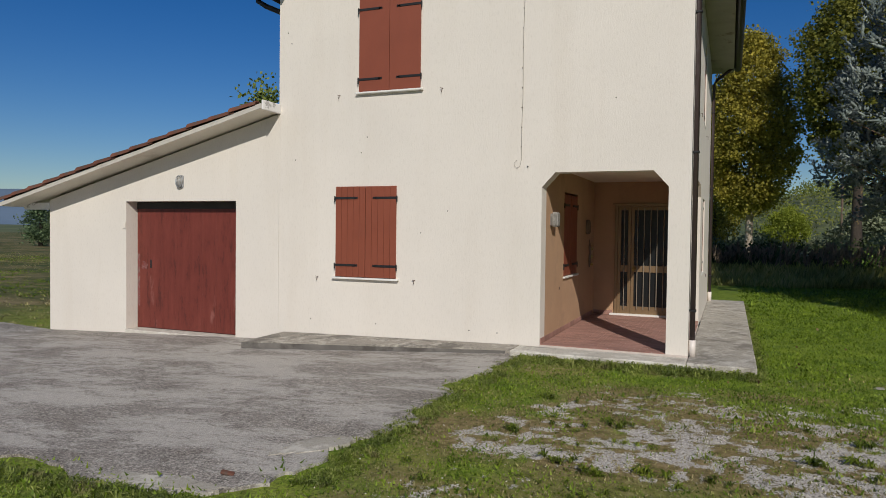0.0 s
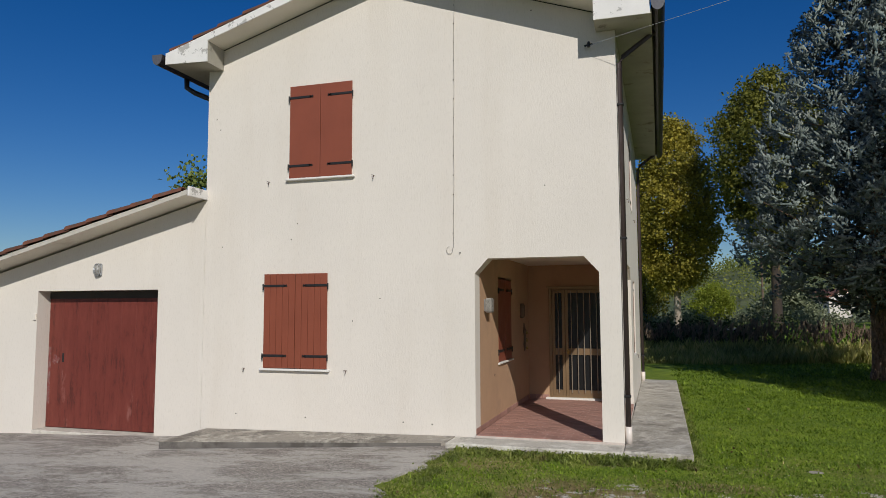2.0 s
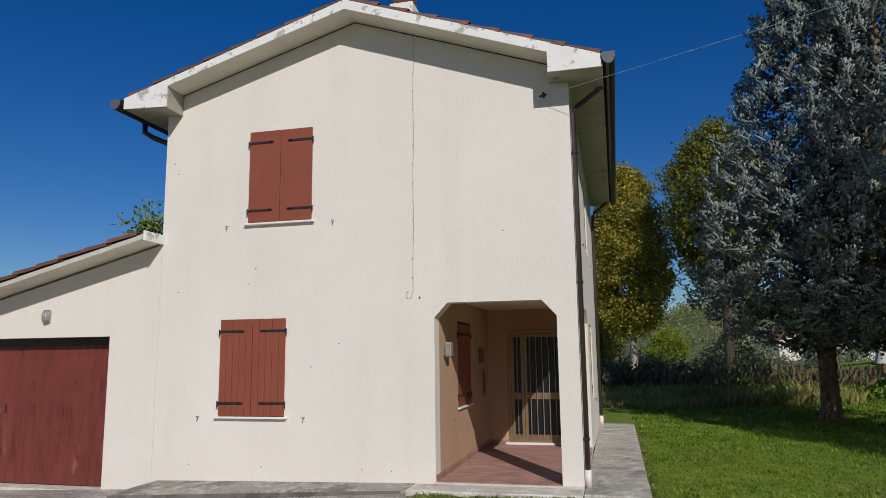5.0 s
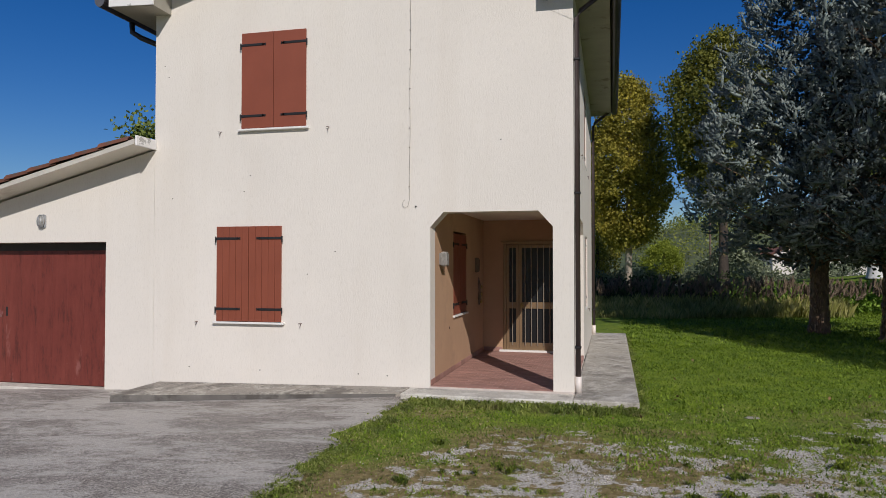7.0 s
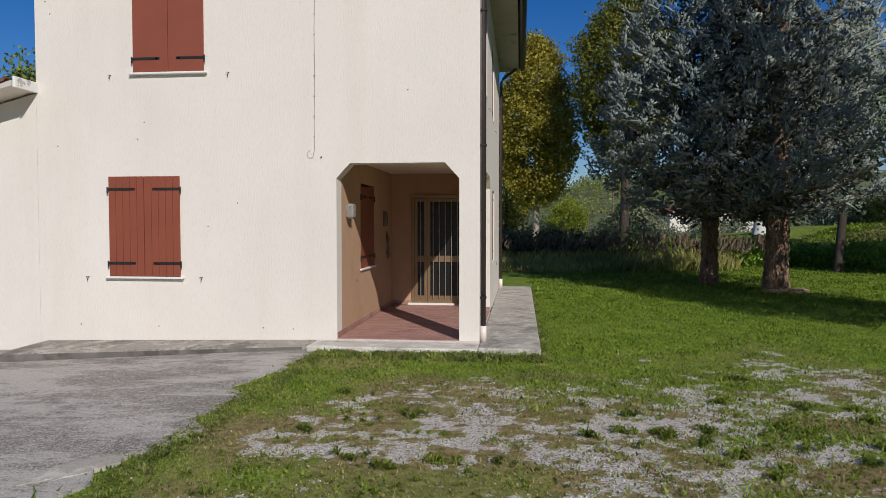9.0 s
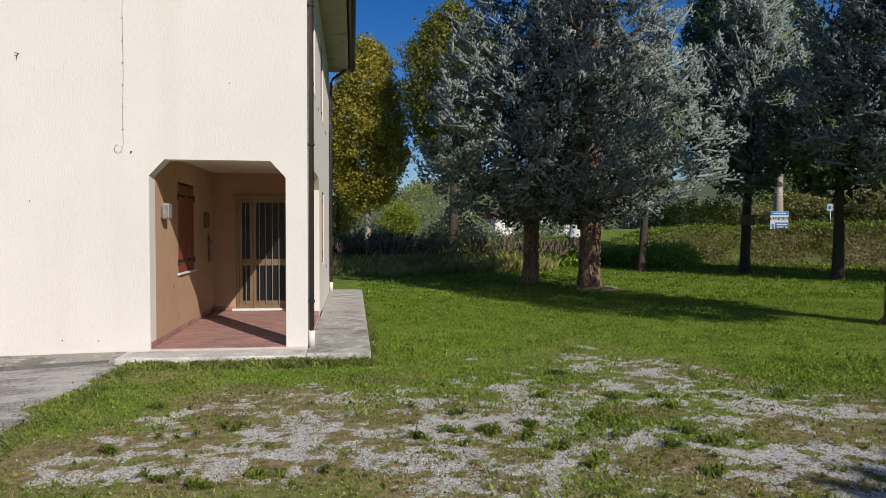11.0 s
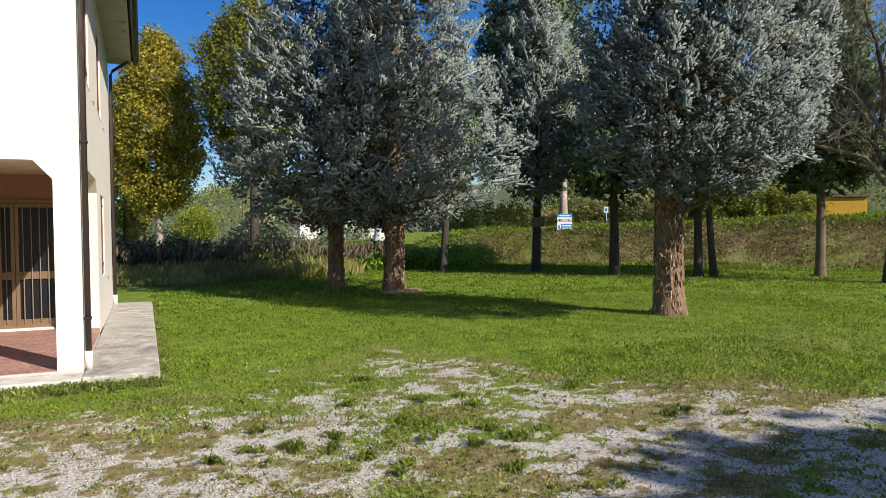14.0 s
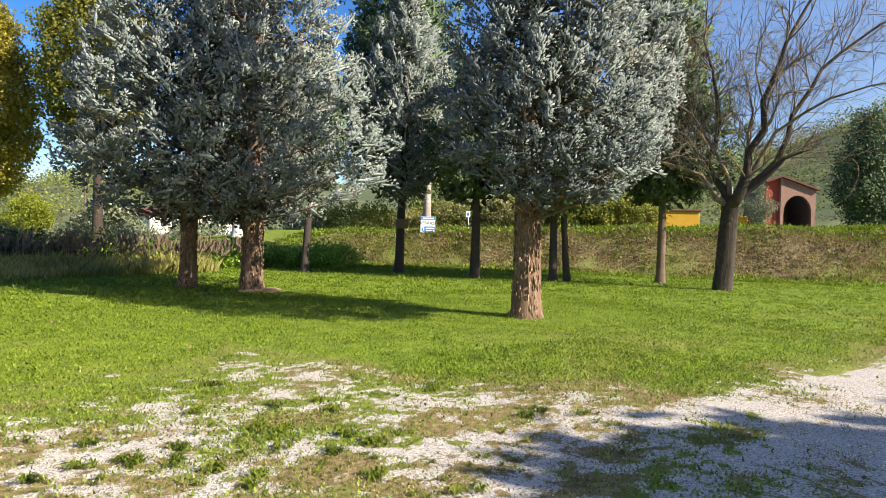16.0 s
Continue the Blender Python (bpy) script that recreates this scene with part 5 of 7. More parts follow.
def plumes(at, profile, clumps, per, length, width, size, seed, tuft, depth=0.45, rise=0.5):
    """A conifer's foliage: tapering plumes that reach outward and up, each set with short sprigs."""
    g = np.random.default_rng(seed + 5)
    centres, outs = scatter(at, profile, clumps, seed, depth=depth)
    m = len(centres)
    low, high = profile[0][0], profile[-1][0]
    lift = rise * (0.15 + 1.1 * smooth(low, low + 0.45 * (high - low), centres[:, 2])) + g.normal(0, 0.40, m)
    axis = outs + g.normal(0, 0.50, (m, 3)) * np.array([1, 1, 0.5]) + np.stack([np.zeros(m), np.zeros(m), lift], axis=1)
    axis /= np.linalg.norm(axis, axis=1, keepdims=True)
    ln, wd = length * g.uniform(0.55, 1.3, m), width * g.uniform(0.7, 1.35, m)
    ci = np.repeat(np.arange(m), per)
    n = m * per
    s = g.random(n) ** 0.85
    side = g.normal(0, 1, (n, 3))
    side -= axis[ci] * np.sum(side * axis[ci], axis=1, keepdims=True)
    side /= np.linalg.norm(side, axis=1, keepdims=True)

    def girth(k):
        return np.sin(np.pi * (0.10 + 0.88 * k) ** 0.75)

    w = wd[ci] * g.uniform(0.55, 1.0, n) * girth(s)
    pos = centres[ci] + axis[ci] * ((s - 0.6) * ln[ci])[:, None] + side * w[:, None]
    dirs = axis[ci] * (0.35 + 0.5 * s)[:, None] + side * (0.9 - 0.4 * s)[:, None] + np.array([0, 0, 0.25]) + g.normal(0, 0.28, (n, 3))
    puff = side * (0.85 - 0.3 * s)[:, None] + axis[ci] * (0.15 + 0.75 * s)[:, None] + np.array([0, 0, 0.12])
    # the lumpy body of each plume, a tapering spindle
    cross = np.cross(axis, np.array([0.21, 0.13, 1.0]))
    cross /= np.linalg.norm(cross, axis=1, keepdims=True)
    other = np.cross(axis, cross)
    steps, sides = (0.0, 0.25, 0.55, 0.82), 5
    rows, rows_n = [], []
    for k in steps:
        for j in range(sides):
            q = j * math.tau / sides + k * 2.0
            rad = cross * math.cos(q) + other * math.sin(q)
            rows.append(centres + axis * ((k - 0.6 + g.normal(0, 0.03, m)) * ln)[:, None] + rad * (wd * 0.24 * girth(k) * g.uniform(0.55, 1.25, m))[:, None])
            rows_n.append(rad * 0.9 + axis * (0.15 + 0.6 * k))
    rows.append(centres + axis * (0.40 * ln)[:, None])
    rows_n.append(axis)
    body_v, body_n = np.stack(rows, axis=1), np.stack(rows_n, axis=1)
    faces = []
    for i in range(len(steps) - 1):
        for j in range(sides):
            a, b = i * sides + j, i * sides + (j + 1) % sides
            faces += [(a, b, b + sides), (a, b + sides, a + sides)]
    last = (len(steps) - 1) * sides
    faces += [(last + j, last + (j + 1) % sides, last + sides) for j in range(sides)]
    faces = np.array(faces)[None] + (np.arange(m) * (len(steps) * sides + 1))[:, None, None]
    body = (body_v.reshape(-1, 3), faces.reshape(-1, 3), body_n.reshape(-1, 3))
    return pos, dirs, g.uniform(size[0], size[1], n), tuft, centres, outs, puff, body


def leafage(at, profile, clumps, per, spread, size, seed, tuft, gap=0.0, depth=0.6):
    """A broad-leaved crown: uneven clumps of leaves, thicker towards the skin."""
    g = np.random.default_rng(seed + 5)
    centres, outs = scatter(at, profile, clumps, seed, (0.86, 0.34), depth, 1.6, gap)
    m = len(centres)
    ci = np.repeat(np.arange(m), per)
    n = m * per
    off = g.normal(0, spread, (n, 3)) * np.array([1, 1, 0.8])
    dirs = outs[ci] * 0.7 + off / spread * 0.4 + np.array([0, 0, 0.5]) + g.normal(0, 0.3, (n, 3))
    return centres[ci] + off, dirs, g.uniform(size[0], size[1], n), tuft, centres, outs


def grow_foliage(name, data, material, parent, label, soft=False):
    pos, dirs, size, tuft = data[:4]
    pick = rng.integers(0, len(tuft), len(pos))
    chunks = [strew(*tuft[k], pos[pick == k], dirs[pick == k], size[pick == k]) for k in range(len(tuft))]
    v, f = merge(chunks)
    normals = None
    if soft:
        way = dirs / np.linalg.norm(dirs, axis=1, keepdims=True)
        spot = np.concatenate([np.repeat(pos[pick == k] + way[pick == k] * (0.25 * size[pick == k])[:, None], len(tuft[k][0]), axis=0) for k in range(len(tuft))])
        lean = np.concatenate([np.repeat(data[6][pick == k], len(tuft[k][0]), axis=0) for k in range(len(tuft))])
        out = v - spot
        out /= np.maximum(np.linalg.norm(out, axis=1, keepdims=True), 1e-6)
        v, f = merge([(v, f), data[7][:2]])
        normals = np.concatenate([out * 0.55 + lean, data[7][2]])
        normals /= np.linalg.norm(normals, axis=1, keepdims=True)
    return triangles(name, v, f, material, parent, label, normals=normals)


def limbs(data, at, z_lo, z_hi, count, r, seed, bark, parent):
    """Bare limbs from the stem out to some of the clumps."""
    g = np.random.default_rng(seed)
    centres = data[4]
    for i in g.choice(len(centres), min(count, len(centres)), replace=False):
        c = Vector(centres[i])
        h = min(max(c.z - 0.35 * math.hypot(c.x - at[0], c.y - at[1]), z_lo), z_hi)
        s = Vector((at[0], at[1], h))
        m = s.lerp(c, 0.5) + Vector((g.normal(0, 0.12), g.normal(0, 0.12), -0.12))
        part("limb", tube(bmesh.new(), [s, m, c], [r, r * 0.6, r * 0.2], 5, True), bark, parent, smooth=True)


def conifer(x, y, profile, r_trunk, clumps, per, material, bark, label, seed, near=True, lean=(0, 0), size=(0.065, 0.118), length=0.50, width=0.165, twin=None, shift=(0, 0), rise=0.5, core=140, crest=None):
    zb = float(land(x, y)) - 0.05
    height = (crest or profile)[-1][0]
    t = thing("conifer", (x, y, zb), label, "tree", "conifers on the lawn")
    part("trunk", trunk_mesh((x, y, zb), height * 0.93, r_trunk, 0.04, 20 if near else 10, 26 if near else 12, 0.13, 0.3, seed, lean), bark, t, "fibrous brown trunk" if near else "", smooth=True)
    if twin:
        part("trunk", trunk_mesh((x + twin[0], y + twin[1], zb), height * 0.7, r_trunk * 0.85, 0.04, 10, 12, 0.13, 0.3, seed + 50, (-twin[0] * 0.8, -twin[1] * 0.8)), bark, t, smooth=True)
    fat = 1.5 if near else 1.2
    mid = (x + lean[0] * 0.5 + shift[0], y + lean[1] * 0.5 + shift[1])
    data = plumes(mid, profile, clumps, per, length, width, size, seed, SPRIG if material != M_FIR else SPRIG_FAR, rise=rise)
    grow_foliage("crown", data, material, t, "dense foliage in feathery plumes", True)
    if crest:
        grow_foliage("crest", plumes(mid, crest, 170, 22, length * 1.6, width * 1.6, (size[0] * 2.4, size[1] * 2.4), seed + 31, SPRIG), material, t, "upper crown in feathery plumes", True)
    # near trees: the under layer's dark colour paints shade between the plumes
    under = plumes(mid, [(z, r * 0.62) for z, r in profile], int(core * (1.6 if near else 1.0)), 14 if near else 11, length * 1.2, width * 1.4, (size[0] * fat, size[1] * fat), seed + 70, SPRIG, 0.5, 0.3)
    grow_foliage("under_layer", under, M_DRY_SHADED if near else material, t, "dry growth under the outer plumes, darkened for shaded hollows" if near else "", True)
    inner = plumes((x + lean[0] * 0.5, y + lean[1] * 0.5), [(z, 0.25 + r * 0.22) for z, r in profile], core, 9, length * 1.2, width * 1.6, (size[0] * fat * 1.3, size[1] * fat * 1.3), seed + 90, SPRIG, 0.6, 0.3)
    grow_foliage("inner_growth", inner, M_DRY_SHADED, t, "dry twigs close round the stem")
    limbs(data, (x, y), max(1.7, profile[0][0] - 0.4), height - 1.5, 60 if near else 16, 0.03, seed, bark, t)
    if near:
        g = np.random.default_rng(seed + 9)
        n = 1000
        z = zb + (2.9 - zb) * g.random(n) ** 0.9
        a = g.uniform(0, math.tau, n)
        rr = r_trunk + r_trunk * 0.3 * np.exp(-(z - zb) / 0.22) - 0.012 * (z - zb) + g.uniform(-0.012, 0.022, n)
        k = ((z - zb) / (height * 0.93 - zb))
        strip_v = np.array([(-0.13, -0.02, -0.5), (0.13, -0.02, -0.5), (0.0, 0.04, -0.45), (-0.10, -0.02, 0.5), (0.12, -0.015, 0.5), (0.02, 0.045, 0.4)])
        strip_f = np.array([(0, 1, 4), (0, 4, 3), (1, 2, 5), (1, 5, 4), (2, 0, 3), (2, 3, 5), (3, 4, 5), (0, 2, 1)])
        pos = np.stack([x + lean[0] * k + np.cos(a) * rr, y + lean[1] * k + np.sin(a) * rr, z], axis=1)
        dirs = np.stack([np.cos(a) * 0.10 + g.normal(0, 0.09, n), np.sin(a) * 0.10 + g.normal(0, 0.09, n), np.ones(n)], axis=1)
        v, f = strew(strip_v, strip_f, pos, dirs, g.uniform(0.06, 0.17, n))
        triangles("peeling_bark", v, f, M_FLAKE, t, "peeling strips of pale bark", kind="stuff")
    return t


conifer(5.62, 10.48, [(1.65, 1.1), (2.1, 2.5), (2.7, 3.15), (3.5, 3.6), (4.6, 3.5), (6.1, 3.05), (7.6, 2.35), (9.2, 1.7), (10.6, 1.25), (13.0, 0.1)], 0.21, 1200, 32, M_BLUE, M_BARK, "tall blue-grey cypress with a broad low crown on the lawn", 21, lean=(0.25, 0.1), core=240, rise=0.7, length=0.40, width=0.175)
conifer(6.77, 8.79, [(1.7, 0.9), (2.1, 2.0), (2.5, 2.9), (3.0, 3.35), (4.6, 3.15), (6.1, 2.55), (8.0, 1.9), (10.5, 1.2), (13.0, 0.1)], 0.27, 1100, 32, M_BLUE, M_BARK, "blue-grey cypress with a pale stripped trunk on the lawn", 22, lean=(0.2, 0.0), core=200, rise=0.7, length=0.40, width=0.175)
conifer(9.79, 1.62, [(2.1, 0.7), (2.5, 1.45), (3.0, 1.9), (3.7, 2.0), (4.9, 2.0), (5.6, 1.85), (6.4, 1.7), (7.2, 1.5)], 0.265, 1150, 34, M_BLUE2, M_BARK, "silvery cypress with a thick bare trunk on the open lawn", 63, lean=(0.1, 0.05), size=(0.048, 0.088), length=0.31, width=0.125, rise=0.7, shift=(-0.5, -1.25), core=200, crest=[(7.0, 1.6), (8.0, 1.5), (10.0, 1.0), (12.4, 0.1)])
conifer(11.23, 15.78, [(3.1, 0.6), (4.5, 1.2), (6.5, 0.9), (8.5, 0.1)], 0.16, 110, 12, M_FIR, M_BARK_DARK, "dark conifer with a slim leaning trunk", 24, False, lean=(0.5, 0.1), size=(0.22, 0.4), length=0.9, width=0.28, core=30)
conifer(14.63, 14.59, [(2.75, 0.5), (3.4, 1.0), (4.2, 1.5), (5.5, 1.75), (7.8, 1.65), (9.0, 1.35), (10.0, 0.75), (11.2, 0.05)], 0.18, 330, 38, M_BLUE, M_BARK_DARK, "bluish conifer with a slim dark trunk below the bank", 25, False, lean=(0.3, 0.0), size=(0.085, 0.15), length=0.75, width=0.17, rise=0.9, core=110)
conifer(16.7, 17.9, [(3.4, 1.6), (5.5, 3.2), (8.5, 2.8), (12.0, 1.6), (15.0, 0.1)], 0.17, 380, 14, M_FIR, M_BARK_DARK, "tall dark green conifer at the foot of the bank", 29, False, size=(0.24, 0.42), length=1.0, width=0.28, core=110)
conifer(15.79, 11.23, [(2.75, 0.9), (3.6, 1.6), (4.6, 1.7), (6.0, 1.1), (7.6, 0.1)], 0.18, 120, 12, M_FIR, M_BARK_DARK, "dark green conifer with a slim dark trunk below the bank", 26, False, size=(0.22, 0.4), length=0.9, width=0.28, core=40)
conifer(17.50, 9.0, [(2.5, 0.9), (3.4, 1.8), (4.6, 2.0), (6.5, 1.2), (8.4, 0.1)], 0.15, 150, 12, M_FIR, M_BARK_DARK, "dark green conifer with twin trunks below the bank", 27, False, size=(0.22, 0.4), length=0.9, width=0.28, twin=(0.42, -0.26), core=50)
conifer(21.1, 7.3, [(2.85, 0.9), (3.2, 1.6), (3.9, 2.2), (4.9, 2.2), (7.8, 1.6), (9.8, 0.95), (12.0, 0.1)], 0.16, 300, 12, M_FIR, M_PLANK, "dark green conifer with a grey trunk beside a bare tree", 28, False, size=(0.22, 0.4), length=0.95, width=0.28, core=80)

# earth heaped round the roots
mound = bmesh.new()
bmesh.ops.create_uvsphere(mound, u_segments=18, v_segments=10, radius=1, matrix=Matrix.Translation((6.95, 8.62, -0.15)) @ Matrix.Diagonal((0.62, 0.5, 0.13, 1)))
for v in mound.verts:
    v.co += Vector((noise.noise(v.co * 4), noise.noise(v.co * 4 + Vector((9, 0, 0))), noise.noise(v.co * 5))) * 0.05
solid("root_mound", mound, M_FLAKE, "low mound of brown earth at a cypress root", "earth mound", "", True)


def broadleaf(x, y, profile, r_trunk, clumps, per, material, bark, label, seed, size=(0.3, 0.5), spread=0.4, gap=0.0, name="broadleaf_tree", group="broadleaf trees", shift=(0, 0)):
    zb, height = float(land(x, y)) - 0.1, profile[-1][0]
    t = thing(name, (x, y, zb), label, "tree" if "tree" in name else "bush", group)
    data = leafage((x + shift[0], y + shift[1]), profile, clumps, per, spread, size, seed, LEAVES, gap)
    part("trunk", trunk_mesh((x, y, zb), height * 0.85, r_trunk, 0.05, 10, 10, 0.1, 0.25, seed), bark, t, smooth=True)
    grow_foliage("crown", data, material, t, "")
    limbs(data, (x, y), max(profile[0][0] - 1, zb + 0.3), height * 0.8, 10, r_trunk * 0.25, seed, bark, t)
    return t


def round_top(z0, z1, r, belly=0.4):
    """Half-widths of a plain rounded crown."""
    m = z0 + (z1 - z0) * belly
    return [(z0, r * 0.45), (z0 + (m - z0) * 0.5, r * 0.85), (m, r), (m + (z1 - m) * 0.45, r * 0.86), (m + (z1 - m) * 0.8, r * 0.5), (z1, r * 0.1)]


broadleaf(1.5, 36.0, [(2.9, 0.9), (4.2, 2.0), (6.0, 2.6), (7.3, 2.75), (9.0, 2.5), (10.3, 2.1), (12.2, 1.25), (13.4, 0.2)], 0.25, 600, 14, M_YELLOW, M_BARK_PLANE, "tall plane tree with yellowing leaves and a pale trunk", 31, size=(0.21, 0.37), spread=0.30, gap=0.34)
broadleaf(6.4, 31.5, [(5.0, 1.2), (6.3, 2.2), (8.5, 2.8), (10.8, 2.8), (12.6, 2.0), (13.6, 1.3), (14.4, 0.3)], 0.30, 560, 14, M_AUTUMN, M_BARK_GREY, "tall tree with olive-yellow leaves behind the cypresses", 32, size=(0.22, 0.38), spread=0.30, gap=0.34)
broadleaf(-2.6, 40.0, round_top(2.4, 11.0, 2.8), 0.30, 130, 18, M_YELLOW, M_BARK_GREY, "yellowing tree behind the house", 33, size=(0.22, 0.4))
broadleaf(-0.6, 46.0, round_top(0.9, 7.5, 2.2), 0.18, 120, 16, M_YELLOW, M_BARK_GREY, "small orange-yellow tree beyond the ditch", 34, size=(0.2, 0.38))
broadleaf(13.6, 30.7, round_top(5.0, 13.0, 3.6), 0.42, 220, 14, M_GREEN, M_BARK_WHITE, "plane tree with a thick white trunk beside the road", 35)
broadleaf(25.3, 29.0, round_top(5.5, 12.0, 3.0), 0.30, 160, 12, M_GREEN, M_BARK_PLANE, "roadside plane tree with a pale mottled trunk", 36)
broadleaf(46.9, 12.0, round_top(2.3, 9.4, 2.0), 0.16, 150, 26, M_FIR, M_BARK_GREY, "dense dark green tree beside a red house across the road", 40, size=(0.2, 0.36), spread=0.36)
broadleaf(51.5, 7.4, round_top(2.3, 10.0, 2.4), 0.2, 150, 22, M_FIR, M_BARK_GREY, "dense dark green tree across the road", 42, size=(0.25, 0.45))
broadleaf(38.3, 14.1, round_top(2.3, 4.5, 0.85), 0.06, 44, 22, M_OLIVE, M_BARK_GREY, "small silver-leaved olive tree before a red house", 43, size=(0.1, 0.19), spread=0.22)
broadleaf(-16.3, 13.1, round_top(5.2, 7.0, 0.7), 0.05, 20, 10, M_GREEN, M_BARK_GREY, "leafy tree showing over the garage roof", 37, size=(0.22, 0.38), spread=0.26)
for x, y, h, r, k in ((10.5, -17.25, 7.6, 2.6, 38), (13.8, -18.55, 7.85, 2.8, 44), (17.8, -19.95, 8.1, 3.0, 58)):
    broadleaf(x, y, [(2.4, r * 0.5), (h * 0.55, r), (h - 0.9, r * 0.9), (h, r * 0.66)], 0.24, 140, 10, M_GREEN, M_BARK_GREY, "leafy tree that shades the gravel drive", k, size=(0.85, 1.2), spread=0.25)


def bare_tree():
    """A leafless tree: a thick leaning stem that forks low into rising limbs and fine twigs."""
    g = np.random.default_rng(41)
    x, y = 20.41, 4.37
    zb = float(land(x, y)) - 0.05
    right, away = Vector((0.55, -0.83, 0)), Vector((0.83, 0.55, 0))
    t = thing("bare_tree", (x, y, zb), "leafless grey tree with a thick forked trunk and fine twigs", "tree", "broadleaf trees")
    fork = Vector((x, y, 2.75)) + right * 0.15
    part("trunk", trunk_mesh((x, y, zb), fork.z + 0.08, 0.29, 0.25, 18, 14, 0.10, 0.12, 41, (right.x * 0.18, right.y * 0.18)), M_BARK_GREY, t, "thick grey trunk", smooth=True)
    plans = [
        ([(-0.55, 0.25), (-1.5, 0.95), (-2.85, 1.6)], 0.11, -0.5), ([(-0.42, 0.6), (-0.5, 1.8), (-0.5, 3.3), (-0.95, 5.2)], 0.16, 0.3), ([(0.45, 0.6), (0.9, 2.1), (1.1, 3.6), (2.0, 5.8)], 0.19, -0.3),
        ([(0.7, 0.42), (1.25, 0.95), (1.95, 1.4)], 0.16, -0.2), ([(0.95, 0.8), (1.6, 2.0), (2.2, 3.4), (3.0, 4.5), (5.2, 5.9)], 0.13, 0.3), ([(0.5, 1.4), (0.6, 2.8), (0.2, 4.6)], 0.10, 0.9),
        ([(-0.5, 1.5), (-1.2, 2.6), (-2.0, 3.4)], 0.08, -0.6), ([(1.2, 2.0), (2.6, 2.9), (4.6, 3.3)], 0.08, -0.6),
    ]
    twigs = bmesh.new()

    def sprout(p, d, length, r, depth):
        pts, rad, n = [p], [r], 5 if depth else 3
        bend = Vector(g.normal(0, 0.10, 3)) + Vector((0, 0, 0.05))
        for k in range(n):
            d = (d + bend + Vector(g.normal(0, 0.13, 3))).normalized()
            p = p + d * length / n
            pts.append(p)
            rad.append(max(r * (1 - 0.16 * (k + 1)), 0.0035))
        tube(twigs, pts, rad, 5 if r > 0.02 else 3, False)
        if depth:
            for k in range(5 if depth > 1 else 4):
                side = Vector(g.normal(0, 1, 3))
                side = (side - d * side.dot(d)).normalized()
                nd = (d * g.uniform(0.7, 1.1) + side * g.uniform(0.45, 0.9) + Vector((0, 0, 0.10))).normalized()
                sprout(pts[min(n, 1 + k)], nd, length * g.uniform(0.45, 0.75), max(r * 0.55, 0.006), depth - 1)

    for way, r, dep in plans:
        pts = [fork + Vector((0, 0, -0.25))] + [fork + right * u + away * dep * (i + 1) * 0.5 + Vector((0, 0, v)) for i, (u, v) in enumerate(way)]
        mids = []
        for p, q in zip(pts, pts[1:]):
            mids += [p, p.lerp(q, 0.5) + Vector(g.normal(0, 0.11, 3))]
        mids.append(pts[-1])
        rad = [r * (1.05 if i < 2 else 0.85) * (1 - 0.74 * i / (len(mids) - 1)) for i in range(len(mids))]
        part("limb", tube(bmesh.new(), mids, rad, 9, True), M_BARK_LICHEN if r < 0.13 else M_BARK_GREY, t, smooth=True)
        stub = way[-1][1] < 1.7 and way[-1][0] > 0
        for i in range(2, len(mids)):
            if stub and i < len(mids) - 1:
                continue
            for k in range(3 if i < len(mids) - 1 else 4):
                d = (mids[i] - mids[i - 1]).normalized()
                side = Vector(g.normal(0, 1, 3)).normalized()
                sprout(mids[i], (d + side * 0.95 + Vector((0, 0, 0.12))).normalized(), g.uniform(1.2, 2.5) * (0.4 if stub else 1), r * 0.17, 2)
    tagged(part("twig_fan", twigs, M_BARK_LICHEN, t, "fine bare twigs", smooth=True), kind="stuff")


bare_tree()


# ---- bushes, hedge, reeds ----
def thicket(name, spots, material, label, category, seed, height, radius, clumps, per, size, tuft=None, spread=0.35):
    """A belt of scrub as one mass of leaves."""
    chunks = []
    for i, (x, y) in enumerate(spots):
        g = np.random.default_rng(seed + i)
        zb = float(land(x, y))
        h = height * g.uniform(0.75, 1.2)
        n = clumps * per
        a, rr, hh = g.uniform(0, math.tau, clumps), radius * np.sqrt(g.random(clumps)), g.random(clumps) ** 0.7
        c = np.stack([x + np.cos(a) * rr, y + np.sin(a) * rr, zb + h * hh * (1 - 0.45 * (rr / radius) ** 2)], axis=1)
        ci = np.repeat(np.arange(clumps), per)
        pos = c[ci] + g.normal(0, spread, (n, 3)) * np.array([1, 1, 0.6])
        pos[:, 2] = np.maximum(pos[:, 2], zb - 0.02)
        dirs = g.normal(0, 0.6, (n, 3)) + np.array([0, 0, 0.8])
        tp = tuft or LEAVES
        chunks.append(strew(*tp[i % len(tp)], pos, dirs, g.uniform(size[0], size[1], n)))
    v, f = merge(chunks)
    return triangles(name, v, f, material, None, label, category, "stuff")


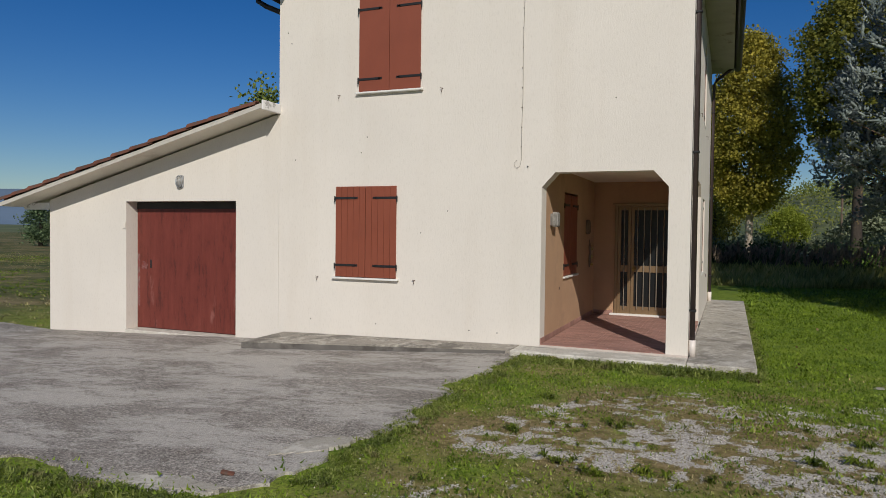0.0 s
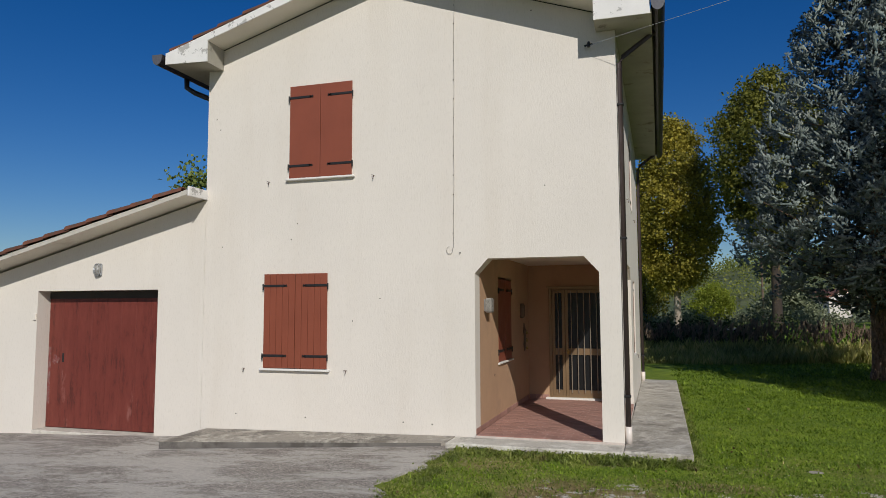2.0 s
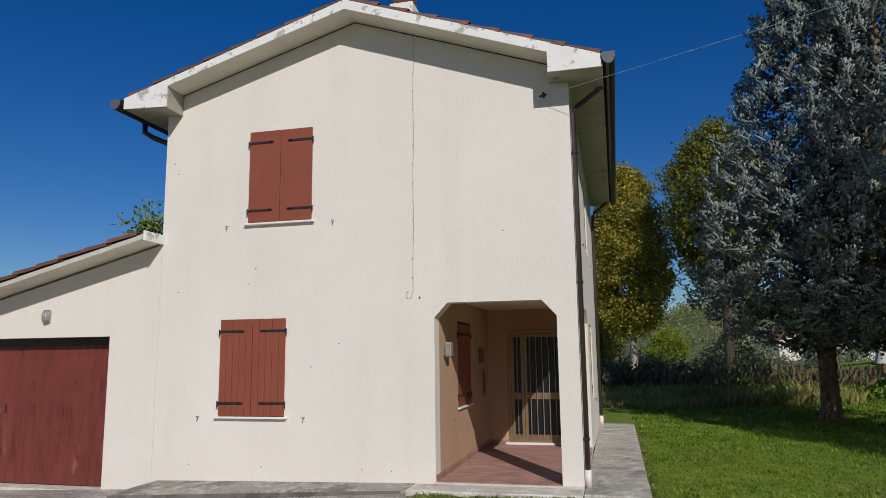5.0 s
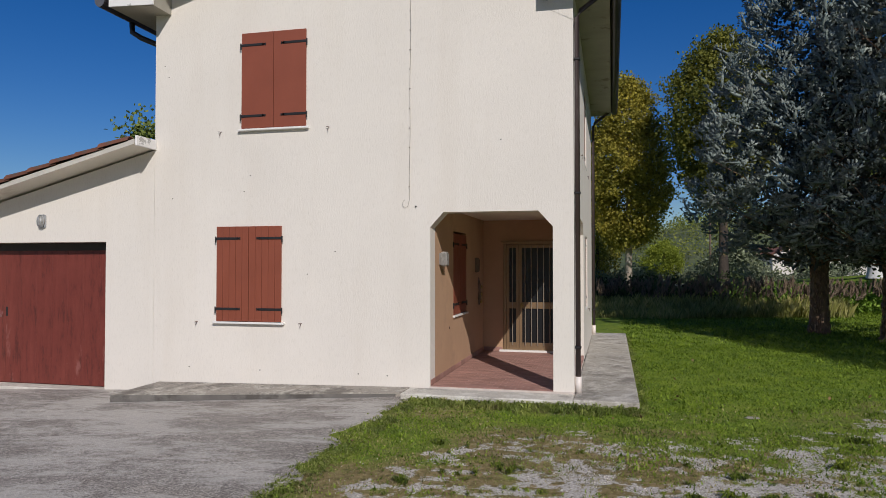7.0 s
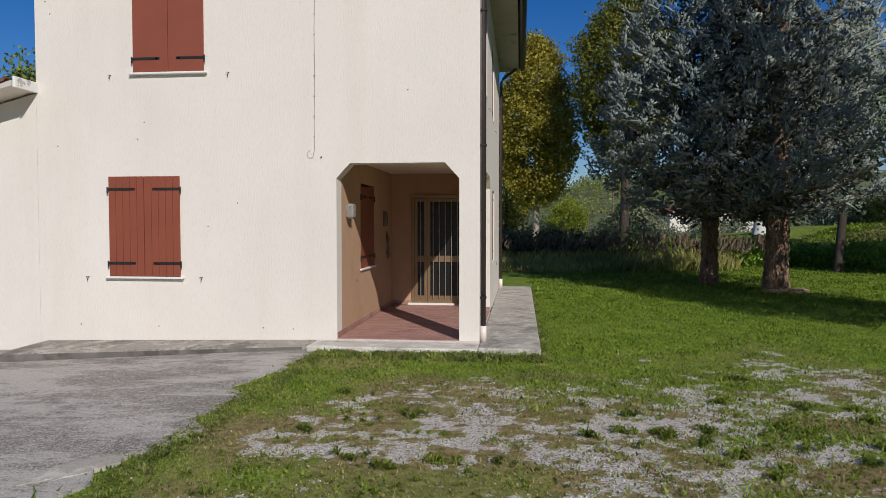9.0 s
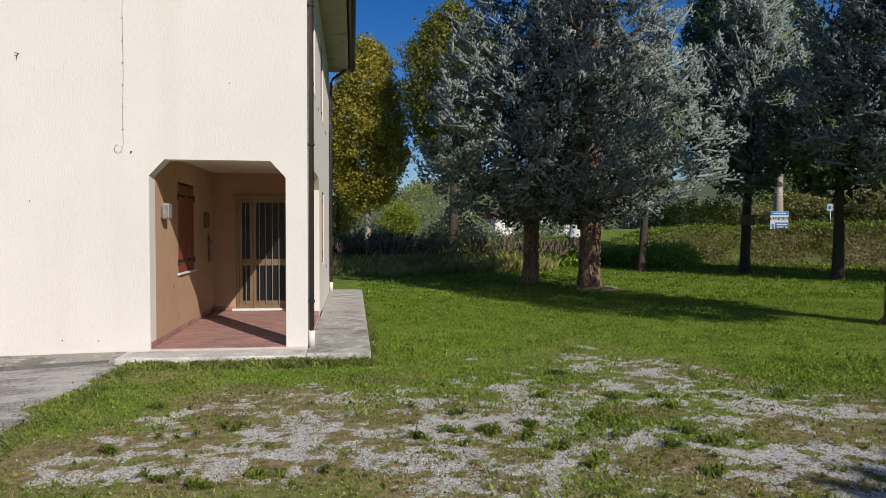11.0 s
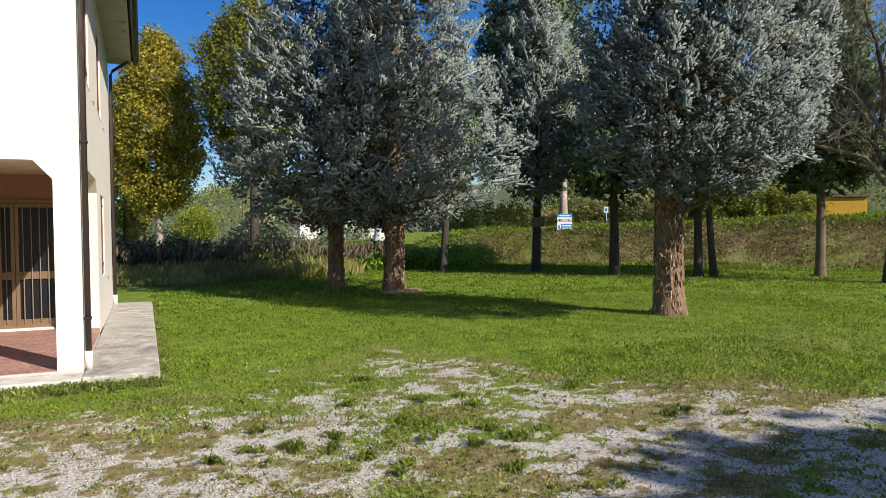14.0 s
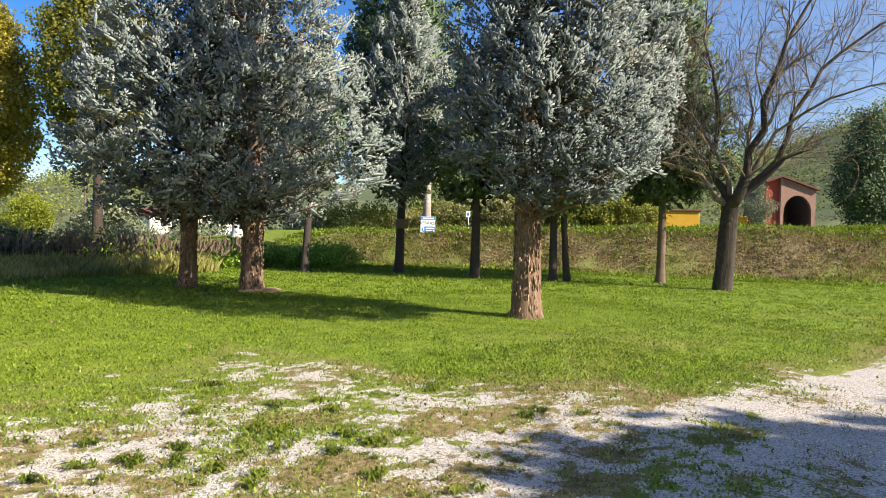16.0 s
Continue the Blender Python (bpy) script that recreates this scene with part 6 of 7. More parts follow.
g0 = np.random.default_rng(51)
thicket("bramble_scrub", [(x + g0.normal(0, 0.3), 18.6 + 0.9 * (k % 3) + g0.normal(0, 0.3)) for k, x in enumerate(np.arange(-9, 5.6, 0.65))], M_SCRUB, "dark belt of bramble scrub along the ditch", "scrub", 60, 1.15, 1.0, 26, 9, (0.12, 0.24), spread=0.22)
thicket("ivy_bank", [(5.0 + 0.55 * k + g0.normal(0, 0.4), 20.8 - 0.09 * k + g0.normal(0, 0.5)) for k in range(17)], M_IVY, "bright green ivy and creepers over the bank", "creeper", 90, 0.85, 1.1, 30, 12, (0.14, 0.26), spread=0.2)
thicket("olive_scrub", [(x + g0.normal(0, 1.0), 44 + g0.normal(0, 3)) for x in np.arange(-14, 26, 2.2)], M_OLIVE, "grey-green scrub beyond the ditch", "scrub", 120, 1.5, 1.9, 28, 9, (0.22, 0.4), spread=0.45)
thicket("hedgerow", [(26.5 + 0.9 * k + g0.normal(0, 0.6), 31.5 - 1.25 * k + g0.normal(0, 0.6)) for k in range(9)], M_HEDGE, "loose grey-green hedgerow along the road", "hedge", 150, 2.2, 1.3, 34, 14, (0.15, 0.28), spread=0.3)
thicket("roadside_shrubs", [(22.0 + 0.9 * k + g0.normal(0, 0.5), 37.5 - 1.05 * k + g0.normal(0, 0.8)) for k in range(12)], M_LIME, "yellow-green shrubs across the road", "shrubs", 180, 2.0, 1.2, 26, 12, (0.18, 0.32), spread=0.3)
thicket("lime_shrubs", [(29.2 + 0.75 * k + g0.normal(0, 0.3), 19.6 - 0.8 * k + g0.normal(0, 0.3)) for k in range(4)], M_LIME, "yellow-green shrubs beside the roadside posts", "shrubs", 210, 1.9, 1.1, 40, 16, (0.16, 0.3), spread=0.28)
broadleaf(4.6, 51.0, round_top(0.7, 3.5, 1.7), 0.12, 110, 22, M_BRIGHT, M_BARK_GREY, "bright lime-green rounded bush beyond the ditch", 39, name="bush", size=(0.16, 0.3), spread=0.25, group="bushes")
broadleaf(9.5, 47.0, round_top(0.1, 3.6, 2.0), 0.10, 80, 12, M_OLIVE, M_BARK_GREY, "pale grey-green bush beyond the ditch", 42, name="bush", group="bushes")
for x, y, h, r, mt, s in ((53.5, 10.5, 10.5, 2.4, M_GREEN, 45), (50.0, 12.2, 5.4, 1.2, M_SCRUB, 46), (40, 26, 7.0, 2.2, M_GREEN, 47), (36, 31, 8.0, 2.4, M_GREEN, 48), (31, 36, 8.0, 2.4, M_GREEN, 50)):
    broadleaf(x, y, round_top(1.6, h, r), 0.2, 110, 11, mt, M_BARK_GREY, "dense green tree beyond the road", s, size=(0.25, 0.45))
for x, y, h, r, s in ((-59, 36.4, 4.1, 1.5, 54), (-72, 38, 2.4, 1.6, 55), (-66.5, 34, 3.4, 1.6, 56), (-57, 37.6, 2.4, 0.8, 57)):
    broadleaf(x, y, round_top(0.2, h, r), 0.2, 70, 12, M_FIR if s != 57 else M_LIME, M_BARK_GREY, "dark green tree on the far side of the field", s, size=(0.28, 0.45), spread=0.35)

blade_v = np.array([(-0.5, 0, 0), (0.5, 0, 0), (0.3, 0.14, 0.6), (0.0, 0.45, 1.0)])
blade_f = np.array([(0, 1, 2), (0, 2, 3)])


def blades(n_blades, spread, width, seed):
    g = np.random.default_rng(seed)
    vs, fs = [], []
    for i in range(n_blades):
        a, h = g.uniform(0, math.tau), g.uniform(0.55, 1.1)
        lean = g.uniform(0.1, 0.9)
        m = np.array([[math.cos(a), -math.sin(a), 0], [math.sin(a), math.cos(a), 0], [0, 0, 1]])
        v = blade_v * np.array([width, lean, h])
        v = v @ m.T + np.array([*(g.normal(0, spread, 2)), 0])
        fs.append(blade_f + len(vs) * 4)
        vs.append(v)
    return np.concatenate(vs), np.concatenate(fs)


def reeds():
    g = np.random.default_rng(70)
    n = 5200
    x, y = g.uniform(-10, 9.0, n), 14.2 + 3.6 * g.random(n)
    keep = (y > 14.1 + 0.35 * np.maximum(0, x - 2) + 0.5 * field_noise(x, y, 0.6)) & (x < 8.2)
    x, y = x[keep], y[keep]
    tp = blades(4, 0.35, 0.045, 71)
    v, f = strew(*tp, np.stack([x, y, land(x, y)], axis=1), g.normal(0, 0.14, (len(x), 3)) + np.array([0, 0, 1.0]), g.uniform(0.30, 0.62, len(x)) * (0.55 + 0.28 * (y - 14.1)))
    triangles("reeds", v, f, M_REED, None, "tall dry yellow-green reeds along the ditch", "reeds", "stuff")
    n = 700
    x, y = g.uniform(-10, 9.5, n), g.uniform(16.7, 18.2, n)
    tp = spray_template(9, 0.5, 0.6, 0.07, 72)
    v, f = strew(*tp, np.stack([x, y, land(x, y) + g.uniform(0.5, 1.0, n)], axis=1), g.normal(0, 0.25, (n, 3)) + np.array([0.1, 0, 1.0]), g.uniform(0.25, 0.45, n))
    triangles("reed_plumes", v, f, M_PLUME, None, "brown feathery reed plumes", "reeds", "stuff")


reeds()

# ---- lawn, gravel, weeds ----
def sward(n_blades, spread, width, seed):
    """A patch of short leaning leaves, one triangle each."""
    g = np.random.default_rng(seed)
    a, h, lean = g.uniform(0, math.tau, n_blades), g.uniform(0.4, 0.95, n_blades), g.uniform(0.3, 1.5, n_blades)
    o, b = np.stack([np.cos(a), np.sin(a), 0 * a], axis=1), np.stack([-np.sin(a), np.cos(a), 0 * a], axis=1)
    c = np.concatenate([g.normal(0, spread, (n_blades, 2)), np.zeros((n_blades, 1))], axis=1)
    w = (width * g.uniform(0.7, 1.3, n_blades))[:, None] / 2
    tip = c + o * (lean * h)[:, None] + np.array([0, 0, 1.0]) * h[:, None]
    v = np.stack([c - b * w, c + b * w, tip], axis=1).reshape(-1, 3)
    return v, np.arange(n_blades * 3).reshape(-1, 3)


BLADES = [sward(8, 2.6, 0.50, s) for s in (81, 82, 77)]
BLADES_FAR = [sward(8, 2.0, 0.45, 83)]


def on_hard(x, y):
    drive = (x < -2.12 - 0.1 * np.sin(y * 2.1)) & (y > -5.85) & (y < 0.1)
    path = (x > -2.25) & (x < 0.80) & (y > -0.50) & (y < 8.3)
    house = (x > -11.5) & (x < 0.1) & (y > -0.05) & (y < 8.2)
    plat = (x > -6.2) & (x < -2.1) & (y > -0.95) & (y < 0)
    return drive | path | house | plat


def lawn(name, n, x0, x1, y0, y1, tuft, size, material, seed, cut, label, bank=False):
    g = np.random.default_rng(seed)
    x, y = g.uniform(x0, x1, n), g.uniform(y0, y1, n)
    if bank:
        x, y = 0.81 * x + 0.585 * y, 0.585 * x - 0.81 * y
    cover, dry = gravel_cover(x, y), dry_cover(x, y)
    keep = ~on_hard(x, y) & cut(x, y, cover, dry, g.random(n))
    x, y = x[keep], y[keep]
    tall = 0.55 + 0.5 * field_noise(x, y, 0.9, 6) + 0.6 * field_noise(x, y, 4.5, 16)
    pos = np.stack([x, y, ground_z(x, y) - 0.004], axis=1)
    dirs = g.normal(0, 0.16, (len(x), 3)) + np.array([0, 0, 1.0])
    s = g.uniform(size[0], size[1], len(x)) * tall
    chunks = [strew(*tp, pos[i::len(tuft)], dirs[i::len(tuft)], s[i::len(tuft)]) for i, tp in enumerate(tuft)]
    v, f = merge(chunks)
    triangles(name, v, f, material, None, label, "grass", "stuff")


lawn("lawn_grass", 33000, -5.5, 9.0, -7.0, -1.0, BLADES, (0.016, 0.036), M_BLADE, 84, lambda x, y, c, d, r: (r > c * 1.3) & (r > d * 0.75), "short green lawn blades with bare patches")
lawn("lawn_grass", 33000, 0.5, 14.0, -4.2, 7.0, BLADES, (0.018, 0.040), M_BLADE, 78, lambda x, y, c, d, r: (r > c * 1.3) & (r > d * 0.75), "short green lawn blades on the open lawn")
lawn("lawn_grass", 17000, 0.8, 24.0, 6.0, 20.0, BLADES_FAR, (0.035, 0.075), M_BLADE, 85, lambda x, y, c, d, r: r > 0.02, "short green lawn blades under the trees")
lawn("lawn_grass", 15000, 12.6, 31.0, -6.0, 6.2, BLADES_FAR, (0.025, 0.06), M_BLADE, 79, lambda x, y, c, d, r: r > c, "short green lawn blades beside the gravel lane")
lawn("dry_grass", 36000, -2.4, 9.0, -6.2, 1.2, BLADES, (0.012, 0.026), M_BLADE_DRY, 86, lambda x, y, c, d, r: (r < d * 0.9) & (r > c * 0.55), "dry straw-coloured grass between gravel")
lawn("bank_grass", 20000, 24.2, 33.0, -14.0, 27.0, BLADES_FAR, (0.06, 0.14), M_BLADE, 87, lambda x, y, c, d, r: r < 0.14 + 0.86 * smooth(26.6, 25.2, 0.81 * x + 0.585 * y) + 0.3 * smooth(4, -6, 0.585 * x - 0.81 * y) + 0.6 * smooth(29.5, 30.5, 0.81 * x + 0.585 * y), "rough grass on the road bank", True)
lawn("bank_straw", 11000, 25.4, 31.0, -12.0, 27.0, BLADES_FAR, (0.05, 0.13), M_STRAW, 90, lambda x, y, c, d, r: r < 0.35 + 0.6 * smooth(-14, -4, 0.585 * x - 0.81 * y), "dry straw on the road bank", True)
lawn("field_weeds", 12000, -46.0, -11.6, -3.0, 30.0, BLADES_FAR, (0.03, 0.08), M_BLADE_DRY, 88, lambda x, y, c, d, r: r < field_noise(x, y, 0.3, 2) * 1.1, "dry weeds over the rough field")
lawn("field_green", 7000, -40.0, -11.6, -3.0, 22.0, BLADES_FAR, (0.03, 0.09), M_BLADE, 89, lambda x, y, c, d, r: r < smooth(0.5, 0.7, field_noise(x, y, 0.25, 7)), "green weeds over the rough field")


def rosette(n_blades, seed):
    """A flat weed tuft: bent blades that spread from one root."""
    g = np.random.default_rng(seed)
    vs, fs = [], []
    for i in range(n_blades):
        a, r, h = g.uniform(0, math.tau), g.uniform(0.45, 1.1), g.uniform(0.25, 0.6)
        o, b = np.array([math.cos(a), math.sin(a), 0]), np.array([-math.sin(a), math.cos(a), 0]) * g.uniform(0.045, 0.085)
        up, k = np.array([0, 0, 1.0]), len(vs)
        vs += [o * 0.03, o * r * 0.5 + up * h - b, o * r * 0.5 + up * h + b, o * r + up * h * g.uniform(0.2, 0.9)]
        fs += [(k, k + 2, k + 1), (k + 1, k + 2, k + 3)]
    return np.array(vs), np.array(fs)


def fringe():
    """Longer grass along the concrete edges and the rim of the drive."""
    g = np.random.default_rng(91)
    x = np.concatenate([g.uniform(-2.05, 0.85, 800), 0.80 + g.normal(0.01, 0.045, 800), -2.02 + g.normal(0.0, 0.09, 800), g.uniform(-6.0, -2.4, 700)])
    y = np.concatenate([-0.49 - np.abs(g.normal(0, 0.17, 800)), g.uniform(-0.5, 8.3, 800), g.uniform(-5.5, -0.5, 800), -5.94 - np.abs(g.normal(0, 0.12, 700))])
    tall = np.concatenate([0.045 + 0.075 * g.random(800) ** 1.8, g.uniform(0.035, 0.07, 1600), g.uniform(0.04, 0.08, 700)])
    tp = rosette(12, 92)
    v, f = strew(*tp, np.stack([x, y, land(x, y)], axis=1), g.normal(0, 0.22, (len(x), 3)) + np.array([0, 0, 1.0]), tall, np.array([1.0, 1.0, 1.1]))
    triangles("edge_grass", v, f, M_FRINGE, None, "longer grass along the concrete and the drive", "grass", "stuff")


fringe()


def weeds():
    """Separate weed tufts that break through the gravel, some alone and some in drifts."""
    g = np.random.default_rng(95)
    n = 3600
    x, y = g.uniform(-1.9, 8.0, n), g.uniform(-6.2, 0.4, n)
    d, green, lane = gravel_depth(x, y)
    keep = (d > 0.1) & (g.random(n) < 0.22 + 0.30 * smooth(0.5, 0.75, field_noise(x, y, 0.9, 12)) + 0.75 * green - 0.35 * lane) & ~on_hard(x, y)
    x, y = x[keep], y[keep]
    big = np.array([(tx + g.normal(0, 0.05), ty + g.normal(0, 0.04)) for tx, ty in TUFTS for _ in range(4)])
    x, y = np.concatenate([x, big[:, 0]]), np.concatenate([y, big[:, 1]])
    size = np.concatenate([0.018 + 0.06 * g.random(keep.sum()) ** 2.2, g.uniform(0.07, 0.125, len(big))])
    tp = [rosette(22, s) for s in (96, 97, 98)]
    pos = np.stack([x, y, land(x, y)], axis=1)
    way = g.normal(0, 0.12, (len(x), 3)) + np.array([0, 0, 1.0])
    v, f = merge([strew(*tp[i], pos[i::3], way[i::3], size[i::3]) for i in (0, 1, 2)])
    triangles("gravel_weeds", v, f, M_WEED, None, "low green weed tufts growing through the gravel", "weeds", "stuff")


weeds()

stone_v = np.array([(1, 0.1, 0), (-0.9, 0.2, 0.05), (0.1, 0.8, -0.05), (-0.1, -0.85, 0.1), (0.1, 0.05, 0.55), (0, 0, -0.5)])
stone_f = np.array([(0, 2, 4), (2, 1, 4), (1, 3, 4), (3, 0, 4), (2, 0, 5), (1, 2, 5), (3, 1, 5), (0, 3, 5)])


def gravel():
    g = np.random.default_rng(101)
    n = 40000
    x, y = g.uniform(-2.0, 12.0, n), g.uniform(-7.2, 0.6, n)
    near = np.hypot(x - 0.6, y + 9)
    keep = (gravel_cover(x, y) + g.normal(0, 0.28, n) > 0.55) & (g.random(n) < np.clip(7.0 / near, 0.25, 1) ** 1.2)
    x, y = x[keep], y[keep]
    v, f = strew(stone_v, stone_f, np.stack([x, y, land(x, y) + 0.002], axis=1), g.normal(0, 1, (len(x), 3)), g.uniform(0.005, 0.012, len(x)))
    triangles("gravel", v, f, M_STONE, None, "crushed white limestone gravel", "gravel", "stuff")


gravel()


def litter():
    g = np.random.default_rng(105)
    n = 13000
    s, u = g.uniform(25.2, 30.6, n), g.uniform(-10, 26, n)
    x, y = 0.81 * s + 0.585 * u, 0.585 * s - 0.81 * u
    lx, ly = g.uniform(-2, 11, 60), g.uniform(-6.5, 4, 60)
    hard = on_hard(lx, ly)
    x, y = np.concatenate([x, lx[~hard]]), np.concatenate([y, ly[~hard]])
    tp = leaf_template(1, 1.0, 106)
    v, f = strew(*tp, np.stack([x, y, ground_z(x, y) + 0.03], axis=1), g.normal(0, 0.5, (len(x), 3)) + np.array([0, 0, 1.0]), np.where(np.arange(len(x)) < n, g.uniform(0.06, 0.15, len(x)), g.uniform(0.05, 0.10, len(x))))
    triangles("fallen_leaves", v, f, M_LITTER, None, "brown fallen leaves scattered on the bank and lawn", "leaves", "stuff")


litter()
flat_stone = bmesh.new()
bmesh.ops.create_icosphere(flat_stone, subdivisions=2, radius=1, matrix=Matrix.Translation((2.02, -0.55, -0.115)) @ Matrix.Diagonal((0.085, 0.05, 0.016, 1)))
solid("flat_stone", flat_stone, M_CONCRETE, "flat pale stone lying in the grass", "stone", "")
shard = bmesh.new()
bmesh.ops.create_cube(shard, size=1, matrix=pose(-2.62, -5.55, -0.10, 8, 14, 30) @ Matrix.Diagonal((0.09, 0.045, 0.02, 1)))
bmesh.ops.bevel(shard, geom=list(shard.edges), offset=0.006, segments=1, affect="EDGES")
solid("tile_shard", shard, M_TILE, "broken terracotta shard on the drive", "shard", "")

# ---- road, signs and far buildings ----
bm = bmesh.new()
us = np.linspace(-60, 60, 40)
rows = []
for u in us:
    rows.append([bm.verts.new((0.81 * s + 0.585 * u, 0.585 * s - 0.81 * u, float(land(0.81 * s + 0.585 * u, 0.585 * s - 0.81 * u)) + 0.03)) for s in (33.2, 38.5)])
for a, b in zip(rows, rows[1:]):
    bm.faces.new((a[0], a[1], b[1], b[0]))
ext = bmesh.ops.extrude_face_region(bm, geom=list(bm.faces))["geom"]
bmesh.ops.translate(bm, verts=[v for v in ext if isinstance(v, bmesh.types.BMVert)], vec=(0, 0, -0.2))
solid("road", bm, M_ROAD, "grey asphalt road along the top of the bank", "road")


def set_turn(ob, x, y, z, turn):
    ob.matrix_basis = pose(x, y, z, 0, 0, turn)


SX, SY = 21.0, 22.3
sg = thing("sale_sign", (0, 0, 0), "blue and white for-sale board on two wooden posts", "sign")
part("board", boxes(((-0.40, -0.012, 0.10), (0.40, 0.012, 0.96)), bevel=0.004), M_SIGN_WHITE, sg)
part("header", boxes(((-0.395, -0.017, 0.78), (0.395, -0.0125, 0.955))), M_SIGN_BLUE, sg, "blue header band")
part("footer", boxes(((-0.20, -0.017, 0.105), (0.395, -0.0125, 0.43))), M_SIGN_BLUE, sg, "blue footer band")
for x0, x1, z in ((-0.28, 0.30, 0.865), (-0.12, 0.34, 0.33), (-0.12, 0.34, 0.20)):
    part("print_bar", boxes(((x0, -0.021, z - 0.03), (x1, -0.0175, z + 0.03))), M_SIGN_WHITE, sg)
part("mark", boxes(((-0.34, -0.017, 0.18), (-0.25, -0.0125, 0.36))), M_SIGN_BLUE, sg)
for px in (-0.37, 0.37):
    part("post", boxes(((px - 0.02, 0.0125, -0.35), (px + 0.02, 0.05, 0.95))), M_PLANK, sg)
curve = bpy.data.curves.new("lettering", "FONT")
curve.body, curve.size, curve.align_x, curve.align_y, curve.extrude = "VENDESI", 0.225, "CENTER", "CENTER", 0.003
tmp = bpy.data.objects.new("lettering", curve)
scene.collection.objects.link(tmp)
bpy.context.view_layer.update()
text_mesh = bpy.data.meshes.new_from_object(tmp.evaluated_get(bpy.context.evaluated_depsgraph_get()))
bpy.data.objects.remove(tmp)
text_mesh.materials.clear()
text_mesh.materials.append(M_SIGN_BLACK)
lettering = new("lettering", text_mesh)
lettering.parent = sg
lettering.matrix_basis = pose(0, -0.018, 0.605, 90, 0, 0)
set_turn(sg, SX, SY, 1.36, -22)
bx, by = 23.2, 21.6
sb = thing("small_sign", (0, 0, 0), "small blue sign on a thin white post", "sign")
part("post", tube(bmesh.new(), [(0, 0, -0.2), (-0.06, 0, 0.95)], 0.022, 8), M_SIGN_WHITE, sb)
part("board", boxes(((-0.17, -0.02, 0.66), (0.05, 0.0, 0.98)), bevel=0.004), M_SIGN_WHITE, sb)
part("panel", boxes(((-0.12, -0.026, 0.74), (0.0, -0.0205, 0.90))), M_SIGN_BLUE, sb)
set_turn(sb, bx, by, float(land(bx, by)), -30)
bh = thing("nest_box", (14.55, 14.35, 1.75), "small dark wooden nest box on a trunk", "nest box")
part("body", boxes(((14.35, 14.15, 1.62), (14.75, 14.40, 1.95)), bevel=0.01), M_PLANK, bh)
part("roof", boxes(((14.30, 14.10, 1.95), (14.80, 14.45, 1.98)), bevel=0.006), M_PLANK, bh)


def pole(x, y, h, r, material, label):
    zb = float(land(x, y))
    p = thing("post", (x, y, zb), label, "post", "roadside posts")
    part("shaft", tube(bmesh.new(), [(x, y, zb - 0.2), (x, y, zb + h)], r, 8), material, p)
    part("collar", tube(bmesh.new(), [(x, y, zb + h), (x, y, zb + h + 0.03)], r * 1.25, 8), material, p)


pole(26.3, 20.6, 2.6, 0.045, M_POST, "grey galvanised roadside post")
pole(29.6, 20.0, 2.4, 0.045, M_POST, "grey galvanised roadside post")
pole(34.0, 13.0, 2.2, 0.045, M_POST, "grey galvanised roadside post")
pole(9.5, 60.6, 7.5, 0.10, M_PLANK, "weathered wooden telegraph pole in the distance")
pole(37.5, 6.4, 7.5, 0.10, M_POST, "pale pole beside the road")


def red_house():
    h = thing("red_house", (0, 0, 0), "red house with a brick arched front and tile roof", "house", "far buildings")
    arch = [(1.9 + 1.55 * math.cos(math.pi * k / 14), 1.7 + 1.55 * math.sin(math.pi * k / 14)) for k in range(15)]
    face = [(0, 0), (0.35, 0)] + arch[::-1] + [(3.45, 0), (3.9, 0), (3.9, 3.75), (0, 4.85)]
    part("front", plate(face, [], lambda u, v, w: (u, w, v), 0.35), M_BRICK, h, "brick front with a wide arch")
    part("wall", plate([(-1.5, 0), (-0.005, 0), (-0.005, 4.8), (-1.5, 4.40)], [], lambda u, v, w: (u, 0.3 + w, v), 0.3), M_RED_WALL, h, "red painted wall")
    part("back", boxes(((-1.5, 5.0, 0), (3.9, 5.2, 3.6)), ((3.7, 0.36, 0), (3.9, 5.0, 3.6)), ((-1.5, 0.61, 0), (-1.3, 5.0, 3.6))), M_PLANK, h)
    part("roof", plate([(-1.8, 4.34), (0, 4.87), (4.2, 3.70), (4.2, 3.85), (0, 5.03), (-1.8, 4.49)], [], lambda u, v, w: (u, -0.3 + w, v), 5.8), M_TILE, h, "terracotta roof")
    part("window", boxes(((1.2, 4.9, 1.0), (2.6, 4.99, 2.4))), M_PANE, h)
    h.matrix_basis = pose(61.5, 26.0, float(land(62.0, 25.1)) + 0.15, 0, 0, -36) @ Matrix.Diagonal((0.8, 1, 1, 1))
    y = thing("yellow_shed", (0, 0, 0), "low yellow shed beside the road", "shed", "far buildings")
    part("wall", boxes(((-2.3, 0, 0), (2.0, 3.0, 1.5)), bevel=0.02), M_YELLOW_PAINT, y)
    part("roof", boxes(((-2.45, -0.15, 1.5), (2.15, 3.15, 1.62)), bevel=0.02), M_TILE, y)
    set_turn(y, 48.3, 27.4, float(land(48.3, 27.4)) + 0.15, -40)
    k = thing("yellow_bin", (0, 0, 0), "yellow and red roadside container", "container", "far buildings")
    part("body", boxes(((-0.5, 0, 0), (0.5, 0.8, 1.2)), bevel=0.03), M_YELLOW_PAINT, k)
    part("panel", boxes(((0.52, 0, 0), (1.05, 0.8, 0.9)), bevel=0.03), M_RED_WALL, k)
    set_turn(k, 50.6, 23.0, float(land(50.6, 23.0)), -60)


red_house()


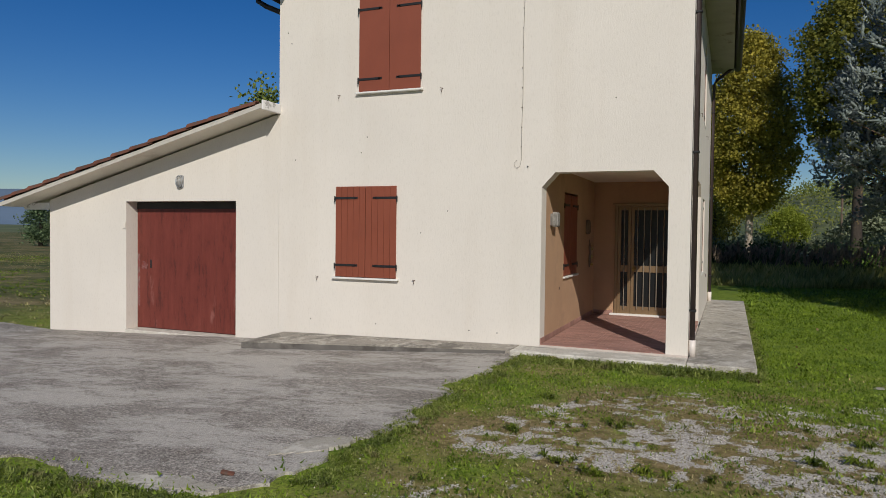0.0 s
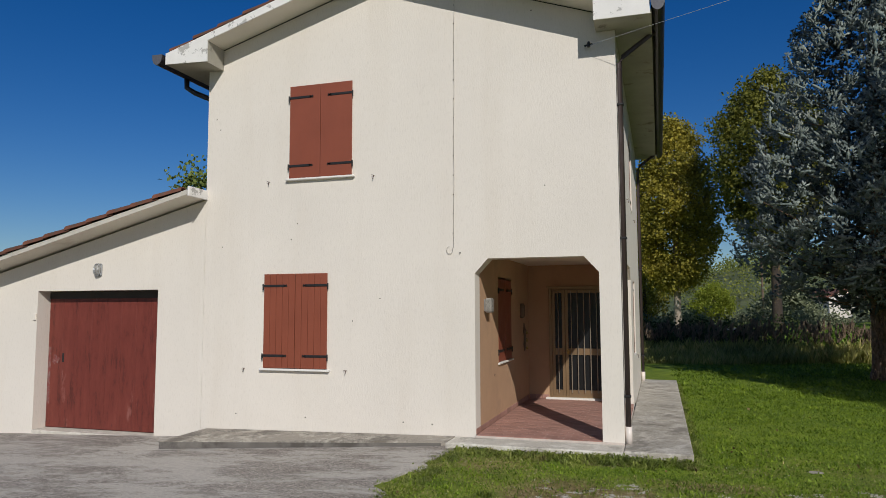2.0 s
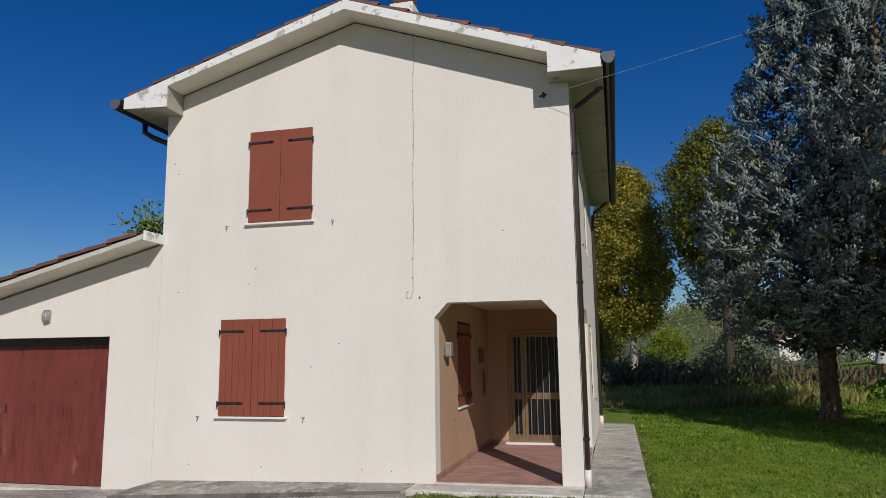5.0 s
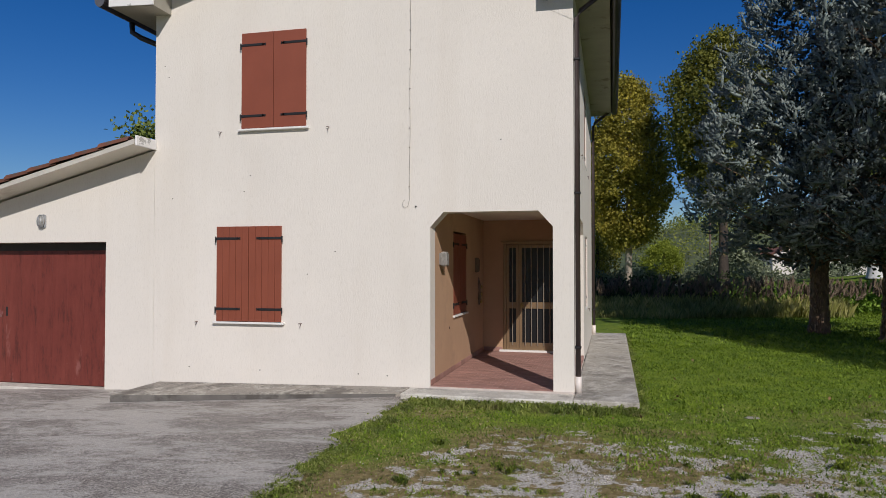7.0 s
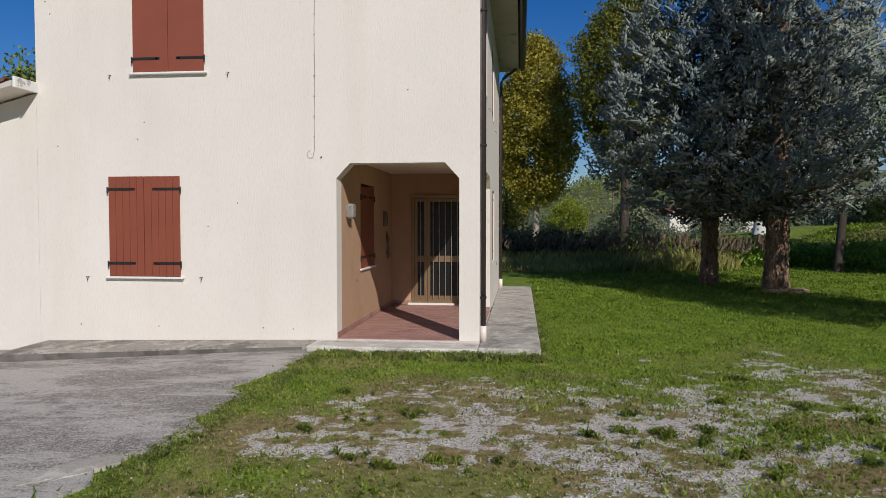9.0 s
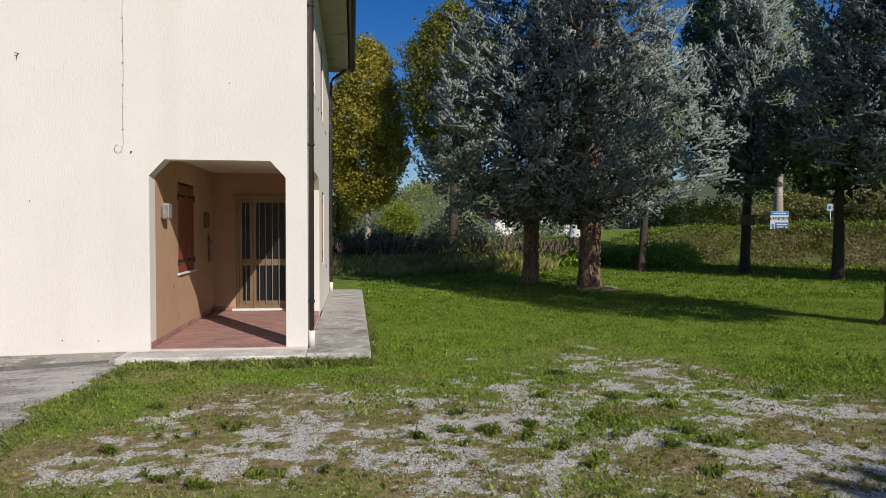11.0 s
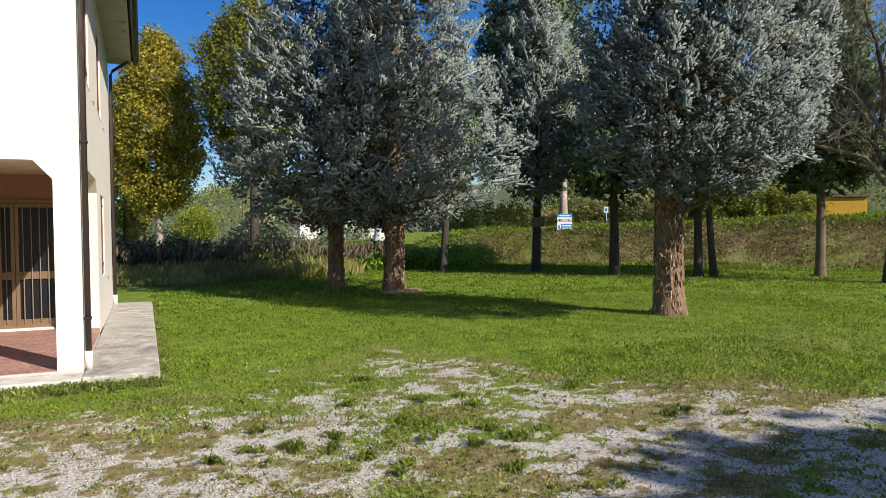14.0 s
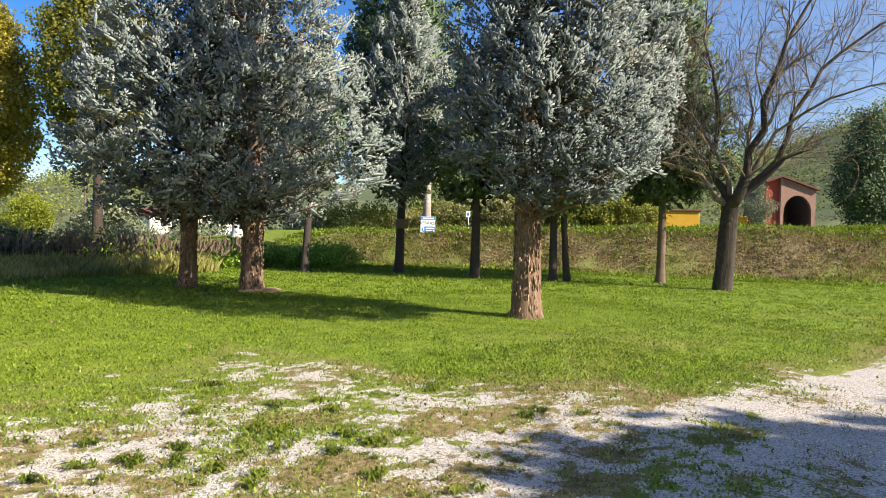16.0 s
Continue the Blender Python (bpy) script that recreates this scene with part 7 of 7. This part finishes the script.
def far_house(x, y, turn, w, d, h, label):
    o = thing("far_house", (0, 0, 0), label, "house", "far buildings")
    gab = [(-w / 2, 0), (w / 2, 0), (w / 2, h), (0, h + w * 0.22), (-w / 2, h)]
    part("wall", plate(gab, [rect(-0.5, h * 0.45, 0.4, h * 0.75)], lambda u, v, q: (u, q, v), 0.3), M_FARWHITE, o, "pale gable wall")
    part("wall", boxes(((-w / 2, 0.3, 0), (-w / 2 + 0.3, d, h)), ((w / 2 - 0.3, 0.3, 0), (w / 2, d, h)), ((-w / 2 + 0.3, d - 0.3, 0), (w / 2 - 0.3, d, h))), M_FARWHITE, o)
    part("roof", plate([(-w / 2 - 0.4, h - 0.1), (0, h + w * 0.22 + 0.02), (w / 2 + 0.4, h - 0.1), (w / 2 + 0.4, h + 0.08), (0, h + w * 0.22 + 0.22), (-w / 2 - 0.4, h + 0.08)], [], lambda u, v, q: (u, q, v), d + 0.4), M_TILE, o, "terracotta roof")
    part("window", boxes(((-0.5, 0.16, h * 0.45), (0.4, 0.2, h * 0.75))), M_PANE, o)
    set_turn(o, x, y, 0.4, turn)


far_house(26.0, 77.5, -10, 4.6, 7.0, 2.6, "small white house with a red tile roof far off")
far_house(21.5, 84.0, 20, 4.0, 6.0, 2.4, "pale farm building with a red roof far off")


# ---- hills ----
def hill_height(az):
    return np.interp(az, [-180, -100, -70, -50, -25, 0, 5, 12, 25, 40, 57, 67, 80, 105, 140, 180], [4, 3, 3, 3, 3, 14, 22, 26, 26, 26, 36, 50, 62, 60, 20, 4])


def hills():
    az = np.radians(np.arange(-180, 180.1, 1.5))
    rr = np.concatenate([np.linspace(125, 420, 26)])
    A, R = np.meshgrid(az, rr)
    H = hill_height(np.degrees(A)) * smooth(125, 330, R) * (0.86 + 0.28 * field_noise(np.degrees(A) * 0.12, R * 0.01, 1.0, 3))
    v = np.stack([R * np.sin(A), R * np.cos(A), H - 1.5], axis=-1)
    n, m = A.shape
    ix = np.arange(n * m).reshape(n, m)
    q = np.stack([ix[:-1, :-1], ix[:-1, 1:], ix[1:, 1:], ix[1:, :-1]], axis=-1).reshape(-1, 4)
    f = np.concatenate([q[:, [0, 2, 1]], q[:, [0, 3, 2]]])
    triangles("hills", v.reshape(-1, 3), f, M_HILL, None, "green wooded hills round the valley", "hill", "structure")
    g = np.random.default_rng(121)
    k = 1250
    a, r = np.radians(np.where(g.random(k) < 0.36, g.uniform(-2, 15, k), g.uniform(49, 73, k))), 150 + 265 * g.random(k) ** 0.9
    h = hill_height(np.degrees(a)) * smooth(125, 330, r) * (0.86 + 0.28 * field_noise(np.degrees(a) * 0.12, r * 0.01, 1.0, 3)) - 1.5
    keep = (h > 1.0)
    a, r, h = a[keep], r[keep], h[keep]
    base = np.stack([r * np.sin(a), r * np.cos(a), h], axis=1)
    chunks = []
    tp = [leaf_template(46, 0.17, 122), leaf_template(46, 0.17, 123)]
    for j in range(2):
        p = base[j::2] + np.array([0, 0, 1.8])
        chunks.append(strew(*tp[j], p, g.normal(0, 0.2, p.shape) + np.array([0, 0, 1.0]), g.uniform(3.0, 5.0, len(p))))
    v, f = merge(chunks)
    triangles("far_woods", v, f, M_WOODS, None, "mixed green woodland over the far hills", "woods", "stuff")
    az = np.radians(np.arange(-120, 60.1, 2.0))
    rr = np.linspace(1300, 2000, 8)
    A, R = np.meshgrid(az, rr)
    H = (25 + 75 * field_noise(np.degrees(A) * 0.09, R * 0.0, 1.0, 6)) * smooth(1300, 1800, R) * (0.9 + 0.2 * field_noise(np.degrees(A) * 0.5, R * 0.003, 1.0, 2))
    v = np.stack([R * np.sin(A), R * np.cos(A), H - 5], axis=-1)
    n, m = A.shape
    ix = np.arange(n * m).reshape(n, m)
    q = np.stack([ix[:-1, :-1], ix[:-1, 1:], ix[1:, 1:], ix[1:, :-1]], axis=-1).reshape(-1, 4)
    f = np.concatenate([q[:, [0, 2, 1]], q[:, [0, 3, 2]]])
    triangles("distant_hills", v.reshape(-1, 3), f, M_BLUEHILL, None, "distant hills on the horizon, tinted blue for haze", "hill", "structure")


# the blue of the distant air is painted into the hill colour
M_BLUEHILL = surface("haze_tinted_hill", (0.13, 0.19, 0.27), 1.0, 0.1, 0.01, 0.05, 0)
hills()

# ---- porch floor: narrow terracotta tiles laid in rows, and the skirting ----
def flat_tile(name, sx, sy, h, material):
    bm = boxes(((0, 0, 0), (sx, sy, h)), bevel=0.0025)
    return mesh_of(bm, name, material)


TW, TL = 0.074, 0.245
tile_full = flat_tile("floor_tile", TL - 0.010, TW - 0.010, 0.012, M_KLINKER)
halves = {}
row = 0
y = -0.015
while y + TW < 4.0:
    x = -1.915 - (row % 3) * TL / 3
    while x < -0.005:
        a, b = max(x, -1.915), min(x + TL, -0.005 if y > T - 0.1 else -0.275)
        if y < T and b > -0.275:
            b = min(b, -0.275)
        if y > 3.10 - TW and b > -T - 0.005:
            b = -T - 0.005
        if b - a > 0.03:
            key = round(b - a, 3)
            if abs(key - TL) < 0.002:
                me = tile_full
            else:
                if key not in halves:
                    halves[key] = flat_tile("floor_tile", b - a - 0.010, TW - 0.010, 0.012, M_KLINKER)
                me = halves[key]
            ob = new("tile", me)
            ob.parent = porch_floor
            ob.location = (a + 0.005, y + 0.005, -0.012 + random.uniform(-0.0008, 0.0008))
        x += TL
    row += 1
    y += TW
skirt = flat_tile("skirting_tile", 0.010, 0.238, 0.075, M_KLINKER)
skirt_back = flat_tile("skirting_tile", 0.112, 0.010, 0.075, M_KLINKER)
board = thing("skirting", (-1.915, 2.0, 0), "terracotta tile skirting along the porch walls", "skirting", kind="structure")
y = 0.02
while y < 3.75:
    ob = new("tile", skirt)
    ob.parent = board
    ob.location = Vector((-1.919, y, 0.0)) - ORIGIN[board]
    y += 0.243
for k in range(3):
    ob = new("tile", skirt_back)
    ob.parent = board
    ob.location = Vector((-1.905 + k * 0.118, 3.989, 0.0)) - ORIGIN[board]
side_skirt = thing("skirting", (0.0, 3.2, 0), "terracotta tile skirting at the porch pier", "skirting", kind="structure")
part("tile", boxes(((-0.258, 3.088, 0.0), (-0.002, 3.099, 0.075))), M_KLINKER, side_skirt)
